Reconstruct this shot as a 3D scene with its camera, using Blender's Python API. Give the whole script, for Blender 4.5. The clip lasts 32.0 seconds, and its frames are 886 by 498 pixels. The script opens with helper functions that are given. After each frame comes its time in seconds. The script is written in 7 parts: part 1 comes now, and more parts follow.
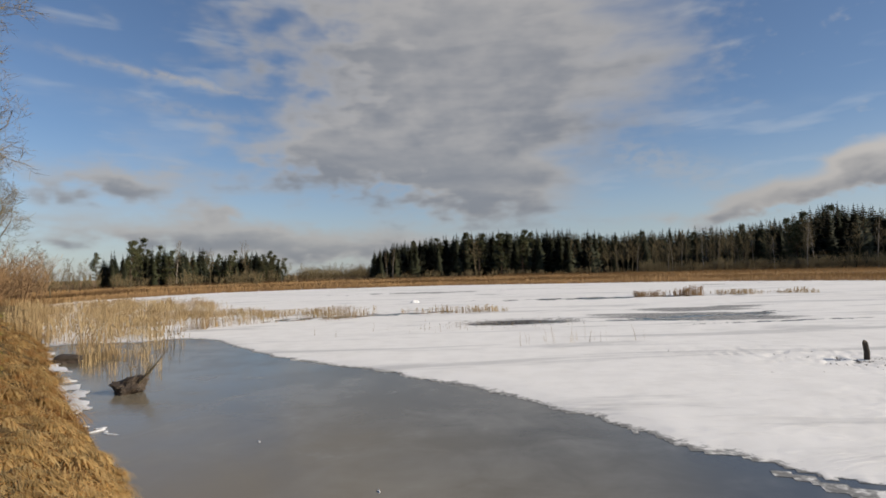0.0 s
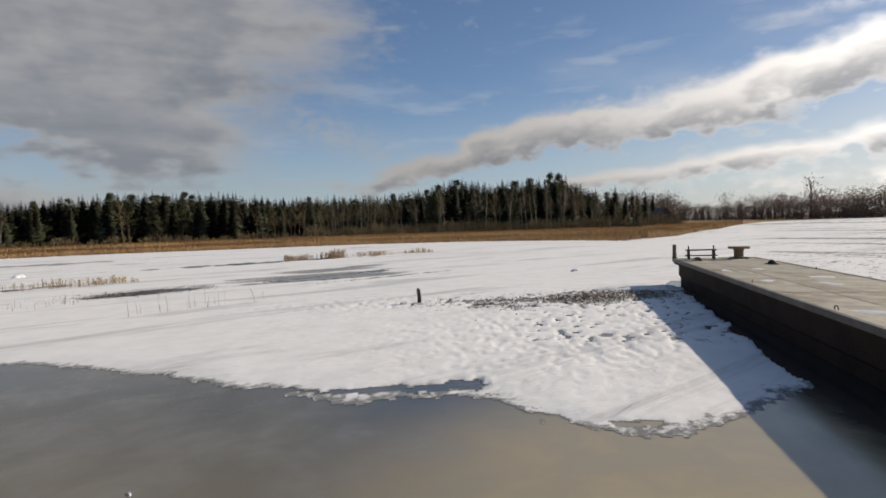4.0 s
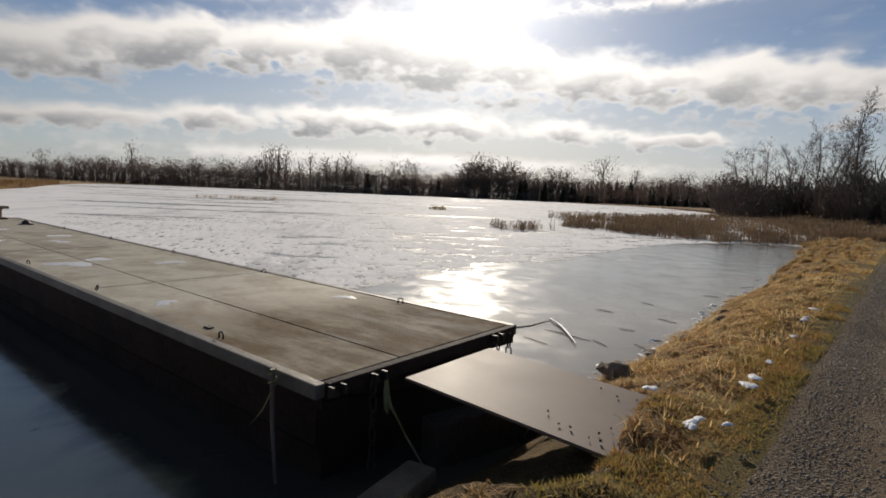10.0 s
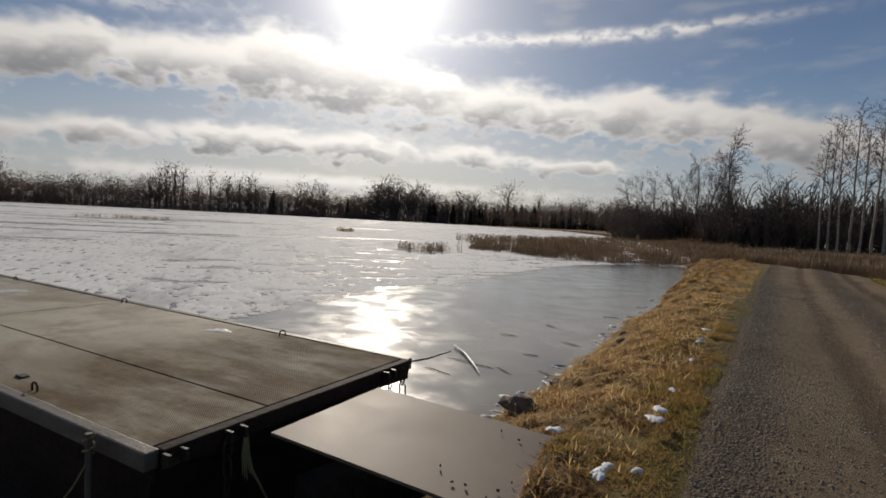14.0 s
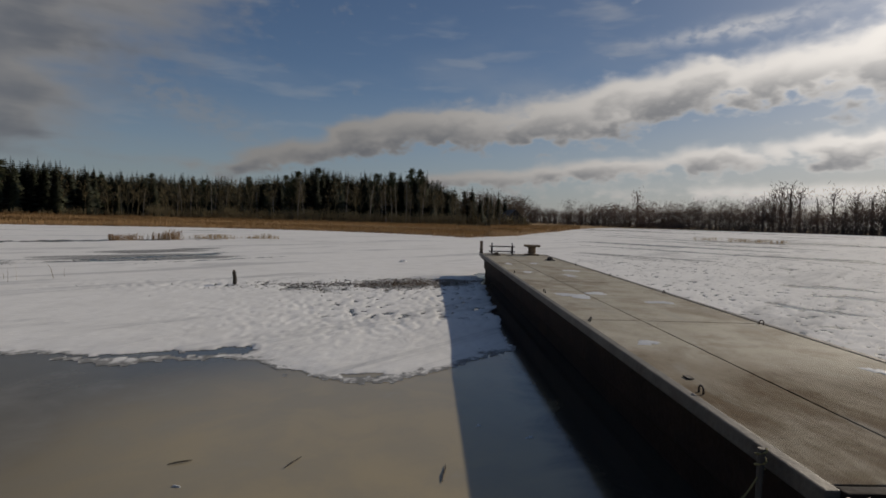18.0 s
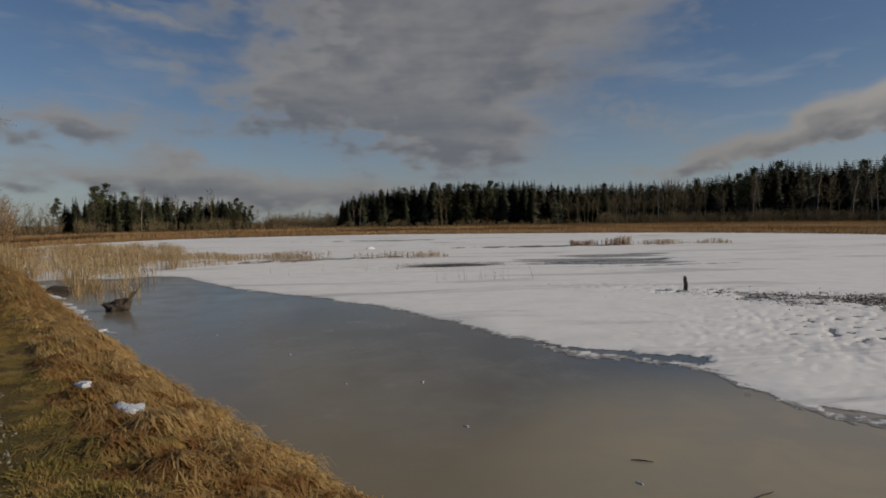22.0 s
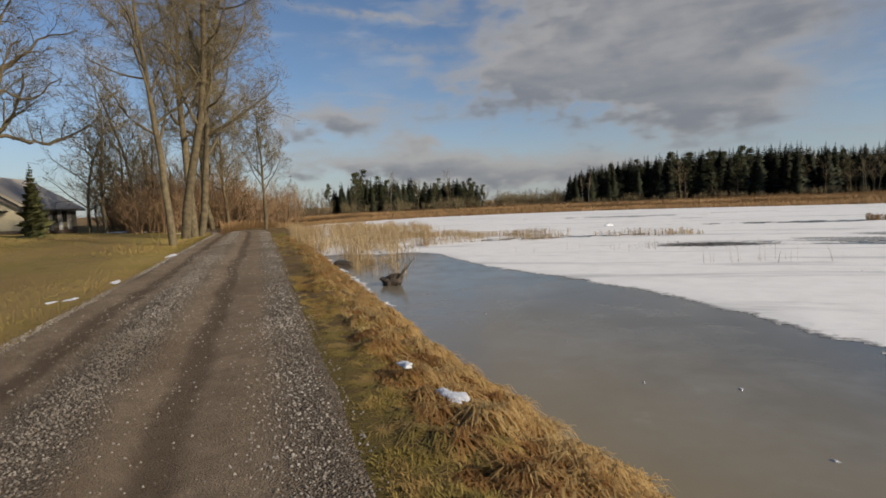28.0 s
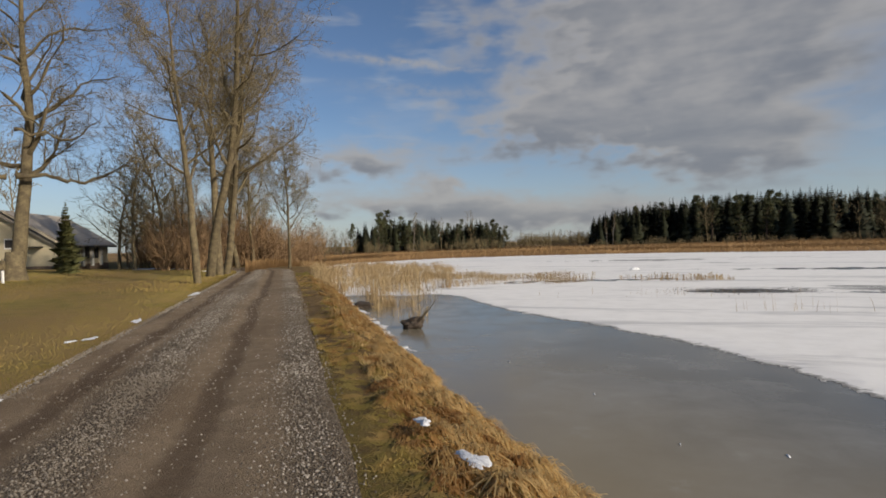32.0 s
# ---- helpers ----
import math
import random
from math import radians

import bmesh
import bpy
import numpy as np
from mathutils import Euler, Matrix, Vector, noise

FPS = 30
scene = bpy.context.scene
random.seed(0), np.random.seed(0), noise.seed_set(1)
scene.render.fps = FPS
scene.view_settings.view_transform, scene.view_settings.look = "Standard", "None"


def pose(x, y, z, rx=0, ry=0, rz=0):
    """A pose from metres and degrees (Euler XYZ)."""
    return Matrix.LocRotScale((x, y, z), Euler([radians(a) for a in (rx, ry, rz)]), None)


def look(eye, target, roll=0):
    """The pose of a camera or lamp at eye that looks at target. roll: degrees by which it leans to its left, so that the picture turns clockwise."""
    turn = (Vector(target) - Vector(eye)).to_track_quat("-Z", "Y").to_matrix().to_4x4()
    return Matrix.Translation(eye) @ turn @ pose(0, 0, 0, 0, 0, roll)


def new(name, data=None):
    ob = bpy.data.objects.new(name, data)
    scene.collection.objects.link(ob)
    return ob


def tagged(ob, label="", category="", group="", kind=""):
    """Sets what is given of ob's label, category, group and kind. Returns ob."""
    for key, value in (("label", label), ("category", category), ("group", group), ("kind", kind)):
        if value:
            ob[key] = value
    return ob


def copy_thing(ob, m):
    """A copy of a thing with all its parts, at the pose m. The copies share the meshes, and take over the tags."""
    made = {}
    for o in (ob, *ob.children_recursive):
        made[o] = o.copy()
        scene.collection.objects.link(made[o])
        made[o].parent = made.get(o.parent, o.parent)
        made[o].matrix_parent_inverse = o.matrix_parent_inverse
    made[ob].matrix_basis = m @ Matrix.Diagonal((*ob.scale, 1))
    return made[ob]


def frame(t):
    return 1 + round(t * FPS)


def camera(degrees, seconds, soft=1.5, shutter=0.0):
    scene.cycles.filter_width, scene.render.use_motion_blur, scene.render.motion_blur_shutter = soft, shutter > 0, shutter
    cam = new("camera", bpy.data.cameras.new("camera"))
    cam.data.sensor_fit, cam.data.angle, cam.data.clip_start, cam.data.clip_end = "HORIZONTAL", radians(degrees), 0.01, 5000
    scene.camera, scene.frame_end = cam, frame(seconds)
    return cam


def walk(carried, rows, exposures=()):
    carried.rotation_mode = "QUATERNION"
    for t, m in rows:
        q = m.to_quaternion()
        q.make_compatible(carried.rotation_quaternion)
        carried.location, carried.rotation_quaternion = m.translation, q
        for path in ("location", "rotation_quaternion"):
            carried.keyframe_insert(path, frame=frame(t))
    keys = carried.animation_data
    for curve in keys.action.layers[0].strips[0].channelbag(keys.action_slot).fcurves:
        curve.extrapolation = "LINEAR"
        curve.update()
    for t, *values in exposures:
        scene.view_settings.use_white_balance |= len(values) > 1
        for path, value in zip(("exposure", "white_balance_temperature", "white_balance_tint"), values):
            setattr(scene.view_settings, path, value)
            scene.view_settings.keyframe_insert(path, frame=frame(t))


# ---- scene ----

# ---------------------------------------------------------------- camera
FOV = 78.57
cam = camera(FOV, 32.0, soft=1.7)

# seconds, x, y, z, yaw to the left of +y, pitch, roll
ROWS = (
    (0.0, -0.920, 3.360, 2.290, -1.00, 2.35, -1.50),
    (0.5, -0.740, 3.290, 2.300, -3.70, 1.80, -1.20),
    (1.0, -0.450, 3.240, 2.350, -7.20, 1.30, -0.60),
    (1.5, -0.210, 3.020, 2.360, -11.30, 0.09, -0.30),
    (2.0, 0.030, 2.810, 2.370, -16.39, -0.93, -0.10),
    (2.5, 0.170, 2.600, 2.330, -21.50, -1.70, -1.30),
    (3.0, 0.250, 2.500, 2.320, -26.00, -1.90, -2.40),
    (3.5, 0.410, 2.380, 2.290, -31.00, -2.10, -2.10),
    (5.5, -0.038, -0.178, 2.288, -50.11, -5.36, -1.61),
    (6.0, 0.091, -0.156, 2.281, -62.18, -6.68, -0.68),
    (6.5, 0.116, -0.145, 2.287, -70.27, -6.96, 0.35),
    (7.0, 0.128, -0.127, 2.280, -76.43, -6.96, 1.26),
    (7.5, 0.127, -0.137, 2.284, -82.28, -6.98, 1.57),
    (8.0, 0.126, -0.144, 2.283, -86.36, -6.94, 1.92),
    (8.5, 0.131, -0.169, 2.286, -90.72, -6.70, 2.20),
    (9.0, 0.124, -0.199, 2.284, -95.48, -6.29, 2.27),
    (9.5, 0.122, -0.199, 2.286, -98.11, -5.99, 2.59),
    (10.0, 0.132, -0.226, 2.288, -98.31, -5.87, 2.45),
    (10.5, 0.186, -0.343, 2.288, -98.20, -5.15, 1.24),
    (11.0, 0.249, -0.460, 2.290, -98.97, -3.43, 0.61),
    (11.5, 0.269, -0.513, 2.283, -99.21, -2.85, 0.04),
    (12.0, 0.336, -0.539, 2.275, -102.11, -2.74, 1.49),
    (12.5, 0.458, -0.535, 2.283, -106.91, -2.39, 3.61),
    (13.0, 0.553, -0.478, 2.286, -108.70, -2.35, 4.09),
    (13.5, 0.617, -0.489, 2.274, -108.20, -2.88, 3.38),
    (15.5, 0.794, -0.690, 2.259, -104.94, -2.69, 2.38),
    (16.0, 0.799, -0.660, 2.252, -94.15, -2.61, 0.46),
    (16.5, 0.764, -0.594, 2.236, -86.36, -2.23, 0.68),
    (17.0, 0.745, -0.434, 2.231, -74.17, -2.21, 0.01),
    (17.5, 0.654, -0.311, 2.251, -60.18, -2.83, -0.03),
    (18.0, 0.580, -0.199, 2.227, -48.75, -3.19, 1.63),
    (18.5, 0.508, -0.141, 2.222, -38.76, -3.15, 1.83),
    (19.0, 0.412, -0.099, 2.234, -27.49, -3.02, 2.50),
    (19.5, 0.297, -0.277, 2.286, -16.74, -3.06, 2.27),
    (20.0, 0.426, -0.237, 2.243, -13.57, -2.67, 0.98),
    (20.5, 0.497, -0.230, 2.218, -17.58, -2.66, 0.94),
    (21.0, 0.487, -0.205, 2.233, -17.42, -3.01, 1.08),
    (21.5, 0.502, -0.162, 2.235, -12.76, -3.16, 0.39),
    (22.0, 0.450, -0.173, 2.265, -3.91, -3.06, -0.85),
    (22.5, 0.426, -0.165, 2.267, 4.65, -2.96, -2.37),
    (23.0, 0.356, -0.075, 2.257, 11.63, -3.07, -2.09),
    (23.5, 0.237, -0.070, 2.261, 13.04, -3.22, -0.72),
    (24.0, 0.084, -0.040, 2.255, 13.65, -3.44, -0.04),
    (24.5, 0.018, -0.128, 2.277, 13.70, -4.13, 0.83),
    (25.0, -0.073, -0.088, 2.300, 19.62, -5.13, -1.20),
    (25.5, -0.103, 0.008, 2.323, 23.30, -5.31, -1.50),
    (26.0, -0.175, 0.197, 2.294, 22.83, -4.85, -2.32),
    (26.5, -0.272, 0.291, 2.282, 18.88, -4.98, -1.76),
    (28.5, -0.520, 0.409, 2.364, 19.85, -4.86, -2.41),
    (29.0, -0.537, 0.459, 2.423, 20.88, -3.56, -0.19),
    (29.5, -0.614, 0.555, 2.383, 22.21, -2.97, -0.91),
    (30.0, -0.616, 0.469, 2.421, 23.36, -2.35, -1.79),
    (30.5, -0.618, 0.475, 2.422, 25.22, -1.75, -1.69),
    (31.0, -0.633, 0.574, 2.376, 26.64, -0.90, -1.80),
    (31.5, -0.614, 0.646, 2.361, 24.64, -0.65, -1.99),
    (32.0, -0.570, 0.620, 2.377, 21.86, -0.56, -1.66),
)


def row_pose(x, y, z, yaw, pitch, roll):
    a, b = radians(yaw), radians(pitch)
    way = Vector((-math.sin(a) * math.cos(b), math.cos(a) * math.cos(b), math.sin(b)))
    return look((x, y, z), Vector((x, y, z)) + way, roll)


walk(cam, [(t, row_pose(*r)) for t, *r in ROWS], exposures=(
    (0.0, 0.15), (3.5, 0.05), (5.5, 0.1), (7.0, -0.1), (9.0, -0.25), (13.0, -0.6), (15.5, -0.7), (16.5, -0.82), (17.5, -0.85), (19.0, -0.70), (22.0, -0.70), (24.0, -0.40), (25.0, -0.25), (26.0, -0.02), (30.0, 0.0), (32.0, 0.0)))

# ---------------------------------------------------------------- light
SUN_AZ, SUN_EL = 100.8, 23.0      # degrees clockwise from +y, and above the horizon


def heading(az, el=0.0):
    a, e = radians(az), radians(el)
    return Vector((math.sin(a) * math.cos(e), math.cos(a) * math.cos(e), math.sin(e)))


sun = new("sun", bpy.data.lights.new("sun", "SUN"))
sun.data.energy, sun.data.angle, sun.data.color = 4.9, radians(0.6), (1.0, 0.888, 0.735)
sun.matrix_world = look(heading(SUN_AZ, SUN_EL) * 200, (0, 0, 0))


class Tree:
    """Short hand for building node trees."""

    def __init__(self, tree):
        self.t = tree

    def node(self, kind, sockets):
        node = self.t.nodes.new(kind)
        for i, s in enumerate(sockets):
            if s is None:
                continue
            if isinstance(s, bpy.types.NodeSocket):
                self.t.links.new(s, node.inputs[i])
            else:
                node.inputs[i].default_value = s
        return node

    def n(self, kind, *sockets, out=0):
        return self.node(kind, sockets).outputs[out]

    def dot(self, vec, way):
        node = self.node("ShaderNodeVectorMath", (vec, way))
        node.operation = "DOT_PRODUCT"
        return node.outputs[1]

    def m(self, op, a, b=None, c=None, clamp=False):
        node = self.node("ShaderNodeMath", (a, b, c))
        node.operation, node.use_clamp = op, clamp
        return node.outputs[0]

    def step(self, v, lo, hi, a=0.0, b=1.0):
        node = self.node("ShaderNodeMapRange", (v, lo, hi, a, b))
        node.interpolation_type = "SMOOTHSTEP"
        return node.outputs[0]

    def mix(self, f, a, b, blend="MIX"):
        node = self.t.nodes.new("ShaderNodeMix")
        node.data_type, node.blend_type, node.clamp_factor = "RGBA", blend, True
        for i, s in ((0, f), (6, a), (7, b)):
            if isinstance(s, bpy.types.NodeSocket):
                self.t.links.new(s, node.inputs[i])
            elif i and len(s) == 3:
                node.inputs[i].default_value = (*s, 1)
            else:
                node.inputs[i].default_value = s
        return node.outputs[2]

    def noise(self, vec, scale, detail=4.0, rough=0.55, dist=0.0):
        node = self.t.nodes.new("ShaderNodeTexNoise")
        self.t.links.new(vec, node.inputs["Vector"])
        for key, v in (("Scale", scale), ("Detail", detail), ("Roughness", rough), ("Distortion", dist)):
            node.inputs[key].default_value = v
        return node.outputs[0]

    def voronoi(self, vec, scale, out=0, feature="F1", rnd=1.0):
        node = self.t.nodes.new("ShaderNodeTexVoronoi")
        node.feature = feature
        self.t.links.new(vec, node.inputs["Vector"])
        node.inputs["Scale"].default_value = scale
        node.inputs["Randomness"].default_value = rnd
        return node.outputs[out]

    def scaled(self, vec, x, y, z, rz=0.0):
        return self.n("ShaderNodeMapping", vec, (0, 0, 0), (0, 0, radians(rz)), (x, y, z))

    def xyz(self, vec):
        node = self.t.nodes.new("ShaderNodeSeparateXYZ")
        self.t.links.new(vec, node.inputs[0])
        return node.outputs


def build_world():
    world = bpy.data.worlds.new("sky")
    scene.world = world
    world.use_nodes = True
    world.node_tree.nodes.clear()
    g = Tree(world.node_tree)
    way = g.n("ShaderNodeTexCoord")
    x, y, z = g.xyz(way)
    az = g.m("MULTIPLY", g.m("ARCTAN2", x, y), 180 / math.pi)
    el = g.m("MULTIPLY", g.m("ARCSINE", z), 180 / math.pi)
    air = g.node("ShaderNodeTexSky", ())
    air.sky_type, air.sun_disc, air.sun_elevation, air.sun_rotation = "NISHITA", False, radians(SUN_EL), radians(SUN_AZ)
    air.altitude, air.air_density, air.dust_density, air.ozone_density = 60.0, 1.0, 0.6, 2.2
    sky = g.mix(1.0, air.outputs[0], (0.90, 0.955, 1.07), "MULTIPLY")
    # cloud coordinates: a flat layer seen at an angle, so that clouds flatten towards the horizon
    inv = g.m("DIVIDE", 1.0, g.m("ADD", g.m("MAXIMUM", z, 0.0), 0.10))
    flat = g.n("ShaderNodeCombineXYZ", g.m("MULTIPLY", x, inv), g.m("MULTIPLY", y, inv), 0.0)
    lump = g.n("ShaderNodeCombineXYZ", g.m("MULTIPLY", az, 0.05), g.m("MULTIPLY", el, 0.085), 0.0)
    stretched = g.n("ShaderNodeCombineXYZ", g.m("MULTIPLY", az, 0.05), g.m("MULTIPLY", el, 0.20), 7.0)
    n1 = g.noise(lump, 2.2, 3.0, 0.5, 0.1)
    n2 = g.noise(lump, 6.0, 2.5, 0.5, 0.15)
    n4 = g.noise(lump, 15.0, 2.5, 0.5, 0.2)
    n3 = g.noise(flat, 0.9, 4.0, 0.5)
    n5 = g.noise(stretched, 2.6, 3.0, 0.5, 0.2)
    away = g.step(az, 34.0, 22.0)                        # soft streaked cloud away from the sun, heaped cloud towards it
    # the outlines of the banks wander at two scales
    waz = g.m("ADD", az, g.m("ADD", g.m("MULTIPLY", g.m("SUBTRACT", n1, 0.5), 12.0), g.m("MULTIPLY", g.m("SUBTRACT", n2, 0.5), 10.0)))
    wel = g.m("ADD", el, g.m("ADD", g.m("MULTIPLY", g.m("SUBTRACT", n2, 0.5), g.step(el, 2.0, 12.0, 2.2, 5.0)), g.m("MULTIPLY", g.m("SUBTRACT", n4, 0.5), g.step(el, 2.0, 12.0, 0.8, 1.3))))

    def mass(caz, cel, raz, rel, lean, weight):
        """A bank of cloud with a flat base round a heading; lean: degrees of height gained for one of azimuth."""
        da = g.m("SUBTRACT", waz, caz)
        de = g.m("DIVIDE", g.m("SUBTRACT", g.m("SUBTRACT", wel, cel), g.m("MULTIPLY", da, lean)), rel)
        flat_base = g.m("MAXIMUM", de, g.m("MULTIPLY", de, -1.15))
        r2 = g.m("ADD", g.m("POWER", g.m("DIVIDE", da, raz), 2.0), g.m("POWER", flat_base, 2.0))
        v = g.m("MULTIPLY", g.m("EXPONENT", g.m("MULTIPLY", r2, -1.0)), weight)
        return v, g.m("MULTIPLY", v, de)

    banks = (  # heading, height, half width, half height, lean, weight
        (3, 24.0, 19.0, 8.0, 0.0, 1.15), (4, 15.5, 17.0, 6.0, 0.10, 1.1), (-8, 11.5, 9.5, 3.2, -0.05, 0.85), (6.5, 8.5, 8.0, 5.0, 0.0, 1.1),
        (-30, 8.7, 8.0, 1.8, 0.0, 1.0), (-23, 5.9, 3.0, 1.1, 0.0, 0.8), (-20, 3.9, 18.0, 1.6, -0.05, 1.05), (-10, 2.0, 16.0, 1.2, 0.0, 0.7),
        (32, 5.6, 7.0, 1.5, 0.25, 0.95), (42, 8.6, 5.0, 2.0, 0.24, 1.05), (50, 9.3, 4.0, 2.0, 0.05, 1.1), (59, 10.0, 4.6, 2.4, 0.10, 1.1), (67, 11.4, 4.2, 2.4, 0.22, 1.05), (72.5, 13.0, 3.6, 2.5, 0.1, 1.05),
        (80, 13.0, 4.2, 2.4, 0.1, 1.05), (88, 14.0, 4.5, 3.6, 0.1, 1.2), (96, 13.2, 5.0, 3.6, 0.0, 1.2), (104, 12.4, 4.0, 3.0, -0.1, 1.05), (112, 11.7, 4.4, 2.4, 0.1, 1.1), (118.5, 11.0, 3.4, 2.2, 0.05, 0.9),
        (125, 11.0, 4.0, 2.6, 0.18, 1.1), (132, 10.2, 4.4, 2.4, 0.1, 1.05), (139, 8.6, 4.8, 2.4, 0.0, 0.9), (146, 7.0, 5.0, 2.4, 0.0, 0.8),
        (53, 4.2, 7.0, 0.9, 0.05, 0.85), (64, 5.3, 5.0, 1.1, 0.07, 1.0), (75, 6.2, 5.0, 1.35, 0.03, 1.1), (85.5, 6.6, 3.8, 1.45, 0.02, 1.2), (92, 6.7, 3.2, 1.4, 0.0, 1.2), (99.5, 6.8, 3.8, 1.45, 0.06, 1.2),
        (111, 6.5, 4.8, 1.2, -0.02, 1.1), (122, 5.9, 5.5, 0.9, -0.02, 1.0), (92, 3.0, 30.0, 1.1, 0.0, 0.75),
        (-120, 14.0, 30.0, 5.0, 0.0, 0.5), (190, 14.0, 25.0, 5.0, 0.0, 0.5))
    total = upper = None
    for b in banks:
        v, w = mass(*b)
        total = v if total is None else g.m("ADD", total, v)
        upper = w if upper is None else g.m("ADD", upper, w)      # the upper side of a bank
    ragged = g.m("ADD", g.m("MULTIPLY", g.m("SUBTRACT", n2, 0.5), 0.8), g.m("MULTIPLY", g.m("SUBTRACT", n4, 0.5), 0.6))
    streaks = g.m("ADD", g.m("MULTIPLY", g.m("SUBTRACT", n5, 0.5), 0.8), g.m("MULTIPLY", g.m("SUBTRACT", n2, 0.5), 0.7))
    rough_edge = g.m("ADD", g.m("MULTIPLY", streaks, away), g.m("MULTIPLY", ragged, g.m("SUBTRACT", 1.0, away)))
    dens = g.m("ADD", total, rough_edge)
    near_sun = g.m("POWER", g.m("MAXIMUM", g.dot(way, tuple(heading(SUN_AZ, SUN_EL))), 0.0), 2.0)
    cover = g.m("MULTIPLY", g.step(dens, g.m("SUBTRACT", 0.15, g.m("MULTIPLY", away, 0.12)), g.m("ADD", 0.72, g.m("MULTIPLY", away, 0.22))), g.m("SUBTRACT", 1.0, g.m("MULTIPLY", away, 0.10)))
    side = g.m("MULTIPLY", g.m("DIVIDE", upper, g.m("ADD", total, 0.25)), -0.85)                 # the lit top is pale, the base grey
    core = g.m("ADD", g.m("MULTIPLY", g.m("MINIMUM", dens, 1.1), 0.85), g.m("ADD", g.m("MULTIPLY", g.m("SUBTRACT", n2, 0.5), 0.8), g.m("MULTIPLY", g.m("SUBTRACT", n5, 0.5), g.m("MULTIPLY", away, 1.0))))
    thick = g.step(g.m("ADD", core, side), g.m("ADD", 0.34, g.m("MULTIPLY", away, 0.08)), 1.42, 0.0, 0.95)
    veil = g.m("MAXIMUM", g.m("MULTIPLY", g.step(n3, 0.46, 0.8), 0.32), g.m("MULTIPLY", g.step(g.m("ADD", n5, g.m("MULTIPLY", g.m("SUBTRACT", n3, 0.5), 0.5)), 0.50, 0.78), 0.38))           # thin high cirrus
    wisp = None
    for caz, cel, raz, rel, lean, weight in ((118, 18.3, 15.0, 0.55, 0.03, 0.8), (131, 18.9, 9.0, 0.4, 0.02, 0.5), (-25, 18.4, 9.0, 0.45, -0.10, 0.7), (-22, 15.6, 9.0, 0.6, -0.08, 0.35), (76, 17.6, 7.0, 0.7, 0.08, 0.5), (24, 9.0, 9.0, 1.3, -0.34, 0.35), (21, 11.5, 9.0, 1.0, -0.30, 0.3)):
        da = g.m("SUBTRACT", az, caz)
        de = g.m("SUBTRACT", g.m("SUBTRACT", el, cel), g.m("MULTIPLY", da, lean))
        r2 = g.m("ADD", g.m("POWER", g.m("DIVIDE", da, raz), 2.0), g.m("POWER", g.m("DIVIDE", g.m("ADD", de, g.m("MULTIPLY", g.m("SUBTRACT", n2, 0.5), 1.2)), rel), 2.0))
        v = g.m("MULTIPLY", g.m("EXPONENT", g.m("MULTIPLY", r2, -1.0)), weight)
        wisp = v if wisp is None else g.m("ADD", wisp, v)
    cover = g.m("MAXIMUM", cover, g.m("MULTIPLY", wisp, g.step(n4, 0.30, 0.62, 0.25, 1.0)), clamp=True)
    # nearness to the sun
    to_sun = g.dot(way, tuple(heading(SUN_AZ, SUN_EL)))
    c = g.m("MAXIMUM", to_sun, 0.0)
    glow = g.m("ADD", g.m("ADD", g.m("MULTIPLY", g.m("POWER", c, 1400.0), 9.0), g.m("MULTIPLY", g.m("POWER", c, 260.0), 1.3)), g.m("ADD", g.m("MULTIPLY", g.m("POWER", c, 60.0), 0.5), g.m("MULTIPLY", g.m("POWER", c, 12.0), 0.07)))
    lit = g.m("ADD", 0.38, g.m("MULTIPLY", g.m("POWER", c, 4.0), 1.25))
    dim = g.m("ADD", 0.208, g.m("MULTIPLY", g.m("POWER", c, 4.0), 0.24))
    white = g.mix(1.0, g.mix(near_sun, (0.985, 0.955, 0.935), (1.0, 0.945, 0.885)), g.n("ShaderNodeCombineColor", lit, lit, lit), "MULTIPLY")
    grey = g.mix(1.0, g.mix(near_sun, (0.93, 0.985, 1.11), (0.97, 0.985, 1.03)), g.n("ShaderNodeCombineColor", dim, dim, dim), "MULTIPLY")
    cloud = g.mix(thick, white, grey)
    low = g.m("MULTIPLY", g.step(el, 15.0, 0.0), g.m("ADD", 0.44, g.m("MULTIPLY", g.m("POWER", c, 3.0), 0.5)))   # pale haze near the horizon
    b_sky = g.n("ShaderNodeBackground", sky, g.m("SUBTRACT", 0.090, g.m("MULTIPLY", g.m("POWER", c, 1.5), 0.03)))
    b_haze = g.n("ShaderNodeBackground", g.mix(g.m("POWER", c, 4.0, clamp=True), (0.40, 0.45, 0.52), (0.86, 0.82, 0.785)), 1.0)
    b_cloud = g.n("ShaderNodeBackground", cloud, 1.0)
    b_glow = g.n("ShaderNodeBackground", g.mix(0.0, (1.0, 0.95, 0.88), (1, 1, 1)), glow)
    mixed = g.n("ShaderNodeMixShader", g.m("MAXIMUM", veil, low), b_sky, b_haze)
    mixed = g.n("ShaderNodeMixShader", cover, mixed, b_cloud)
    mixed = g.n("ShaderNodeAddShader", mixed, b_glow)
    g.node("ShaderNodeOutputWorld", (mixed,))


build_world()

# ---------------------------------------------------------------- materials


def material(name):
    mt = bpy.data.materials.new(name)
    mt.use_nodes = True
    mt.node_tree.nodes.clear()
    return mt, Tree(mt.node_tree)


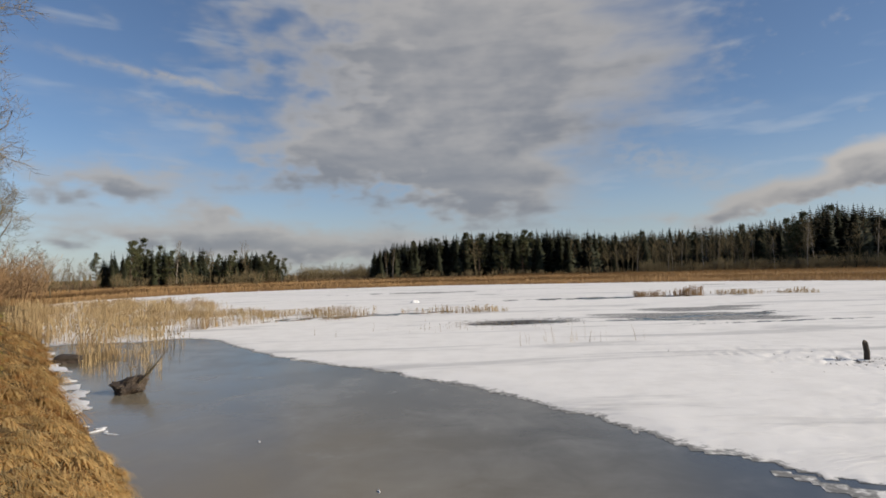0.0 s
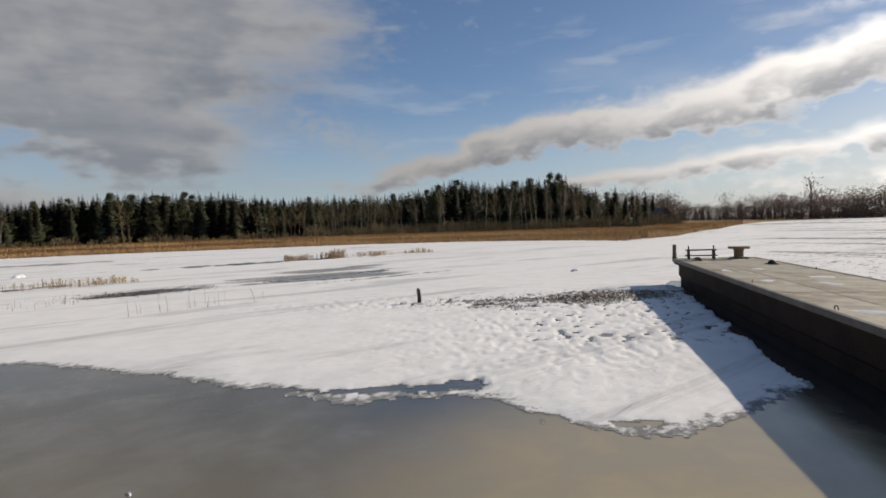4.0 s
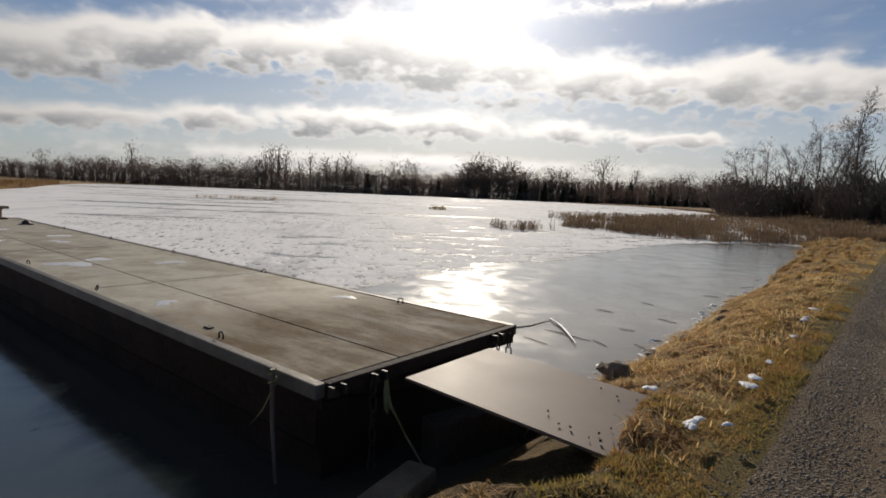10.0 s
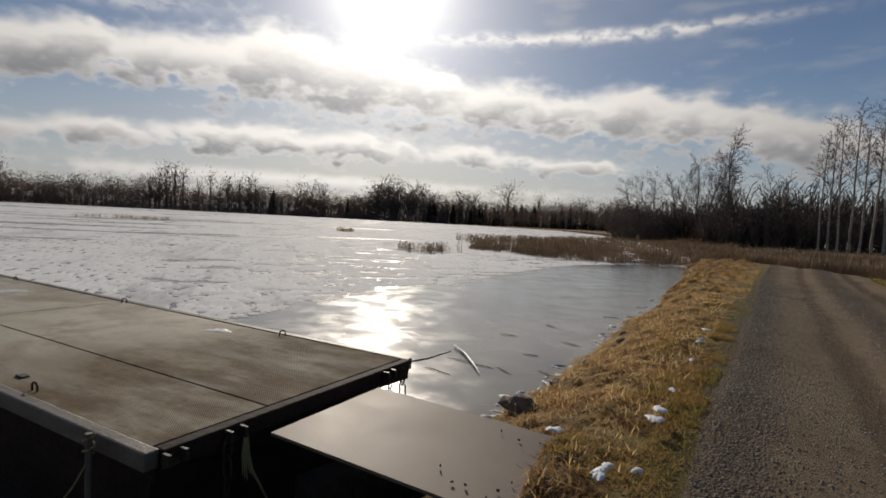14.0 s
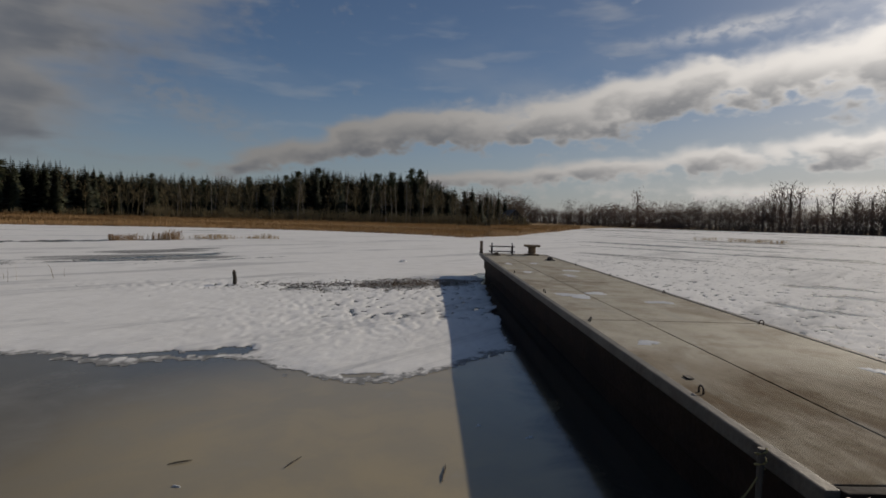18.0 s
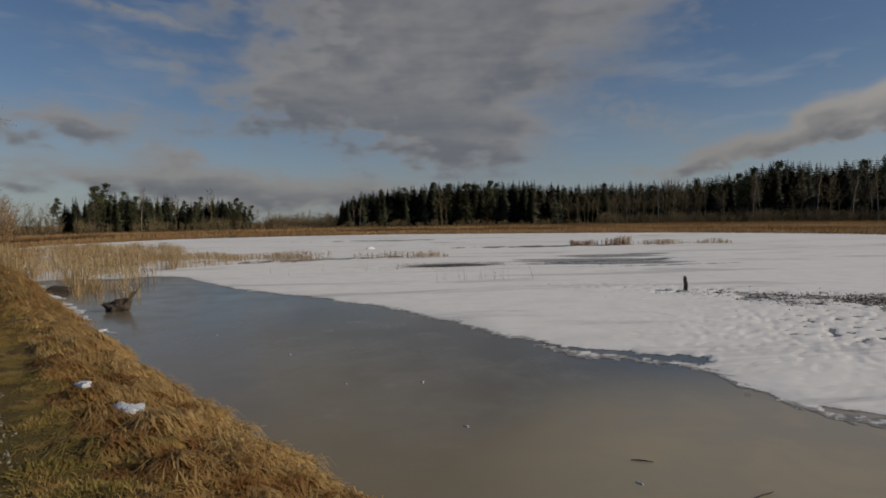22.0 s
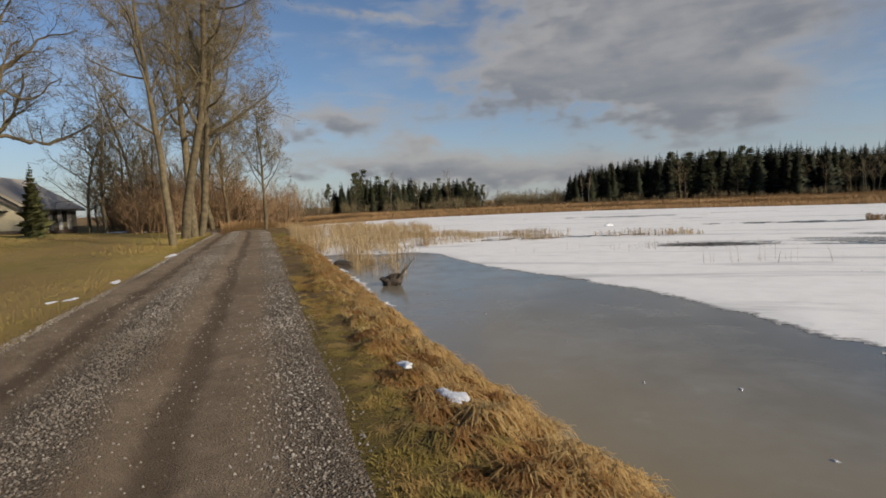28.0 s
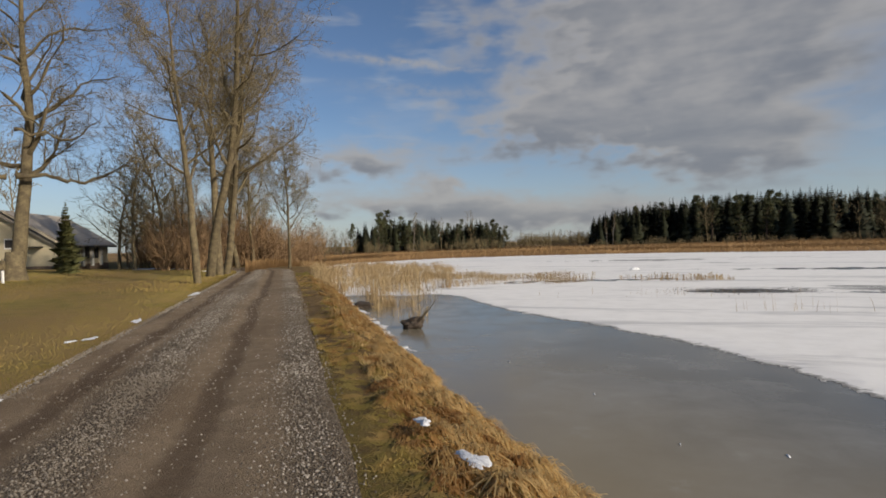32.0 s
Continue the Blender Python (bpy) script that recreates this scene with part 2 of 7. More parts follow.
def finish(g, color, rough=0.8, bump=None, height=0.02, metal=0.0, spec=0.5, extra=None):
    node = g.t.nodes.new("ShaderNodeBsdfPrincipled")
    for key, v in (("Base Color", color), ("Roughness", rough), ("Metallic", metal), ("Specular IOR Level", spec)):
        if isinstance(v, bpy.types.NodeSocket):
            g.t.links.new(v, node.inputs[key])
        else:
            node.inputs[key].default_value = (*v, 1) if key == "Base Color" else v
    if bump is not None:
        b = g.t.nodes.new("ShaderNodeBump")
        b.inputs["Distance"].default_value = height
        g.t.links.new(bump, b.inputs["Height"])
        g.t.links.new(b.outputs[0], node.inputs["Normal"])
    out = g.t.nodes.new("ShaderNodeOutputMaterial")
    g.t.links.new(node.outputs[0], out.inputs[0])
    return node


def place(g):
    return g.n("ShaderNodeNewGeometry")


def rough_mat(name, a, b, scale=3.0, fine=40.0, rough=0.8, height=0.01, metal=0.0, spec=0.4, vary=0.25, stretch=None):
    """A surface of two tones at two scales, with a fine relief and a little change from object to object."""
    mt, g = material(name)
    p = place(g)
    if stretch:
        p = g.scaled(p, *stretch)
    big, small = g.noise(p, scale, 5.0, 0.6), g.noise(p, fine, 4.0, 0.6)
    col = g.mix(g.step(big, 0.3, 0.7), a, b)
    col = g.mix(g.m("MULTIPLY", g.step(small, 0.35, 0.75), 0.5), col, tuple(v * 0.55 for v in a))
    rnd = g.n("ShaderNodeObjectInfo", out=5)
    k = g.m("ADD", 1.0 - vary / 2, g.m("MULTIPLY", rnd, vary))
    col = g.mix(1.0, col, g.n("ShaderNodeCombineColor", k, k, k), "MULTIPLY")
    finish(g, col, rough, small, height, metal, spec)
    return mt


def blade_mat(name, a, b, c, rough=0.75, thin=0.25, patch=0.35):
    """Blades, twigs and leaves: each piece takes its own tone."""
    mt, g = material(name)
    rnd = g.n("ShaderNodeNewGeometry", out=8)
    big = g.noise(place(g), patch, 3.0)
    col = g.mix(rnd, a, b)
    col = g.mix(g.step(big, 0.42, 0.68), col, c)
    skin = finish(g, col, rough, spec=0.25)
    out = g.t.nodes["Material Output"]
    g.t.links.new(g.n("ShaderNodeMixShader", thin, skin.outputs[0], g.n("ShaderNodeBsdfTranslucent", col)), out.inputs[0])
    return mt


# the pontoon: its heading, near left corner and size
P_AZ = 47.2
PU, PV = Vector((math.sin(radians(P_AZ)), math.cos(radians(P_AZ)), 0)), Vector((math.cos(radians(P_AZ)), -math.sin(radians(P_AZ)), 0))
P0 = Vector((3.96, 0.06, 0.0))
P_LEN, P_WID, DECK = 19.2, 2.64, 0.88
E_N, E_S = Vector((0.757, 0.653)), Vector((0.653, -0.757))   # across the road towards the lake; along the road


def make_ground_mat():
    mt, g = material("ground_grass")
    p = place(g)
    n = g.dot(p, (E_N.x, E_N.y, 0))
    x, y, z = g.xyz(p)
    big, mid, fine = g.noise(p, 0.18, 4.0), g.noise(p, 1.6, 5.0, 0.65), g.noise(p, 28.0, 4.0, 0.65)
    streak = g.noise(g.scaled(p, 9, 9, 2), 6.0, 4.0, 0.7)
    lawn = g.mix(g.step(mid, 0.32, 0.68), (0.300, 0.215, 0.068), (0.195, 0.158, 0.040))
    lawn = g.mix(g.step(big, 0.42, 0.62), lawn, (0.270, 0.180, 0.068))
    straw = g.mix(g.step(mid, 0.3, 0.65), (0.170, 0.110, 0.045), (0.085, 0.052, 0.024))
    straw = g.mix(g.m("MULTIPLY", g.step(streak, 0.4, 0.7), 0.5), straw, (0.33, 0.22, 0.085))
    moss = g.mix(g.step(fine, 0.35, 0.7), (0.150, 0.118, 0.028), (0.195, 0.130, 0.042))
    edge = g.m("ADD", n, g.m("MULTIPLY", g.m("SUBTRACT", mid, 0.5), 1.6))
    col = g.mix(g.step(edge, -2.0, -1.0), lawn, moss)
    col = g.mix(g.step(edge, 0.7, 1.2), col, straw)
    col = g.mix(g.m("MULTIPLY", g.step(fine, 0.5, 0.8), 0.55), col, (0.045, 0.032, 0.014))
    far = g.m("SQRT", g.m("ADD", g.m("MULTIPLY", x, x), g.m("MULTIPLY", y, y)))
    col = g.mix(g.step(far, 60, 110), col, g.mix(g.step(g.noise(p, 0.05, 4.0), 0.4, 0.6), (0.27, 0.165, 0.065), (0.19, 0.12, 0.05)))
    finish(g, col, 0.9, g.m("ADD", fine, streak), 0.05, spec=0.2)
    return mt


def make_road_mat():
    mt, g = material("gravel_road")
    p = place(g)
    lane = g.node("ShaderNodeUVMap", ())
    lane.uv_map = "lane"
    u = lane.outputs[0]
    v, along, _ = g.xyz(u)               # across the road in metres, along it in metres
    wob = g.m("ADD", v, g.m("MULTIPLY", g.m("SUBTRACT", g.noise(p, 0.5, 3.0), 0.5), 0.5))
    big, mid, fine = g.noise(p, 0.7, 4.0), g.noise(p, 6.0, 5.0, 0.7), g.noise(p, 70.0, 3.0, 0.7)
    stones = g.voronoi(p, 55.0, 1)
    base = g.mix(g.step(mid, 0.3, 0.7), (0.205, 0.153, 0.102), (0.275, 0.211, 0.145))
    base = g.mix(g.step(big, 0.4, 0.7), base, (0.190, 0.140, 0.093))

    def rut(c, w):
        return g.step(g.m("ABSOLUTE", g.m("SUBTRACT", wob, c)), w, w * 0.25)

    dark = g.m("ADD", g.m("MULTIPLY", rut(0.58, 0.24), 0.6), g.m("MULTIPLY", rut(-1.10, 0.26), 0.65))
    base = g.mix(dark, base, (0.072, 0.050, 0.035))
    loose = g.m("ADD", rut(-0.30, 0.55), g.m("ADD", rut(1.75, 0.6), rut(-1.95, 0.35)), clamp=True)
    grit = g.mix(g.step(g.n("ShaderNodeSeparateColor", stones), 0.45, 0.95), (0.095, 0.080, 0.066), (0.26, 0.235, 0.205))
    base = g.mix(g.m("MULTIPLY", loose, g.step(fine, 0.35, 0.65)), base, grit)
    bump = g.m("ADD", g.m("MULTIPLY", fine, 0.6), g.m("MULTIPLY", g.voronoi(p, 55.0), g.m("ADD", 0.15, loose)))
    finish(g, base, 0.95, bump, 0.05, spec=0.05)
    return mt


def make_ice_mat():
    mt, g = material("lake_ice")
    p = place(g)
    n = g.dot(p, (E_N.x, E_N.y, 0))
    big, mid = g.noise(p, 0.22, 4.0, 0.55, 0.6), g.noise(p, 1.1, 5.0, 0.6, 0.4)
    streak = g.noise(g.scaled(p, 0.7, 1.5, 1, 35), 0.55, 5.0, 0.6, 0.5)
    col = g.mix(g.step(g.m("ADD", big, g.m("MULTIPLY", g.m("SUBTRACT", mid, 0.5), 0.5)), 0.36, 0.66), (0.086, 0.088, 0.086), (0.182, 0.180, 0.168))
    col = g.mix(g.m("MULTIPLY", g.step(streak, 0.42, 0.75), 0.4), col, (0.092, 0.094, 0.094))
    shoal = g.m("MULTIPLY", g.step(g.m("ADD", n, g.m("MULTIPLY", big, 5.0)), 10.5, 4.5), 0.9)
    col = g.mix(shoal, col, (0.215, 0.172, 0.100))
    x, y, z = g.xyz(p)
    spread = g.m("ADD", g.m("POWER", g.m("SUBTRACT", x, 4.8), 2.0), g.m("POWER", g.m("SUBTRACT", y, 3.6), 2.0))
    col = g.mix(g.m("MULTIPLY", g.step(g.m("ADD", spread, g.m("MULTIPLY", big, 14.0)), 26.0, 7.0), 0.9), col, g.mix(g.step(mid, 0.35, 0.65), (0.43, 0.35, 0.208), (0.36, 0.305, 0.20)))   # sand under clear ice
    col = g.mix(g.m("MULTIPLY", g.step(mid, 0.6, 0.85), 0.25), col, (0.40, 0.41, 0.42))
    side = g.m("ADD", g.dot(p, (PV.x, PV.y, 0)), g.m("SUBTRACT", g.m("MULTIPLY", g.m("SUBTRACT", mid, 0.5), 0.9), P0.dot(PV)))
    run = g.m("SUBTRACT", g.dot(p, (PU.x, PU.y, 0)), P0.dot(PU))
    hull_reflection = g.m("MULTIPLY", g.m("MULTIPLY", g.step(side, -1.05, -0.45), g.step(side, 3.4, 2.9)), g.m("MULTIPLY", g.step(run, -1.2, 0.2), g.step(run, 20.0, 18.5)))
    col = g.mix(g.m("MULTIPLY", hull_reflection, 0.9), col, (0.022, 0.022, 0.023))      # the hull's dark reflection and shade painted into the smooth ice along it
    rough = g.m("ADD", g.m("SUBTRACT", 0.11, g.m("MULTIPLY", hull_reflection, 0.06)), g.m("MULTIPLY", g.step(mid, 0.3, 0.8), g.m("SUBTRACT", 0.16, g.m("MULTIPLY", hull_reflection, 0.10))))
    bump = g.m("ADD", g.m("MULTIPLY", g.noise(p, 14.0, 4.0), 0.35), g.m("MULTIPLY", mid, 0.45))
    finish(g, col, rough, bump, 0.003, spec=0.55)
    return mt


def make_snow_mat():
    mt, g = material("lake_snow")
    p = place(g)
    big, mid, fine = g.noise(p, 0.12, 4.0, 0.55), g.noise(p, 1.3, 5.0, 0.6), g.noise(p, 22.0, 4.0, 0.6)
    drift = g.noise(g.scaled(p, 0.35, 1.6, 1, 40), 1.2, 5.0, 0.6, 0.6)
    col = g.mix(g.step(mid, 0.35, 0.75), (0.82, 0.805, 0.78), (0.745, 0.73, 0.705))
    col = g.mix(g.m("MULTIPLY", g.step(big, 0.52, 0.72), 0.4), col, (0.60, 0.585, 0.565))
    thin = g.noise(g.scaled(p, 0.16, 0.9, 1, -42), 0.5, 6.0, 0.68, 0.8)
    col = g.mix(g.m("MULTIPLY", g.step(thin, 0.52, 0.66), 0.55), col, (0.40, 0.40, 0.40))   # snow worn thin over the ice
    x, y, z = g.xyz(p)
    speck = g.noise(p, 7.0, 5.0, 0.7)
    film = g.step(g.m("ADD", z, g.m("MULTIPLY", g.m("SUBTRACT", speck, 0.5), 0.030)), 0.003, 0.010)   # the thinnest snow lets the ice through
    col = g.mix(film, (0.205, 0.203, 0.195), col)
    tread = g.voronoi(g.scaled(p, 1.0, 1.7, 1, 25), 2.6)
    bump = g.m("ADD", g.m("MULTIPLY", fine, 0.25), g.m("ADD", g.m("MULTIPLY", drift, 1.5), g.m("MULTIPLY", tread, g.step(drift, 0.45, 0.6))))
    finish(g, col, g.m("ADD", 0.42, g.m("ADD", g.m("MULTIPLY", film, 0.30), g.m("MULTIPLY", fine, 0.3))), bump, 0.011, spec=0.08)
    return mt


M_GROUND, M_ROAD, M_ICE, M_SNOW = make_ground_mat(), make_road_mat(), make_ice_mat(), make_snow_mat()
M_OLDSNOW = rough_mat("old_snow", (0.80, 0.81, 0.83), (0.70, 0.70, 0.70), 4.0, 30.0, 0.55, 0.02)
M_WETSNOW = rough_mat("wet_snow", (0.66, 0.66, 0.66), (0.56, 0.56, 0.56), 6.0, 30.0, 0.35, 0.004)
M_REED = blade_mat("dry_reed", (0.40, 0.29, 0.15), (0.26, 0.175, 0.09), (0.46, 0.35, 0.19))
M_OLIVE = blade_mat("olive_grass", (0.38, 0.285, 0.088), (0.26, 0.205, 0.052), (0.45, 0.305, 0.112), 0.75, 0.42, 3.0)
M_LAWN = blade_mat("lawn_blades", (0.275, 0.208, 0.060), (0.33, 0.238, 0.084), (0.21, 0.172, 0.042), patch=0.6)
M_BELT = blade_mat("marsh_reed", (0.30, 0.185, 0.080), (0.20, 0.120, 0.055), (0.33, 0.205, 0.095), patch=0.05)
M_DARKREED = blade_mat("brown_reed", (0.20, 0.135, 0.080), (0.13, 0.090, 0.055), (0.26, 0.18, 0.11))
M_STRAW = blade_mat("dry_grass", (0.68, 0.50, 0.230), (0.45, 0.290, 0.112), (0.42, 0.225, 0.080), 0.75, 0.58, 3.2)
M_RUSTGRASS = blade_mat("rusty_grass", (0.40, 0.215, 0.075), (0.23, 0.120, 0.045), (0.48, 0.285, 0.105), 0.75, 0.5, 2.4)
M_PALESTRAW = blade_mat("pale_straw", (0.76, 0.575, 0.285), (0.57, 0.39, 0.170), (0.64, 0.445, 0.190), 0.7, 0.58, 3.0)
M_MOSSY = blade_mat("short_grass", (0.20, 0.180, 0.036), (0.30, 0.220, 0.070), (0.150, 0.155, 0.026), patch=2.5)
M_PEBBLE = blade_mat("pebbles", (0.13, 0.103, 0.074), (0.52, 0.460, 0.38), (0.22, 0.182, 0.138))
M_BARK = rough_mat("grey_bark", (0.185, 0.146, 0.078), (0.080, 0.060, 0.036), 3.5, 14.0, 0.9, 0.04)
M_TWIG = rough_mat("bare_twigs", (0.215, 0.168, 0.085), (0.140, 0.108, 0.055), 1.0, 9.0, 0.85, 0.0)
M_RUSTTWIG = rough_mat("rusty_twigs", (0.270, 0.170, 0.085), (0.180, 0.112, 0.058), 1.0, 9.0, 0.85, 0.0)
M_DARKTWIG = rough_mat("dark_twigs", (0.170, 0.125, 0.095), (0.120, 0.088, 0.068), 1.0, 9.0, 0.9, 0.0)
M_BIRCH = rough_mat("birch_bark", (0.40, 0.36, 0.32), (0.20, 0.17, 0.14), 1.5, 7.0, 0.8, 0.01, stretch=(1, 1, 3))
M_SPRUCE = rough_mat("spruce_needles", (0.021, 0.026, 0.011), (0.040, 0.043, 0.016), 0.6, 3.0, 0.85, 0.0, vary=0.5)
M_YOUNG = rough_mat("young_needles", (0.165, 0.155, 0.050), (0.115, 0.118, 0.038), 2.0, 9.0, 0.8, 0.0)
M_PINE = rough_mat("pine_needles", (0.060, 0.068, 0.026), (0.085, 0.082, 0.030), 0.6, 3.0, 0.85, 0.0, vary=0.4)
M_PINEBARK = rough_mat("pine_bark", (0.12, 0.08, 0.052), (0.075, 0.055, 0.04), 0.8, 8.0, 0.9, 0.02)
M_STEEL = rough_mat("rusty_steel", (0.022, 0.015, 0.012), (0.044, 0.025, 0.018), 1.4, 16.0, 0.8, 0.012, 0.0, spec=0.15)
M_RIM = rough_mat("weathered_rim", (0.18, 0.162, 0.140), (0.11, 0.095, 0.08), 2.5, 22.0, 0.6, 0.006, 0.3)
M_IRON = rough_mat("dark_iron", (0.055, 0.050, 0.048), (0.085, 0.065, 0.052), 6.0, 40.0, 0.55, 0.004, 0.7)
M_ROPE = rough_mat("frayed_rope", (0.30, 0.26, 0.11), (0.20, 0.17, 0.08), 8.0, 60.0, 0.9, 0.01)
M_WOOD = rough_mat("old_wood", (0.26, 0.18, 0.11), (0.16, 0.11, 0.07), 3.0, 25.0, 0.8, 0.01, stretch=(1, 1, 0.2))
M_DARKWOOD = rough_mat("wet_dark_wood", (0.050, 0.038, 0.028), (0.085, 0.060, 0.040), 5.0, 25.0, 0.7, 0.03)
M_STONE = rough_mat("field_stone", (0.26, 0.185, 0.125), (0.16, 0.115, 0.08), 5.0, 30.0, 0.85, 0.02)
M_PLASTER = rough_mat("pale_plaster", (0.66, 0.575, 0.39), (0.58, 0.50, 0.34), 0.6, 14.0, 0.85, 0.004)
M_ROOF = rough_mat("grey_roof_sheet", (0.42, 0.365, 0.295), (0.34, 0.295, 0.24), 0.7, 10.0, 0.7, 0.01)
M_DARKTRIM = rough_mat("dark_trim", (0.045, 0.040, 0.036), (0.06, 0.052, 0.046), 2.0, 20.0, 0.6, 0.002)
M_REDDOOR = rough_mat("brick_red_boards", (0.13, 0.045, 0.032), (0.10, 0.036, 0.026), 2.0, 14.0, 0.7, 0.004)
M_WHITE = rough_mat("white_paint", (0.78, 0.77, 0.74), (0.70, 0.69, 0.66), 3.0, 20.0, 0.6, 0.002)
M_TARROOF = rough_mat("tarred_roof", (0.030, 0.027, 0.025), (0.040, 0.035, 0.031), 0.8, 10.0, 0.95, 0.005, spec=0.05)

# ---------------------------------------------------------------- mesh helpers


def mesh_object(name, verts, faces, mat, smooth=False):
    me = bpy.data.meshes.new(name)
    me.from_pydata([tuple(v) for v in verts], [], [tuple(f) for f in faces])
    me.materials.append(mat)
    if smooth:
        me.polygons.foreach_set("use_smooth", [True] * len(me.polygons))
    me.update()
    return me


def grid_mesh(name, px, py, pz, mat, keep=None, smooth=True):
    """A sheet from 2D arrays of places."""
    rows, cols = px.shape
    verts = np.stack([px, py, pz], -1).reshape(-1, 3)
    idx = np.arange(rows * cols).reshape(rows, cols)
    quads = np.stack([idx[:-1, :-1], idx[1:, :-1], idx[1:, 1:], idx[:-1, 1:]], -1).reshape(-1, 4)
    if keep is not None:
        k = keep.ravel()[quads].any(1)
        quads = quads[k]
        used = np.unique(quads)
        back = np.zeros(len(verts), int)
        back[used] = np.arange(len(used))
        verts, quads = verts[used], back[quads]
    me = bpy.data.meshes.new(name)
    me.vertices.add(len(verts))
    me.vertices.foreach_set("co", verts.ravel())
    me.loops.add(len(quads) * 4)
    me.loops.foreach_set("vertex_index", quads.ravel())
    me.polygons.add(len(quads))
    me.polygons.foreach_set("loop_start", np.arange(0, len(quads) * 4, 4))
    me.polygons.foreach_set("loop_total", np.full(len(quads), 4))
    me.update(calc_edges=True)
    me.polygons.foreach_set("use_smooth", np.full(len(quads), smooth))
    me.materials.append(mat)
    me.validate()
    return me


def soup(name, verts, faces, mat, sides=4):
    """Many small loose faces as one mesh, quickly."""
    verts, faces = np.asarray(verts, float).reshape(-1, 3), np.asarray(faces, int).reshape(-1, sides)
    me = bpy.data.meshes.new(name)
    me.vertices.add(len(verts))
    me.vertices.foreach_set("co", verts.ravel())
    me.loops.add(faces.size)
    me.loops.foreach_set("vertex_index", faces.ravel())
    me.polygons.add(len(faces))
    me.polygons.foreach_set("loop_start", np.arange(0, faces.size, sides))
    me.polygons.foreach_set("loop_total", np.full(len(faces), sides))
    me.update(calc_edges=True)
    me.materials.append(mat)
    return me


def thing(name, label, category, at=(0, 0, 0), rz=0.0, group="", kind=""):
    ob = new(name)
    ob.matrix_world = pose(*at, 0, 0, rz)
    ob.empty_display_size = 0.1
    return tagged(ob, label, category, group, kind)


def part(name, source, mat, parent, label="", smooth=False):
    """Links a bmesh or a mesh as one part under a thing."""
    if isinstance(source, bmesh.types.BMesh):
        me = bpy.data.meshes.new(name)
        source.to_mesh(me)
        source.free()
        me.materials.append(mat)
        if smooth:
            me.polygons.foreach_set("use_smooth", [True] * len(me.polygons))
    else:
        me = source
    ob = new(name, me)
    ob.parent = parent
    return tagged(ob, label)


def box(bm, x0, y0, z0, x1, y1, z1, bevel=0.0, m=None):
    """A box with its edges rounded off, into bm."""
    made = bmesh.ops.create_cube(bm, size=1.0)["verts"]
    for v in made:
        v.co = Vector(((x0 + x1) / 2 + v.co.x * (x1 - x0), (y0 + y1) / 2 + v.co.y * (y1 - y0), (z0 + z1) / 2 + v.co.z * (z1 - z0)))
    if bevel:
        edges = list({e for v in made for e in v.link_edges})
        made = list({v for f in bmesh.ops.bevel(bm, geom=edges, offset=bevel, segments=2, affect="EDGES", profile=0.6)["faces"] for v in f.verts} | {v for v in made if v.is_valid})
    if m is not None:
        bmesh.ops.transform(bm, matrix=m, verts=[v for v in made if v.is_valid])
    return bm


def boxed(*dims, bevel=0.0, m=None):
    return box(bmesh.new(), *dims, bevel=bevel, m=m)


def tube(points, radii, sides=6, cap=True):
    """Verts and faces of a tube along points."""
    verts, faces = [], []
    pts = [Vector(p) for p in points]
    for i, p in enumerate(pts):
        d = (pts[min(i + 1, len(pts) - 1)] - pts[max(i - 1, 0)])
        d = d.normalized() if d.length > 1e-9 else Vector((0, 0, 1))
        a = d.orthogonal().normalized() if abs(d.z) < 0.9 else d.cross(Vector((0, 1, 0))).normalized()
        b = d.cross(a)
        r = radii[i] if hasattr(radii, "__len__") else radii
        for k in range(sides):
            w = 2 * math.pi * k / sides
            verts.append(p + (a * math.cos(w) + b * math.sin(w)) * r)
    for i in range(len(pts) - 1):
        for k in range(sides):
            faces.append((i * sides + k, i * sides + (k + 1) % sides, (i + 1) * sides + (k + 1) % sides, (i + 1) * sides + k))
    if cap:
        faces.append(tuple(range(sides))[::-1])
        faces.append(tuple(range((len(pts) - 1) * sides, len(pts) * sides)))
    return verts, faces


def tube_bm(points, radii, sides=8, closed=False):
    bm = bmesh.new()
    pts = list(points) + ([points[0]] if closed else [])
    v, f = tube(pts, radii, sides, not closed)
    vs = [bm.verts.new(p) for p in v]
    for face in f:
        bm.faces.new([vs[i] for i in face])
    return bm


# value noise over the plan, for heights and outlines
LATTICE = np.random.RandomState(7).rand(256, 256)


def plan_noise(x, y, scale):
    x, y = np.asarray(x, float) * scale + 91.7, np.asarray(y, float) * scale + 37.3
    xi, yi = np.floor(x).astype(int), np.floor(y).astype(int)
    fx, fy = x - xi, y - yi
    fx, fy = fx * fx * (3 - 2 * fx), fy * fy * (3 - 2 * fy)
    a, b = LATTICE[xi & 255, yi & 255], LATTICE[(xi + 1) & 255, yi & 255]
    c, d = LATTICE[xi & 255, (yi + 1) & 255], LATTICE[(xi + 1) & 255, (yi + 1) & 255]
    return (a * (1 - fx) + b * fx) * (1 - fy) + (c * (1 - fx) + d * fx) * fy - 0.5


def fbm(x, y, scale, octaves=4):
    return sum(plan_noise(x, y, scale * 2 ** k) / 2 ** k for k in range(octaves))


def smooth01(v, lo, hi):
    t = np.clip((np.asarray(v, float) - lo) / (hi - lo), 0, 1)
    return t * t * (3 - 2 * t)


# ---------------------------------------------------------------- the lie of the land
ROAD_Z, ROAD_HALF = 0.70, 1.95


def to_sn(x, y):
    return np.asarray(x) * E_S.x + np.asarray(y) * E_S.y, np.asarray(x) * E_N.x + np.asarray(y) * E_N.y


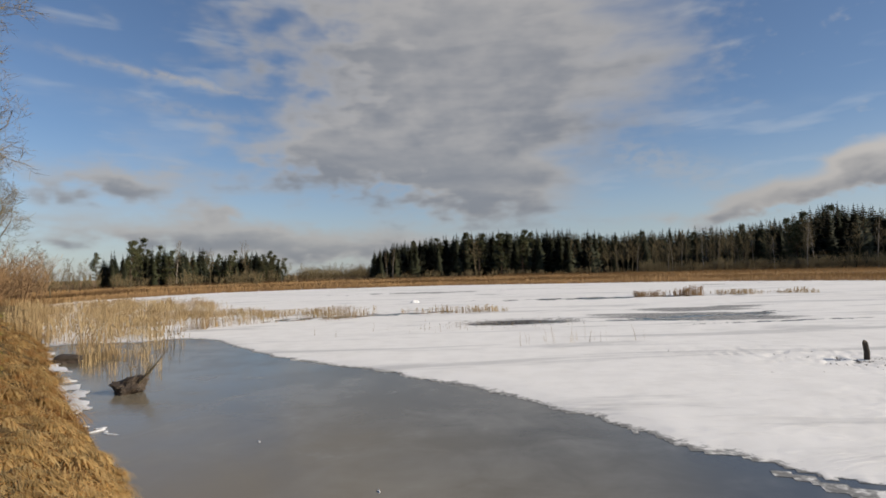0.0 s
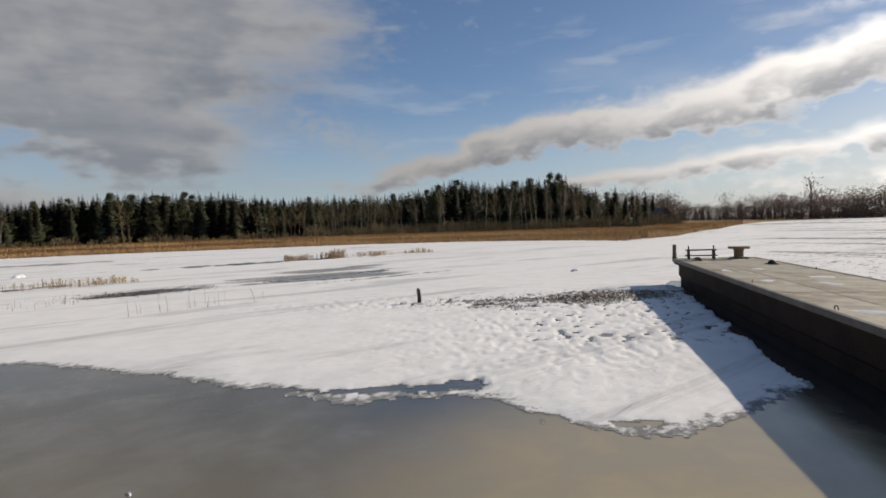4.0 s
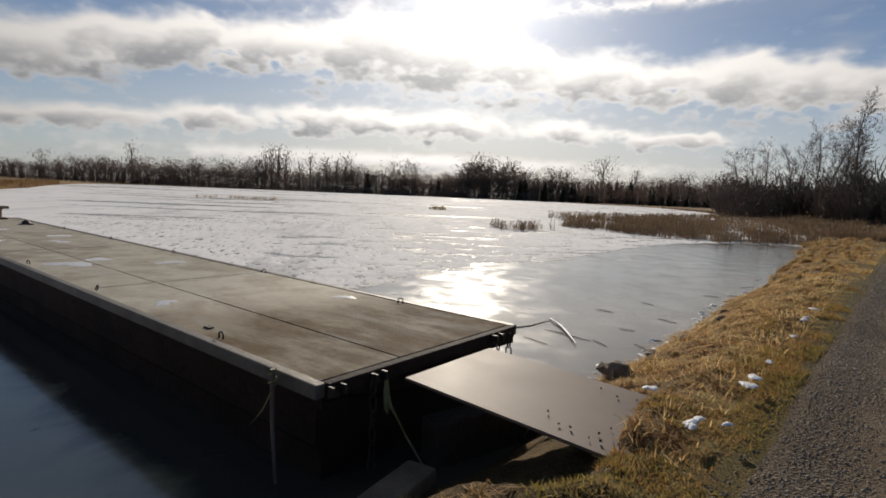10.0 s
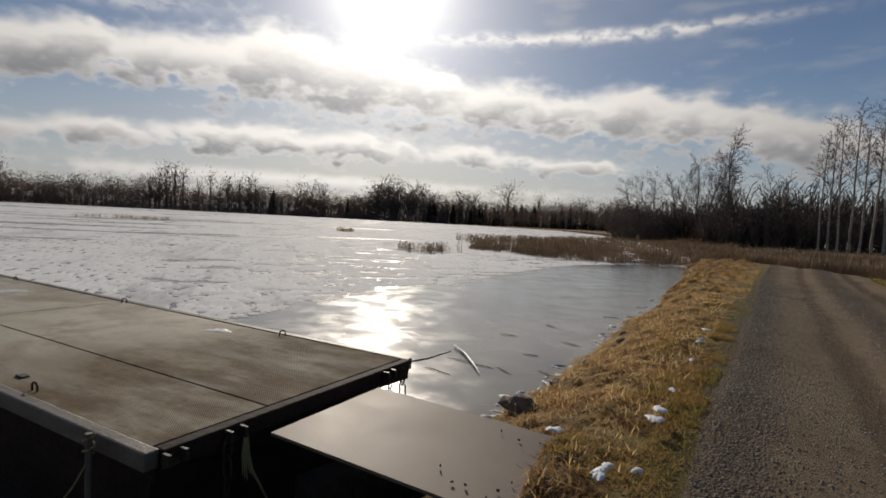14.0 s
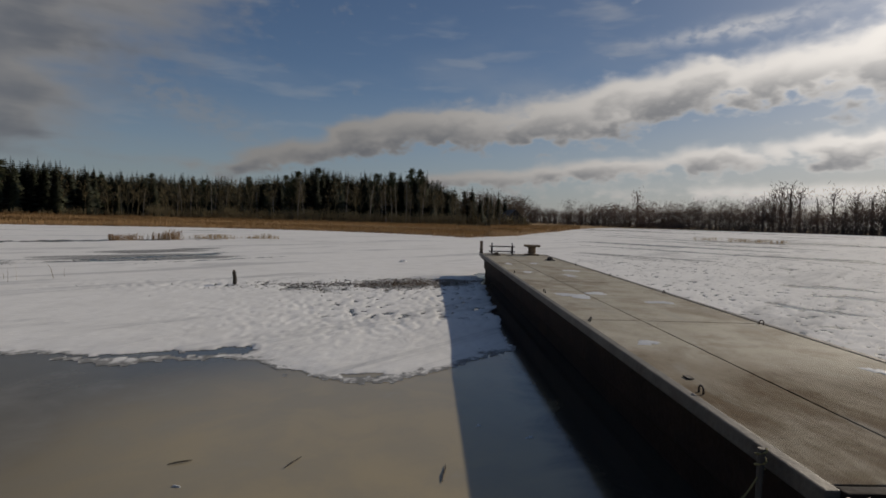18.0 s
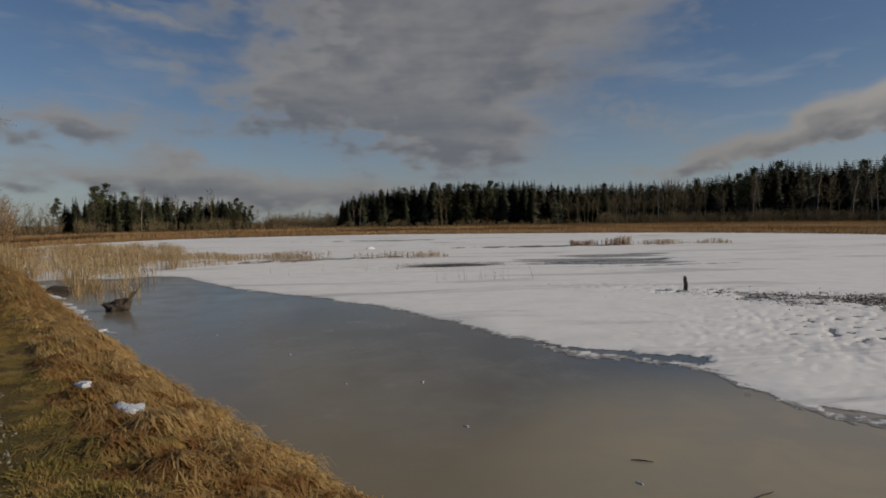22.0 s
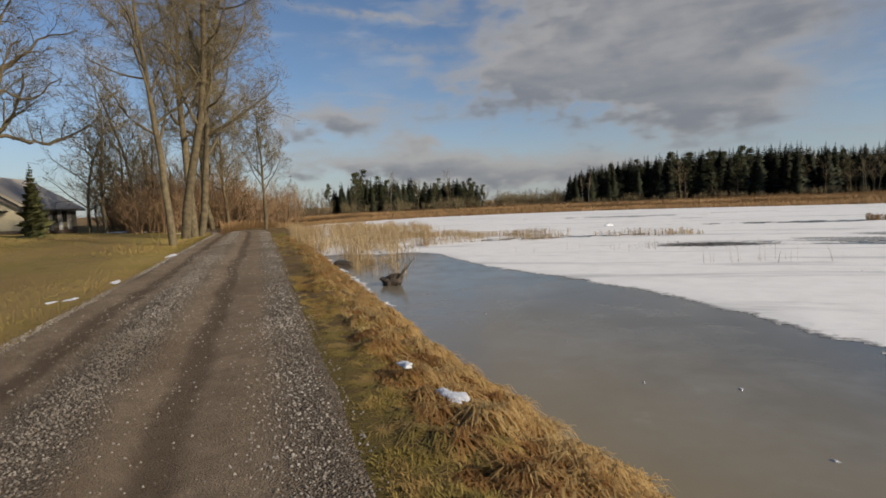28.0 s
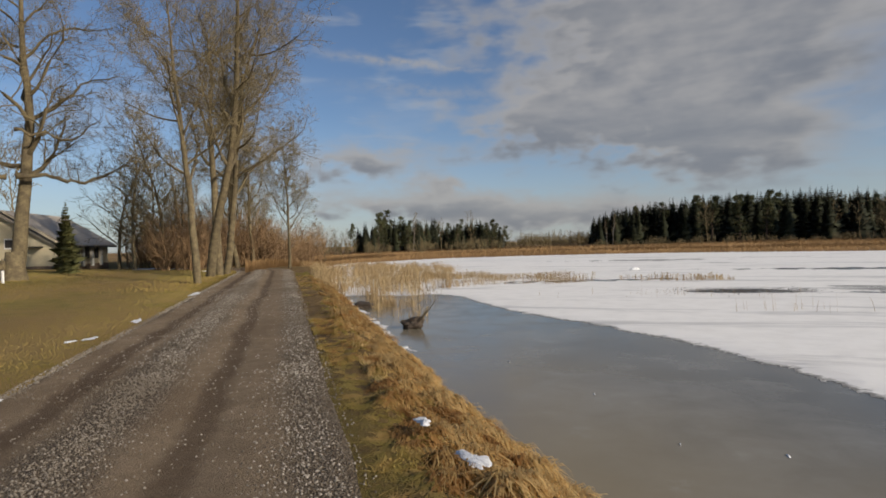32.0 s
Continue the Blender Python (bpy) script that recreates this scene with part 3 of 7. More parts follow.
def from_sn(s, n):
    return s * E_S.x + n * E_N.x, s * E_S.y + n * E_N.y


def road_middle(s):
    """Where the road's middle lies across, at a distance along it."""
    s = np.asarray(s, float)
    n = -1.47 + 0.045 * np.clip(-s, 0, 42) + 0.16 * smooth01(s, -1.0, 4.0)
    n = n - 0.03 * np.clip(-s - 44, 0, 60) ** 2 * (np.clip(-s - 44, 0, 60) < 30) - 0.0
    return n - 0.0022 * np.clip(s - 25, 0, 200) ** 2 - 0.010 * np.clip(s - 48, 0, 200) ** 2


def shore_across(s):
    s = np.asarray(s, float)
    return 2.65 + 0.00145 * np.clip(np.abs(s), 0, 60) ** 2 + 0.25 * plan_noise(s, s * 0, 0.45)


SHORE_AZ = (-180, -50, -40, -32, -22, -12, 0, 12, 24, 34, 41, 47, 52, 57, 61, 66, 72, 95, 110, 120, 127, 131, 136, 180)
SHORE_R = (5, 20, 52, 78, 90, 92, 92, 87, 86, 83, 79, 74, 68, 84, 130, 290, 320, 330, 310, 230, 120, 62, 42, 5)


def far_shore(x, y):
    """Metres past the far shore of the lake."""
    az = np.degrees(np.arctan2(x, y))
    r = np.hypot(x, y)
    return r - np.interp(az, SHORE_AZ, SHORE_R) * (1 + 0.06 * plan_noise(x, y, 0.02))


def near_ramp(x, y):
    """One under the ramp and over the timber beside it, none elsewhere."""
    ux, uy = 0.633, 0.774                                     # up the ramp, from its foot
    u, v = (x - 3.80) * ux + (y + 2.18) * uy, -(x - 3.80) * uy + (y + 2.18) * ux
    return smooth01(u, -0.12, 0.10) * smooth01(v, -0.85, -0.65) * smooth01(v, 1.35, 1.0) * smooth01(u, 2.2, 1.9)


def ground_z(x, y):
    x, y = np.asarray(x, float), np.asarray(y, float)
    s, n = to_sn(x, y)
    mid, shore = road_middle(s), shore_across(s)
    off = n - mid
    edge = mid + ROAD_HALF
    t = (n - edge) / np.maximum(shore - edge, 0.5)
    bank = ROAD_Z * (1 - np.clip(t, 0, 3) ** 1.5) + 0.12 * smooth01(t, 0.05, 0.4) * (1 - smooth01(t, 0.75, 1.0))
    bank = bank + fbm(x, y, 2.6, 4) * (0.18 - 0.08 * smooth01(s, 1.0, 4.0)) * smooth01(t, 0.02, 0.3) * (1 - 0.7 * smooth01(t, 0.8, 1.1))
    land = ROAD_Z + 0.035 * np.clip(-off - ROAD_HALF, 0, 40) + 0.02 * fbm(x, y, 0.5, 3) * smooth01(-off, 2.1, 3.0)
    z = np.where(off > 0, bank, land)
    z = z - 0.16 * near_ramp(x, y) * (off > ROAD_HALF)
    flat = smooth01(np.abs(off), ROAD_HALF + 0.25, ROAD_HALF - 0.15)
    z = z * (1 - flat) + (ROAD_Z - 0.03) * flat
    d = far_shore(x, y)
    far = -0.6 + 0.62 * smooth01(d, -4, 0.5) + 0.45 * smooth01(d, 0, 60) + 1.2 * smooth01(d, 60, 400) + 0.10 * fbm(x, y, 0.3, 3) * smooth01(d, 0, 3)
    return np.maximum(np.maximum(z, -0.8), far)


def polar(az0, az1, step, r0, r1, ratio):
    az = np.radians(np.arange(az0, az1 + step * 0.5, step))
    r = r0 * np.exp(np.arange(0, math.log(r1 / r0) + ratio, ratio))
    rr, aa = np.meshgrid(r, az, indexing="ij")
    return rr, np.degrees(aa), rr * np.sin(aa), rr * np.cos(aa)


rr, aa, px, py = polar(-180, 180, 0.6, 0.4, 3500, 0.028)
ground = new("ground", grid_mesh("ground", px, py, ground_z(px, py), M_GROUND))
tagged(ground, "rough ground of lawn, straw-covered bank and marsh", "ground", kind="structure")

# the road: a strip of packed gravel, a little higher in the middle than in the ruts
along = np.concatenate([np.arange(-72, -30, 1.0), np.arange(-30, 30, 0.25), np.arange(30, 110, 1.0)])
across = np.linspace(-ROAD_HALF, ROAD_HALF, 60)
ss, vv = np.meshgrid(along, across, indexing="ij")
mid = road_middle(ss)
rx, ry = from_sn(ss, mid + vv + 0.10 * plan_noise(ss, vv * 0, 0.9) * (np.abs(vv) > 1.8))


def road_z(x, y, v):
    rut = np.exp(-((v - 0.62) / 0.3) ** 2) + np.exp(-((v + 1.05) / 0.35) ** 2)
    return ROAD_Z + 0.012 + 0.03 * np.exp(-((v + 0.3) / 0.5) ** 2) - 0.03 * rut + 0.012 * fbm(x, y, 1.5, 4) - 0.06 * smooth01(np.abs(v), 1.75, 1.95)


rz = road_z(rx, ry, vv)
road_mesh = grid_mesh("road", rx, ry, rz, M_ROAD)
lane = road_mesh.uv_layers.new(name="lane")
corner = np.zeros(len(road_mesh.loops), int)
road_mesh.loops.foreach_get("vertex_index", corner)
lane.data.foreach_set("uv", np.stack([vv.ravel(), ss.ravel()], -1)[corner].ravel())
tagged(new("road", road_mesh), "packed gravel track with dark wheel ruts", "road", kind="structure")

# the ice
ir, ia, ix, iy = polar(-60, 140, 1.0, 1.2, 360, 0.05)
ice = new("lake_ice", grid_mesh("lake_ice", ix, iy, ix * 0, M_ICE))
tagged(ice, "smooth grey lake ice with brown shallows", "ice", kind="structure")

# the snow on the ice: its edge winds round the shore at a distance that changes with the heading
EDGE_AZ = (-60, -34, -28, -22, -15.5, -5.6, 1, 5, 13.6, 21.6, 31, 34, 36, 41, 48, 52, 57, 66, 80, 91, 96, 104, 111, 115, 122, 128, 140)
EDGE_R = (40, 27, 26.5, 25.3, 19.2, 15.4, 13.7, 12.2, 10.2, 9.2, 8.9, 8.6, 8.0, 7.5, 7.6, 8.2, 9.2, 11, 11, 12.8, 14.2, 17.2, 20.9, 24, 34, 38, 42)
BARE = (  # patches blown bare or trodden: x, y, half length, half width, turn, strength
    (4.7, 8.1, 0.62, 0.24, -20, 2.0), (3.7, 8.75, 0.6, 0.16, -25, 1.7), (2.7, 9.5, 0.6, 0.15, -35, 1.6), (4.9, 6.35, 0.28, 0.13, -40, 1.4), (5.5, 5.55, 0.26, 0.11, -40, 1.3),
    (2.3, 26.5, 2.6, 0.9, 25, 0.75), (12.5, 43.4, 8.5, 1.3, 0, 1.8), (13.2, 12.7, 4.0, 1.30, -22, 0.78),
    (11.0, 27.5, 3.5, 0.4, 10, 1.4), (14.0, 28.0, 1.6, 0.6, 50, 1.5), (13.0, 24.5, 4.2, 0.28, 5, 1.3), (8.8, 26.0, 2.2, 0.3, -12, 1.3),
    (-4.5, 32.6, 5.5, 1.0, 18, 1.2), (-1.5, 36.0, 4.0, 0.5, 35, 0.8), (-2.0, 62.0, 9.0, 2.2, 0, 0.9), (9.0, 66.0, 7.0, 1.2, 0, 0.8),
    (60.0, 63.0, 22.0, 2.2, -35, 1.2), (84.0, 55.0, 9.0, 2.0, -50, 1.0))


def snow_height(x, y):
    r, az = np.hypot(x, y), np.degrees(np.arctan2(x, y))
    d = r - np.interp(az, EDGE_AZ, EDGE_R)
    wob = fbm(x, y, 0.55, 5) * 0.9 * np.clip(r / 11, 0.6, 2.5) + fbm(x, y, 3.1, 4) * 0.46 + fbm(x, y, 9.0, 2) * 0.2
    h = np.clip((d + wob * 0.6 + 0.1) / 1.2, -1, 1)
    h = np.minimum(h, np.clip((d + 0.5 * wob + 0.5) * 0.6, -1, 1))
    for cx, cy, a, b, turn, k in BARE:
        c, s = math.cos(radians(turn)), math.sin(radians(turn))
        u, v = ((x - cx) * c + (y - cy) * s) / a, (-(x - cx) * s + (y - cy) * c) / b
        q = np.sqrt(u * u + v * v)
        h = h - k * smooth01(q + 1.1 * fbm(x, y, 1.8 / max(b, 0.25) ** 0.7, 4), 1.25, 0.55)
    h = h - 0.9 * smooth01(fbm(x * 0.45 + y * 0.25, y * 1.3, 0.11, 5), 0.40, 0.62) * smooth01(d, 4, 14)
    # trodden snow beside and beyond the pontoon
    tread = smooth01(plan_noise(x * 1.2 + y * 0.6, y * 1.6 - x * 0.8, 4.2) + 0.5 * plan_noise(x, y, 8.9), 0.10, 0.26)
    worn = np.exp(-(((x - 11) / 4.5) ** 2 + ((y - 9.5) / 3.0) ** 2)) + np.exp(-(((x - 12) / 6) ** 2 + ((y - 20.6 + 0.55 * x) / 1.6) ** 2)) + smooth01(az, 60, 70) * smooth01(r, 130, 30)
    z = 0.032 * h + 0.006 * fbm(x, y, 0.8, 3) * smooth01(h, 0.2, 1) - 0.042 * tread * np.clip(worn, 0, 1)
    # wind-worn and trodden snow towards the sun: short dark dashes, and long bare streaks farther out
    sunward = smooth01(az, 56, 66)
    dash = smooth01(plan_noise(x * 1.7, y * 0.55, 1.0) + 0.5 * plan_noise(x * 3.3, y * 1.2, 1.0), 0.14, 0.30) * smooth01(fbm(x, y, 0.07, 3), -0.25, 0.15)
    bare = smooth01(fbm(x * 0.55, y * 0.10, 0.35, 4), 0.22, 0.36) * smooth01(r, 20, 45)
    z = z - sunward * (0.034 * dash * smooth01(r, 11, 18) + 0.030 * bare)
    s, n = to_sn(x, y)
    wob2 = 0.35 * fbm(x, y, 1.1, 3)
    beside = (s > 1.75 + wob2) & (s < 5.25 + wob2) & (n > 2.6) & (n < 22.9)       # the pontoon and the snow-free strip along it
    z = np.where(beside, -0.03, z)
    return np.where(far_shore(x, y) > 2, -0.03, z)


rr, aa, px, py = polar(-58, 136, 0.2, 6.0, 340, 0.009)
sz = snow_height(px, py)
snow = new("snow_sheet", grid_mesh("snow_sheet", px, py, np.maximum(sz, 0.004), M_SNOW, keep=sz > 0.003))
tagged(snow, "thin white snow on lake ice with a ragged edge", "snow", kind="structure")

# ---------------------------------------------------------------- pontoon
P_M = Matrix.Translation(P0) @ Matrix(((PV.x, PU.x, 0, 0), (PV.y, PU.y, 0, 0), (0, 0, 1, 0), (0, 0, 0, 1)))
# in the pontoon's own frame x runs across from its near left edge, y along it


def make_deck_mat():
    mt, g = material("tread_plate")
    p = g.n("ShaderNodeTexCoord", out=3)
    big, mid, fine = g.noise(p, 0.55, 5.0, 0.6, 0.4), g.noise(p, 2.2, 6.0, 0.65, 0.3), g.noise(p, 30.0, 4.0, 0.6)
    col = g.mix(g.step(mid, 0.3, 0.7), (0.43, 0.385, 0.300), (0.33, 0.29, 0.215))
    col = g.mix(g.m("MULTIPLY", g.step(g.m("ADD", big, g.m("MULTIPLY", mid, 0.4)), 0.66, 0.84), 0.5), col, (0.150, 0.105, 0.055))
    col = g.mix(g.m("MULTIPLY", g.step(fine, 0.55, 0.8), 0.5), col, (0.09, 0.07, 0.05))
    px, py, pz = g.xyz(p)
    worn = g.m("ADD", g.step(g.m("ADD", py, g.m("MULTIPLY", mid, 4.0)), 5.2, 3.2), g.m("MULTIPLY", g.step(big, 0.60, 0.70), 0.30), clamp=True)
    col = g.mix(g.m("MULTIPLY", worn, g.step(g.noise(g.scaled(p, 2.4, 0.8, 1), 1.4, 4.0, 0.6), 0.30, 0.62, 0.15, 0.75)), col, g.mix(g.step(fine, 0.3, 0.7), (0.120, 0.070, 0.028), (0.080, 0.045, 0.020)))
    pale = g.noise(g.scaled(p, 1.6, 0.5, 1), 1.3, 5.0, 0.65, 0.4)
    col = g.mix(g.m("MULTIPLY", g.step(pale, 0.54, 0.70), 0.6), col, (0.31, 0.285, 0.24))
    w1 = g.node("ShaderNodeTexWave", (g.scaled(p, 1, 1, 1, 45), 22.0))
    w2 = g.node("ShaderNodeTexWave", (g.scaled(p, 1, 1, 1, -45), 22.0))
    tread = g.m("MULTIPLY", w1.outputs[1], w2.outputs[1])
    bump = g.m("ADD", g.m("MULTIPLY", tread, 0.7), g.m("MULTIPLY", fine, 0.25))
    finish(g, col, g.m("ADD", g.m("ADD", 0.5, g.m("MULTIPLY", worn, 0.25)), g.m("MULTIPLY", mid, 0.35)), bump, 0.003, 0.05, g.m("SUBTRACT", 0.35, g.m("MULTIPLY", worn, 0.25)))
    return mt


M_DECK = make_deck_mat()


pontoon = thing("pontoon", "long flat steel pontoon with rusty tread-plate deck frozen into ice", "pontoon")
pontoon.matrix_world = P_M
hull = bmesh.new()
ring = [(0.02, 0.80), (0.02, 0.70), (0.14, 0.66), (0.14, 0.30), (0.20, 0.24), (0.20, -0.15), (P_WID - 0.20, -0.15), (P_WID - 0.20, 0.24), (P_WID - 0.14, 0.30), (P_WID - 0.14, 0.66), (P_WID - 0.02, 0.70), (P_WID - 0.02, 0.80)]
ends = [[hull.verts.new((x, y + (0.0 if z > 0.68 else 0.22 if y == 0.0 else -0.22), z)) for x, z in ring] for y in (0.0, P_LEN)]
for i in range(len(ring)):
    j = (i + 1) % len(ring)
    hull.faces.new((ends[0][i], ends[0][j], ends[1][j], ends[1][i]))
hull.faces.new(ends[0][::-1])
hull.faces.new(ends[1])
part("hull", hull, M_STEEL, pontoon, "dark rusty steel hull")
for x0, x1 in ((-0.04, 0.05), (P_WID - 0.05, P_WID + 0.04)):
    part("side_rim", boxed(x0, 0, 0.78, x1, P_LEN, DECK + 0.012, bevel=0.012), M_RIM, pontoon, "pale weathered steel rim")
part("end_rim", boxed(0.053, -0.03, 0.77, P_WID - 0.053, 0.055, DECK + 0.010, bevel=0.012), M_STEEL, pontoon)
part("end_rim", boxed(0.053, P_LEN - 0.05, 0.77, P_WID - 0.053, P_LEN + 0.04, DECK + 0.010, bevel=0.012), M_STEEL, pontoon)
JOINTS = (0.065, 4.78, 9.55, 14.4, P_LEN - 0.06)
for k in range(4):
    for x0, x1 in ((0.055, 0.90), (0.92, P_WID - 0.055)):
        part("deck_plate", boxed(x0, JOINTS[k] + 0.018, 0.79, x1, JOINTS[k + 1] - 0.018, DECK + 0.004 * random.random(), bevel=0.006), M_DECK, pontoon)


def hoop(w=0.06, h=0.062, r=0.008):
    pts = [Vector((0, w / 2 * math.cos(a), h * 0.55 + h * 0.45 * math.sin(a))) for a in [math.pi * k / 8 for k in range(9)]]
    pts = [Vector((0, w / 2, -0.02))] + pts + [Vector((0, -w / 2, -0.02))]
    return tube_bm(pts, r, 7)


for x, ys in ((0.12, (1.58, 4.63, 7.5, 11.2)), (P_WID - 0.10, (1.63, 4.68, 7.8, 11.0, 14.2))):
    for y in ys:
        h = part("lifting_eye", hoop(), M_IRON, pontoon, "dark iron lifting eye", smooth=True)
        h.matrix_local = pose(x, y, DECK + 0.005, 0, random.uniform(-25, 25), random.uniform(-40, 40))


def snow_pat(name, a, b, h, seed, mat=None):
    """A low heap of old snow with a lobed outline."""
    rnd = random.Random(seed)
    k, rings = 22, 5
    lob = [1 + 0.28 * math.sin(2 * t + seed) + 0.20 * math.sin(3 * t + 2.1 * seed) + 0.16 * math.sin(7 * t + seed) + rnd.uniform(-0.12, 0.12) for t in [2 * math.pi * i / k for i in range(k)]]
    verts, faces = [(0, 0, h)], []
    for j in range(1, rings + 1):
        q = j / rings
        for i in range(k):
            t = 2 * math.pi * i / k
            verts.append((a * q * lob[i] * math.cos(t), b * q * lob[i] * math.sin(t), h * (1 - q ** 3) + rnd.uniform(-0.15, 0.15) * h * (q < 1) - (0.004 if q == 1 else 0)))
    for i in range(k):
        faces.append((0, 1 + i, 1 + (i + 1) % k))
        for j in range(rings - 1):
            p, q = 1 + j * k, 1 + (j + 1) * k
            faces.append((p + i, q + i, q + (i + 1) % k, p + (i + 1) % k))
    return mesh_object(name, verts, faces, mat or M_OLDSNOW, True)


# ---------------------------------------------------------------- trees


def bend(rnd, d, amount):
    return (d + Vector((rnd.gauss(0, amount), rnd.gauss(0, amount), rnd.gauss(0, amount)))).normalized()


def grow(rnd, p, d, length, r, level, out, cfg):
    """One stem and, along it, its branches. cfg: per level the number of branches, their length and slant."""
    steps = cfg["steps"][level]
    pts, rad = [p.copy()], [r]
    tip = r * cfg["taper"][level]
    for i in range(steps):
        d = bend(rnd, d, cfg["wander"][level])
        d = (d + Vector((0, 0, cfg["lift"][level]))).normalized()
        p = p + d * (length / steps)
        pts.append(p.copy())
        rad.append(r + (tip - r) * (i + 1) / steps)
    out[level].append((pts, rad))
    if level + 1 >= len(cfg["steps"]):
        return
    count = cfg["count"][level]
    for k in range(count):
        q = cfg["bare"][level] + (1 - cfg["bare"][level]) * (k + rnd.random()) / count
        i = min(int(q * steps), steps - 1)
        f = q * steps - i
        base = pts[i].lerp(pts[i + 1], f)
        stem = (pts[i + 1] - pts[i]).normalized()
        side = stem.orthogonal().normalized()
        side.rotate(Matrix.Rotation(2.4 * k + rnd.uniform(-0.7, 0.7), 3, stem))
        slant = radians(cfg["slant"][level] * rnd.uniform(0.75, 1.25))
        way = (stem * math.cos(slant) + side * math.sin(slant)).normalized()
        reach = length * cfg["reach"][level] * rnd.uniform(0.65, 1.15) * (1 - cfg["cone"][level] * q)
        grow(rnd, base, way, reach, max((rad[i] * (1 - f) + rad[i + 1] * f) * cfg["thin"][level], cfg["least"]), level + 1, out, cfg)


def stems_mesh(name, stems, sides, mat, ribbons=()):
    """Stems as tubes; the finest twigs (ribbons) as narrow strips, each turned its own way."""
    verts, faces = [], []
    turn = random.Random(len(stems) + len(ribbons))
    for pts, rad in ribbons:
        d = pts[-1] - pts[0]
        w = d.orthogonal().normalized() if d.length > 1e-6 else Vector((1, 0, 0))
        w.rotate(Matrix.Rotation(turn.uniform(0, 3.14), 3, d.normalized()))
        k = len(verts)
        for p, r in zip(pts, rad):
            verts += [p - w * r * 1.3, p + w * r * 1.3]
        faces += [(k + 2 * i, k + 2 * i + 1, k + 2 * i + 3, k + 2 * i + 2) for i in range(len(pts) - 1)]
    for pts, rad in stems:
        v, f = tube(pts, rad, sides, False)
        k = len(verts)
        verts += v
        faces += [tuple(i + k for i in q) for q in f]
    return soup(name, [tuple(v) for v in verts], faces, mat)


BARE_TREE = dict(steps=(9, 6, 4, 3), taper=(0.25, 0.3, 0.4, 0.5), wander=(0.05, 0.16, 0.2, 0.25), lift=(0.02, 0.10, 0.06, 0.03), count=(13, 7, 6), bare=(0.30, 0.25, 0.15),
                 slant=(48, 45, 42), reach=(0.42, 0.42, 0.42), cone=(0.45, 0.3, 0.2), thin=(0.5, 0.55, 0.6), least=0.016)


def bare_tree(seed, height, r, cfg=BARE_TREE, bark=None, twig=None, stems=1, lean=0.0, sides=7, far=False, **change):
    rnd = random.Random(seed)
    cfg = {**cfg, **change}
    out = [[] for _ in cfg["steps"]]
    for k in range(stems):
        a = 2 * math.pi * k / max(stems, 1) + rnd.random()
        off = Vector((math.cos(a), math.sin(a), 0)) * (r * 1.1 if stems > 1 else 0)
        tilt = Vector((math.cos(a), math.sin(a), 0)) * (0.13 if stems > 1 else 0)
        grow(rnd, off + Vector((0, 0, -0.15)), (Vector((lean, 0, 1)) + tilt).normalized(), height * (1 if k == 0 else rnd.uniform(0.75, 1)), r, 0, out, cfg)
    wood = stems_mesh("trunk", out[0] + out[1], sides, bark or M_BARK)
    wood.polygons.foreach_set("use_smooth", [True] * len(wood.polygons))
    fine = out[2:] if far else out[-1:]
    crown = stems_mesh("crown", [] if far else [s for lev in out[2:-1] for s in lev], 3, twig or M_TWIG, [s for lev in fine for s in lev])
    return wood, crown


def plant(name, meshes, label, category, at, rz=0.0, size=1.0, group="", names=("trunk", "crown"), sink=0.05, tilt=0.0):
    """A tree or shrub of its parts, set on the ground."""
    ob = new(name)
    z = float(ground_z(at[0], at[1])) - sink
    ob.matrix_world = pose(at[0], at[1], z, tilt, 0, rz) @ Matrix.Diagonal((size, size, size, 1))
    for n, me in zip(names, meshes):
        part(n, me, None, ob)
    return tagged(ob, label, category, group)


def spruce_meshes(seed, height=14.0, width=2.3, levels=26, per=15, low=0.06, needles=None):
    """A spruce: whorls of drooping boughs, each a spray of narrow fans."""
    rnd = random.Random(seed)
    verts, faces = [], []
    for k in range(levels):
        q = k / (levels - 1)
        z = height * (low + (1 - low) * q ** 0.9)
        reach = width * ((1 - q) ** 0.85) * rnd.uniform(0.75, 1.15) + 0.06
        for j in range(max(4, int(per * (1 - 0.55 * q)))):
            a = 2 * math.pi * (j + rnd.random() * 0.8) / per * (1 + 0.55 * q) + k
            L = reach * rnd.uniform(0.6, 1.15)
            drop = L * rnd.uniform(0.25, 0.5) * (1.1 - q)
            w = L * rnd.uniform(0.26, 0.42) + 0.06
            ca, sa = math.cos(a), math.sin(a)
            i = len(verts)
            lift = rnd.uniform(-0.12, 0.12)
            verts += [(0.05 * ca, 0.05 * sa, z), (0.55 * L * ca - w * sa, 0.55 * L * sa + w * ca, z - drop * 0.55 + lift * 0.5),
                      (L * ca, L * sa, z - drop + 0.12 * L), (0.55 * L * ca + w * sa, 0.55 * L * sa - w * ca, z - drop * 0.55 - 0.25 * L + lift),
                      (0.5 * L * ca, 0.5 * L * sa, z - drop * 0.5 - 0.42 * L)]
            faces += [(i, i + 1, i + 2, i + 3), (i, i + 1, i + 4, i + 3)]
    v, f = tube([(0, 0, -0.2), (0, 0, height * 0.5), (0, 0, height * 1.01)], [0.016 * height, 0.009 * height, 0.01], 6, False)
    return soup("trunk", [tuple(p) for p in v], f, M_PINEBARK), soup("crown", verts, faces, needles or M_SPRUCE)


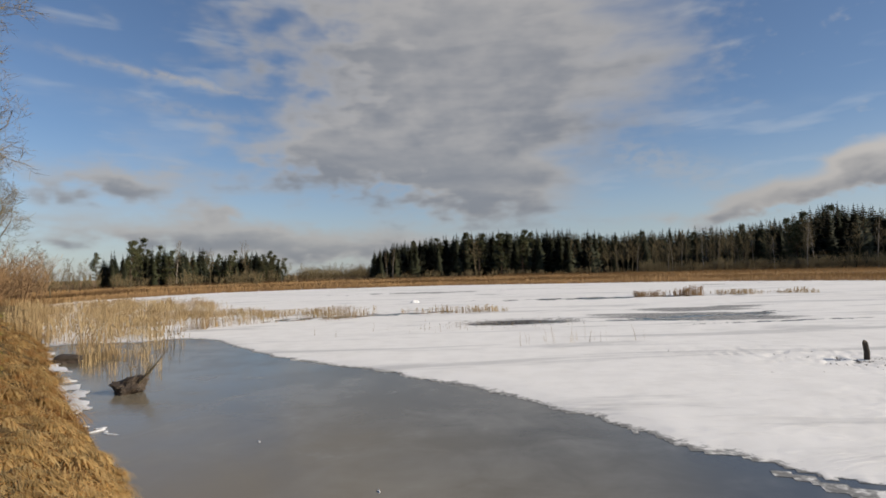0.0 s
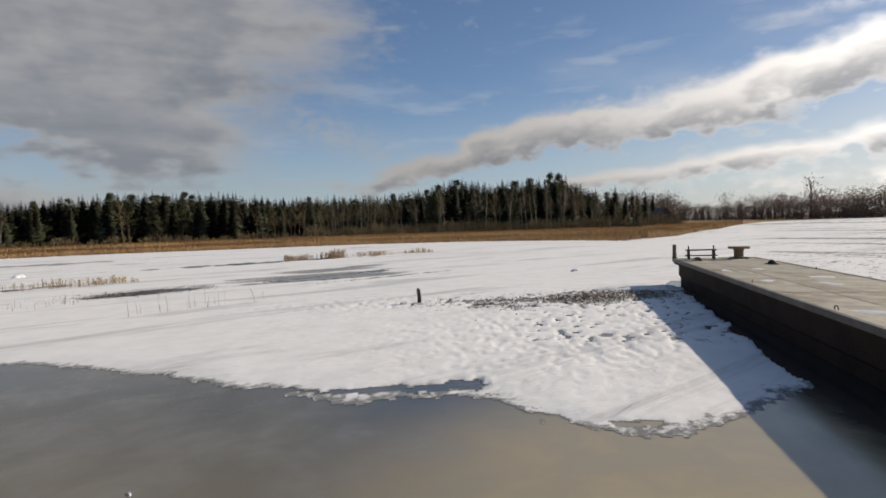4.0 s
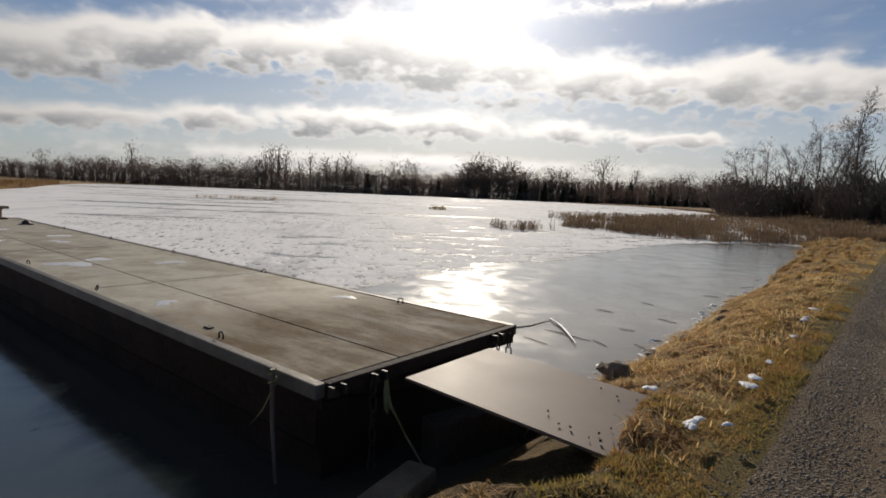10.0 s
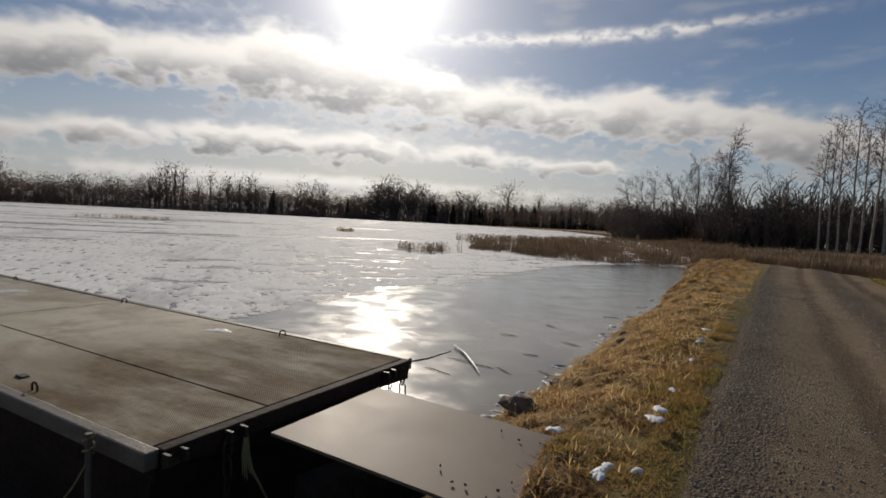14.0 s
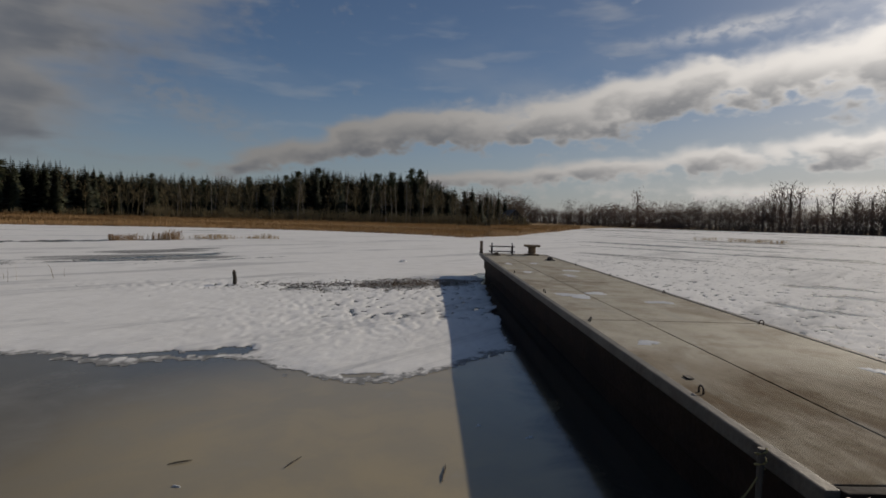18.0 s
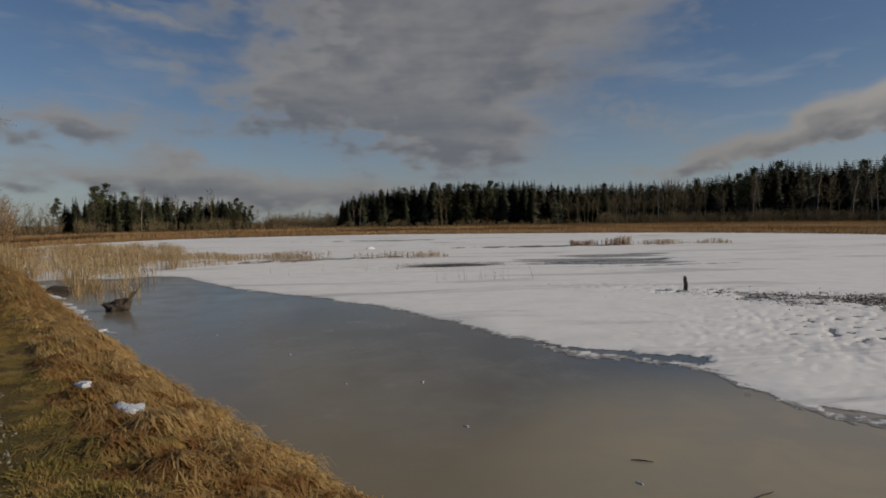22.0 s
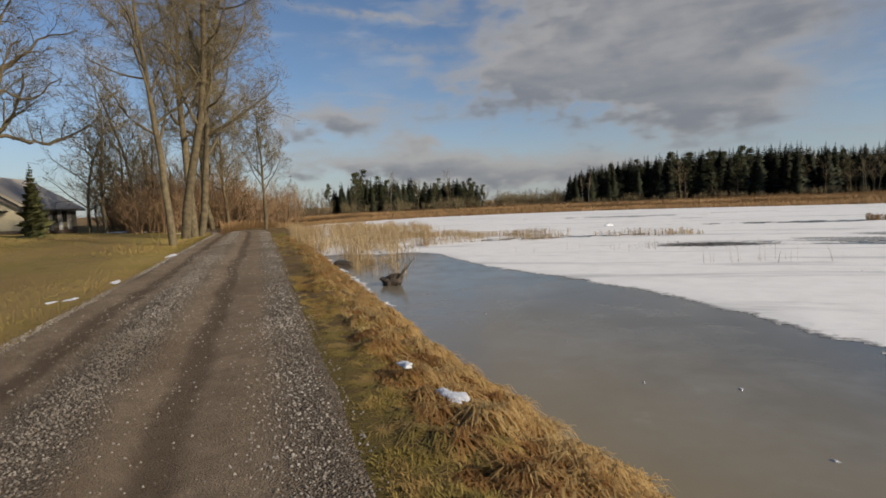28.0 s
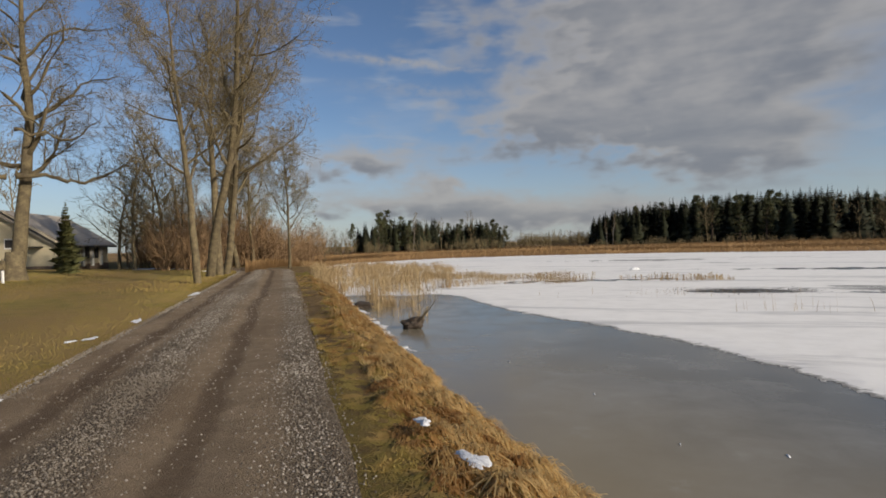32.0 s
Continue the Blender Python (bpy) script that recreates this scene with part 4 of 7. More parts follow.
def pine_meshes(seed, height=13.0, width=2.6):
    """A pine: a bare stem with limbs that carry tufts of needles."""
    rnd = random.Random(seed)
    out = [[], []]
    pts = [Vector((rnd.gauss(0, 0.10) * k, rnd.gauss(0, 0.10) * k, -0.2 + (height + 0.2) * k / 7)) for k in range(8)]
    out[0].append((pts, [0.018 * height * (1 - 0.11 * k) for k in range(8)]))
    verts, faces = [], []
    for k in range(52):
        q = rnd.uniform(0.12, 1.0) ** 0.8
        i = min(int(q * 7), 6)
        base = pts[i].lerp(pts[i + 1], q * 7 - i)
        a = rnd.uniform(0, 2 * math.pi)
        L = width * rnd.uniform(0.5, 1.05) * (0.10 + (1.02 - q) ** 0.9)
        end = base + Vector((math.cos(a) * L, math.sin(a) * L, L * rnd.uniform(-0.05, 0.5)))
        out[1].append(([base, base.lerp(end, 0.6) + Vector((0, 0, 0.1)), end], [0.06, 0.045, 0.02]))
        for t in range(42):
            c = base.lerp(end, rnd.uniform(0.35, 1.1)) + Vector((rnd.gauss(0, 0.36), rnd.gauss(0, 0.36), rnd.gauss(0.1, 0.24)))
            d = Vector((rnd.gauss(0, 1), rnd.gauss(0, 1), rnd.gauss(0.3, 0.8))).normalized() * rnd.uniform(0.22, 0.42)
            w = d.cross(Vector((rnd.gauss(0, 1), rnd.gauss(0, 1), rnd.gauss(0, 1)))).normalized() * rnd.uniform(0.09, 0.17)
            n = len(verts)
            verts += [tuple(c - w * 0.4), tuple(c + d * 0.6 - w), tuple(c + d), tuple(c + d * 0.6 + w)]
            faces.append((n, n + 1, n + 2, n + 3))
    return stems_mesh("trunk", out[0] + out[1], 6, M_PINEBARK), soup("crown", verts, faces, M_PINE)


BIRCH_CFG = {**BARE_TREE, "count": (16, 6, 5), "bare": (0.42, 0.2, 0.15), "slant": (33, 38, 38), "reach": (0.24, 0.5, 0.5), "cone": (0.5, 0.3, 0.2), "wander": (0.025, 0.1, 0.16, 0.2),
             "lift": (0.02, 0.07, -0.01, -0.05), "thin": (0.35, 0.5, 0.6), "least": 0.018}
FAR_CFG = {**BARE_TREE, "count": (12, 6, 5), "least": 0.035, "steps": (6, 3, 2, 1)}
SHRUB_CFG = {**BARE_TREE, "steps": (4, 3, 2), "taper": (0.4, 0.4, 0.5), "count": (6, 4), "bare": (0.1, 0.1), "slant": (32, 36), "reach": (0.5, 0.5), "cone": (0.2, 0.2), "thin": (0.6, 0.6), "least": 0.014,
             "wander": (0.12, 0.16, 0.2), "lift": (0.05, 0.05, 0.03)}
FAR_SHRUB = {**SHRUB_CFG, "steps": (3, 2, 1), "slant": (22, 26), "lift": (0.08, 0.12, 0.08), "wander": (0.09, 0.1, 0.1), "count": (7, 4)}

SPRUCES = [spruce_meshes(10 + k, 14.0, w) for k, w in enumerate((3.0, 2.5, 3.6, 2.8))]
PINES = [pine_meshes(30 + k, 13.0, w) for k, w in enumerate((3.4, 2.9, 3.9))]
BIRCHES = [bare_tree(50 + k, 14.0, 0.13, BIRCH_CFG, M_BIRCH, M_TWIG, steps=(6, 3, 2, 1), least=0.03, sides=5, far=True) for k in range(3)]
BARES = [bare_tree(60 + k, 13.0, 0.20, FAR_CFG, M_DARKTWIG, M_DARKTWIG, sides=4, far=True) for k in range(4)]
BROWNS = [bare_tree(70 + k, 12.0, 0.14, FAR_CFG, M_TWIG, M_TWIG, sides=4, far=True, slant=(36, 40, 40)) for k in range(3)]


def shrub_meshes(seed, n, height, spread, mat, least=0.014, far=True):
    rnd = random.Random(seed)
    out = [[], [], []]
    cfg = {**(FAR_SHRUB if far else SHRUB_CFG), "least": least}
    for k in range(n):
        a, q = rnd.uniform(0, 2 * math.pi), math.sqrt(rnd.random()) * spread
        grow(rnd, Vector((math.cos(a) * q, math.sin(a) * q, -0.1)), Vector((math.cos(a) * 0.25, math.sin(a) * 0.25, 1)).normalized(), height * rnd.uniform(0.6, 1.1), 0.03 * height / 2.5, 0, out, cfg)
    return stems_mesh("base", out[0], 3 if far else 4, mat), stems_mesh("crown", [] if far else out[1], 3, mat, out[1] + out[2] if far else out[2])


M_FARTWIG = blade_mat("far_twigs", (0.145, 0.108, 0.090), (0.105, 0.080, 0.068), (0.165, 0.115, 0.095), 0.9, 0.35, 0.02)


def dome_meshes(seed, height, half, low, sprays, slim=1.0):
    """A leafless tree for the far shore: a stem, limbs, and a crown of many short sprays of twigs with an uneven outline."""
    r = random.Random(seed)
    stems = [([Vector((0, 0, -0.3)), Vector((r.gauss(0, 0.1), r.gauss(0, 0.1), height * 0.5)), Vector((r.gauss(0, 0.3), r.gauss(0, 0.3), height * 0.96))], [0.022 * height, 0.014 * height, 0.02])]
    heads = []
    for k in range(13):
        a, q = 2.4 * k + r.uniform(-0.5, 0.5), low + (1 - low) * r.random()
        w = half * math.sin(math.pi * min(max((q - low) / (1.12 - low), 0.06), 1.0)) ** 0.6 * r.uniform(0.55, 1.0) * slim
        end = Vector((math.cos(a) * w, math.sin(a) * w, height * min(q + 0.10, 1.0)))
        base = Vector((0, 0, height * max(q - 0.22, low * 0.5)))
        stems.append(([base, base.lerp(end, 0.5) + Vector((0, 0, 0.15)), end], [0.009 * height, 0.006 * height, 0.015]))
        heads.append((end, base))
    verts, faces = [], []
    for k in range(sprays):
        end, base = heads[k % len(heads)]
        c = base.lerp(end, r.uniform(0.35, 1.05)) + Vector((r.gauss(0, 0.13), r.gauss(0, 0.13), r.gauss(0.02, 0.10))) * height * 0.8 * (0.5 + 0.5 * slim)
        d = Vector((c.x * 0.10 + r.gauss(0, 0.5), c.y * 0.10 + r.gauss(0, 0.5), r.uniform(0.2, 1.1))).normalized() * r.uniform(0.05, 0.10) * height
        w = d.cross(Vector((r.gauss(0, 1), r.gauss(0, 1), r.gauss(0, 1)))).normalized() * 0.0055 * height
        n = len(verts)
        verts += [tuple(c - w * 0.5), tuple(c + w * 0.5), tuple(c + d + w), tuple(c + d - w)]
        faces.append((n, n + 1, n + 2, n + 3))
    return stems_mesh("trunk", stems, 4, M_FARTWIG), soup("crown", verts, faces, M_FARTWIG)


DOMES = [dome_meshes(160 + k, 12.0, w, 0.25, 420) for k, w in enumerate((4.6, 3.8, 5.2, 4.2))]
SLIMS = [dome_meshes(170 + k, 14.0, 3.0, 0.22, 210, 0.55) for k in range(4)]
BUSHES = [dome_meshes(180 + k, 5.0, 3.2, 0.04, 330) for k in range(4)]
SHRUBS = [shrub_meshes(80 + k, 14, 4.0, 1.6, M_DARKTWIG, 0.03) for k in range(3)]
BROWNSHRUBS = [shrub_meshes(90 + k, 14, 3.2, 1.5, M_TWIG, 0.022) for k in range(2)]


def at_az(az, r):
    return r * math.sin(radians(az)), r * math.cos(radians(az))


# skyline of the woods: heading and the height of the tops above the eye, in degrees
def tops(az):
    return np.interp(az, (-40, -31, -28, -22, -17, -15, -13, -8, -6.8, -4, 3, 12, 17, 22, 26, 30, 35, 38, 42, 47, 49, 52, 55, 58),
                     (1.2, 2.2, 3.4, 2.7, 2.6, 1.5, 0.8, 0.8, 2.2, 3.4, 4.0, 4.2, 3.6, 3.8, 3.7, 3.8, 5.1, 4.8, 4.6, 4.8, 3.7, 3.0, 2.6, 2.2))


KINDS = {
    "spruce": (SPRUCES, 14.0, "dark green spruce with drooping boughs", "woods on the far shore"),
    "pine": (PINES, 13.0, "olive-green pine with a bare reddish trunk", "woods on the far shore"),
    "birch": (BIRCHES, 14.0, "leafless birch with a thin white trunk", "woods on the far shore"),
    "bare_tree": (BROWNS, 12.0, "leafless brown tree with fine upright twigs", "woods on the far shore"),
}
rnd = random.Random(5)
first = {}


def set_tree(kind, az, r, top, variant=None):
    meshes, tall, label, group = KINDS[kind]
    x, y = at_az(az, r)
    base = float(ground_z(x, y))
    size = (2.3 + r * math.tan(radians(top)) - base) / tall
    k = rnd.randrange(len(meshes)) if variant is None else variant
    m = pose(x, y, base - 0.1, 0, 0, rnd.uniform(0, 360)) @ Matrix.Diagonal((size * rnd.uniform(0.85, 1.1), size * rnd.uniform(0.85, 1.1), size, 1))
    if (kind, k) not in first:
        ob = plant(kind, meshes[k], label, "tree", (x, y), group=group)
        first[kind, k] = ob
        ob.matrix_basis = m
        return
    ob = copy_thing(first[kind, k], Matrix())
    ob.matrix_basis = m


for k in range(44):                                     # the small wood on the left
    az = -31.5 + 16.3 * (k + rnd.random()) / 44
    kind = rnd.choices(("spruce", "pine", "birch", "bare_tree"), (5, 5, 2, 1))[0]
    set_tree(kind, az, rnd.uniform(150, 176), tops(az) * rnd.uniform(0.62, 1.08))
for k in range(20):                                     # thin birches in the gap
    az = -15 + 8 * (k + rnd.random()) / 20
    set_tree(rnd.choice(("birch", "bare_tree")), az, rnd.uniform(180, 230), rnd.uniform(0.4, 1.2))
for k in range(12):
    az = -42 + 10 * (k + rnd.random()) / 12
    set_tree("bare_tree", az, rnd.uniform(110, 150), rnd.uniform(0.8, 1.7))
for k in range(170):                                    # the long wood
    az = -6.6 + 62 * (k + rnd.random()) / 170
    if az < 18:
        kind = rnd.choices(("spruce", "pine", "birch", "bare_tree"), (8, 3, 0.5, 0.3))[0]
    elif az < 34:
        kind = rnd.choices(("spruce", "pine", "birch", "bare_tree"), (3, 2, 3, 5))[0]
    else:
        kind = rnd.choices(("spruce", "pine", "birch", "bare_tree"), (6, 1, 6, 3))[0]
    share = rnd.uniform(0.84, 1.05) if kind == "spruce" else rnd.uniform(0.78, 0.95) if kind == "pine" else rnd.uniform(0.5, 0.80)
    r = rnd.uniform(172, 205) if kind in ("spruce", "pine") else rnd.uniform(160, 180)
    if kind == "birch" and az > 30:
        r = rnd.uniform(152, 165)
    set_tree(kind, az, r, tops(az) * share)
for az, top in ((25.5, 3.4), (36.3, 4.75), (38.0, 4.7), (46.8, 4.4)):   # spruces that stand out of the skyline
    set_tree("spruce", az, 178, top, 1)
for az, top in ((43.5, 4.5), (45.3, 4.9), (46.4, 4.8)):
    set_tree("pine", az, 182, top, 2)


def mesh_arrays(me, sides=4):
    v = np.zeros(len(me.vertices) * 3)
    me.vertices.foreach_get("co", v)
    f = np.zeros(len(me.loops), int)
    me.loops.foreach_get("vertex_index", f)
    return v.reshape(-1, 3), f.reshape(-1, sides)


ARRAYS = {}


def mass_of(name, meshes, spots, mat, label, category="woods"):
    """Many far trees or shrubs that nobody could count, as one object. spots: variant, x, y, size, turn, squeeze."""
    vs, fs, count = [], [], 0
    for k, x, y, size, turn, squeeze in spots:
        for me in meshes[k % len(meshes)]:
            if me.name not in ARRAYS:
                ARRAYS[me.name] = mesh_arrays(me)
            v, f = ARRAYS[me.name]
            c, s = math.cos(turn), math.sin(turn)
            w = np.stack([(v[:, 0] * c - v[:, 1] * s) * size * squeeze + x, (v[:, 0] * s + v[:, 1] * c) * size * squeeze + y, v[:, 2] * size + float(ground_z(x, y)) - 0.1], -1)
            vs.append(w)
            fs.append(f + count)
            count += len(w)
    ob = new(name, soup(name, np.concatenate(vs), np.concatenate(fs), mat))
    return tagged(ob, label, category, kind="stuff")


def spots(n, az0, az1, r0, r1, tall, top0, top1, skyline=None, squeeze=1.0):
    found = []
    for k in range(n):
        az = az0 + (az1 - az0) * (k + rnd.random()) / n
        r = rnd.uniform(r0, r1)
        x, y = at_az(az, r)
        top = rnd.uniform(top0, top1) * (skyline(az) if skyline else 1)
        size = max((2.3 + r * math.tan(radians(top)) - float(ground_z(x, y))) / tall, 0.12)
        found.append((rnd.randrange(4), x, y, size, rnd.uniform(0, 6.28), squeeze))
    return found


mass_of("conifer_wood", SPRUCES, spots(150, -6.5, 22, 188, 225, 14, 0.78, 1.0, tops, 1.35) + spots(150, 22, 50, 186, 225, 14, 0.78, 1.0, tops, 1.25) + spots(64, -31, -15.6, 165, 195, 14, 0.55, 0.92, tops, 1.15),
        M_SPRUCE, "dense dark conifers deep in the wood")
mass_of("brown_wood", BROWNS, spots(150, 12, 57, 165, 215, 12, 0.42, 0.74, tops) + spots(22, -48, -31, 120, 200, 12, 0.9, 1.9), M_TWIG, "leafless brown trees at the edge of the wood")
mass_of("shore_thicket", BROWNSHRUBS, spots(50, -7, 20, 150, 168, 3.2, -0.4, 0.1) + spots(130, 20, 58, 150, 168, 3.2, -0.2, 0.6) + spots(40, -45, -14, 120, 165, 3.2, 0.0, 0.6) + spots(30, -14, -7, 170, 220, 3.2, 0.1, 0.7), M_TWIG, "low leafless thicket behind the reed belt")
# the far shore towards the sun
def far_top(az):
    wave = 1 + 0.35 * float(plan_noise(az, 3.0, 0.25)) + 0.35 * float(plan_noise(az, 9.0, 0.8))
    return wave * np.interp(az, (50, 57, 59, 65, 74, 80, 88, 97, 99, 102, 105, 108, 114, 120, 127, 131), (2.4, 2.2, 1.6, 1.8, 2.1, 2.2, 2.2, 1.8, 2.4, 3.5, 3.1, 2.4, 2.3, 2.4, 2.5, 2.7))


mass_of("far_thicket", BUSHES, spots(300, 49, 129, 322, 345, 5.0, 0.42, 0.72, far_top, 1.5) + spots(330, 49, 129, 312, 326, 5.0, 0.0, 0.45, None, 2.2), M_FARTWIG, "dark leafless thicket along the far shore")
mass_of("far_wood", DOMES, spots(150, 49, 129, 338, 380, 12, 0.62, 1.0, far_top, 1.15) + spots(5, 99.5, 106, 330, 350, 12, 2.6, 3.3, None, 1.2) + spots(20, 112, 130, 250, 300, 12, 1.2, 2.0, None, 1.2),
        M_FARTWIG, "dark leafless trees beyond the lake")
mass_of("far_conifers", SPRUCES, spots(60, 106, 133, 300, 360, 14, 1.3, 2.4) + spots(8, 90, 104, 345, 370, 14, 1.3, 2.2) + spots(26, 52, 70, 380, 420, 14, 0.7, 1.2), M_SPRUCE, "dark conifers on the far shore")
group = "single trees on the far shore"
KINDS["poplar"] = (SLIMS, 14.0, "tall slim leafless tree above the far thicket", group)
KINDS["round_tree"] = (DOMES, 12.0, "round-crowned leafless tree on the far shore", group)
KINDS["dark_spruce"] = (SPRUCES, 14.0, "dark spruce beside leafless trees on the far shore", group)
for az, top in ((63.0, 1.9), (68.4, 3.0), (79.3, 3.5), (80.0, 3.7), (80.6, 3.6), (81.3, 3.8), (82.0, 3.3), (83.3, 3.0), (84.4, 3.2), (85.2, 2.9), (86.0, 3.2), (87.0, 2.9), (87.9, 3.4), (88.5, 3.1), (91.0, 2.2), (117.5, 3.1)):
    set_tree("poplar", az, rnd.uniform(325, 345), top)
for az, top in ((51.2, 2.6), (54.0, 2.75), (56.6, 2.4), (61.8, 2.1), (66.0, 1.9), (73.9, 2.3), (76.6, 2.1), (92.8, 2.9), (94.0, 3.1), (95.2, 2.8), (100.6, 3.4), (101.8, 3.7), (104.3, 3.4), (114.4, 3.9), (122.0, 2.7)):
    set_tree("round_tree", az, 200 if az < 58 else rnd.uniform(325, 340), top)
for az, top in ((51.8, 3.6), (53.4, 3.3), (54.6, 2.9), (90.2, 2.5), (97.6, 2.1)):
    set_tree("dark_spruce", az, 190 if az < 60 else 330, top)

# ---------------------------------------------------------------- reeds and grass


def blades(name, x, y, z, height, width, lean, mat, label, category, seed=1, plume=0.0, curve=1.0):
    """Loose blades or stalks, each bent its own way, as one object. x, y, z, height: arrays."""
    r = np.random.RandomState(seed)
    n = len(x)
    a, b = r.uniform(0, 2 * np.pi, n), r.uniform(0, 2 * np.pi, n)
    l = lean * np.abs(r.normal(0, 1, n)) * height
    w = width * r.uniform(0.6, 1.4, n)
    dx, dy = np.cos(a) * l, np.sin(a) * l
    wx, wy = np.cos(b) * w, np.sin(b) * w
    levels = ((0.0, 0.0, 1.0, 0.0), (0.5, 0.32, 0.8, 0.55), (1.0, 1.0, 0.12, 1.0)) if plume <= 0 else ((0.0, 0.0, 1.0, 0), (0.5, 0.3, 0.9, 0.5), (0.84, 0.75, 0.8, 0.85), (0.9, 0.85, 1.0 + plume, 0.92), (1.0, 1.05, 0.6, 0.98))
    v = np.stack([np.stack([np.stack([x + dx * c * curve + s * wx * k, y + dy * c * curve + s * wy * k, z + height * h * (1 - 0.25 * c * (l / np.maximum(height, 1e-6)))], -1) for s in (-1, 1)], 1) for h, c, k, _ in levels], 1)
    m = len(levels)
    base = (np.arange(n) * m * 2)[:, None, None]
    q = np.array([[2 * j, 2 * j + 1, 2 * j + 3, 2 * j + 2] for j in range(m - 1)])[None]
    ob = new(name, soup(name, v.reshape(-1, 3), (base + q).reshape(-1, 4), mat))
    return tagged(ob, label, category, kind="stuff")




def scatter_poly(n, corners, seed, ragged=0.0, clump=0.0):
    """Points within a plan outline, thinned where a noise is low."""
    r = np.random.RandomState(seed)
    c = np.array(corners, float)
    lo, hi = c.min(0), c.max(0)
    p = r.uniform(lo, hi, (n * 6, 2))
    q = p + ragged * np.stack([fbm(p[:, 0], p[:, 1], 0.4, 3), fbm(p[:, 1], p[:, 0], 0.4, 3)], -1)
    inside = np.zeros(len(p), bool)
    for i in range(len(c)):
        a, b = c[i], c[(i + 1) % len(c)]
        cross = (a[1] > q[:, 1]) != (b[1] > q[:, 1])
        at = (b[0] - a[0]) * (q[:, 1] - a[1]) / (b[1] - a[1] + 1e-12) + a[0]
        inside ^= cross & (q[:, 0] < at)
    if clump:
        inside &= fbm(p[:, 0], p[:, 1], 0.8, 3) + 0.4 * plan_noise(p[:, 0], p[:, 1], 3.0) > clump * r.uniform(-0.6, 1.0, len(p))
    p = p[inside][:n]
    return p[:, 0], p[:, 1]


def reed_bed(n, corners, seed, tall, width=0.012, clump=0.3, ragged=2.0, name="reeds", plume=1.5, label="dry straw-coloured reeds standing in the ice", mat=None):
    x, y = scatter_poly(n, corners, seed, ragged, clump)
    r = np.random.RandomState(seed)
    h = tall * r.uniform(0.45, 1.1, len(x)) * (0.75 + 0.5 * plan_noise(x, y, 0.7))
    z = np.maximum(ground_z(x, y), -0.03)
    return blades(name, x, y, z, h, width, 0.17, mat or M_REED, label, "reeds", seed, plume, 1.0)


reed_bed(15000, ((-9.3, 18.5), (-15.0, 22.0), (-19, 27.5), (-34, 47), (-36, 58), (-20, 50), (-11.5, 31)), 11, 0.85, 0.0065)
reed_bed(800, ((-7.6, 15.6), (-9.6, 16.6), (-11.0, 19.5), (-9.6, 20.5), (-8.2, 18.0)), 12, 0.55, 0.006, 0.5, 0.6)
reed_bed(3600, ((-11.5, 27), (-4.8, 31), (-4.2, 33), (-10, 36), (-16, 38), (-16, 29)), 13, 0.6, 0.007, 0.45)
reed_bed(700, ((14, 43), (19, 42.4), (19.5, 44), (15, 44.6)), 14, 0.85, 0.010, 0.5, 1.6, mat=M_BELT)
reed_bed(500, ((18, 43), (27, 42.3), (28, 44.2), (19, 44.6)), 15, 0.55, 0.012, 0.5, 1.6)
reed_bed(350, ((-2, 31.6), (3.2, 32.6), (2.0, 34.5), (-3, 33.6)), 16, 0.5, 0.012, 0.4, 0.6)
reed_bed(6000, ((30, -21.6), (40, -15.6), (44, -17), (38, -29), (30, -30)), 17, 0.8, 0.010, 0.3, 1.5, mat=M_DARKREED, label="brown reeds standing by the shore ice")
reed_bed(4000, ((38, -16), (62, -22), (70, -40), (40, -34)), 18, 1.1, 0.02, 0.4, 2.0, mat=M_DARKREED, label="brown reeds standing by the shore ice")
reed_bed(9000, ((44, -22), (66, -28), (104, -78), (72, -76), (40, -40), (30, -28)), 26, 1.0, 0.022, 0.25, 3.0, mat=M_DARKREED, label="brown reeds standing by the shore ice")
reed_bed(420, ((34.5, -8.9), (38.5, -9.5), (38.0, -13.6), (35.8, -13.2)), 19, 0.95, 0.011, 0.3, 0.8, mat=M_DARKREED, label="brown reeds standing by the shore ice")
reed_bed(240, ((88, 14), (96, 14), (96, 26), (88, 26)), 20, 0.7, 0.03, 0.2, 1.0)
reed_bed(120, ((72, -12), (77, -12), (77, -9), (72, -9)), 24, 0.7, 0.03, 0.2, 1.0)


def belt(n, az0, az1, depth, seed, tall, width, mat=None):
    """Reeds along the far shore, in front of the woods."""
    r = np.random.RandomState(seed)
    az = r.uniform(az0, az1, n)
    rad = np.interp(az, SHORE_AZ, SHORE_R) - 3 + r.uniform(0, 1, n) ** 1.5 * depth
    x, y = rad * np.sin(np.radians(az)), rad * np.cos(np.radians(az))
    h = tall * r.uniform(0.5, 1.1, n) * (0.8 + 0.6 * plan_noise(x, y, 0.12))
    blades("reed_belt", x, y, np.maximum(ground_z(x, y), -0.03), h, width, 0.08, mat or M_BELT, "belt of dry brown reeds along the far shore", "reeds", seed)


belt(42000, -42, 58, 62, 21, 0.95, 0.05)
belt(9000, 54, 63, 60, 22, 1.2, 0.05)
belt(9000, 120, 147, 30, 23, 0.75, 0.03, M_DARKREED)


# the bank: matted straw towards the ice, moss and short grass towards the road
def bank_points(n, s0, s1, v0, v1, seed):
    r = np.random.RandomState(seed)
    s = r.uniform(s0, s1, n)
    e = road_middle(s) + ROAD_HALF
    t = r.uniform(v0, v1, n)
    x, y = from_sn(s, e + t * (shore_across(s) - e))
    return x, y, ground_z(x, y)


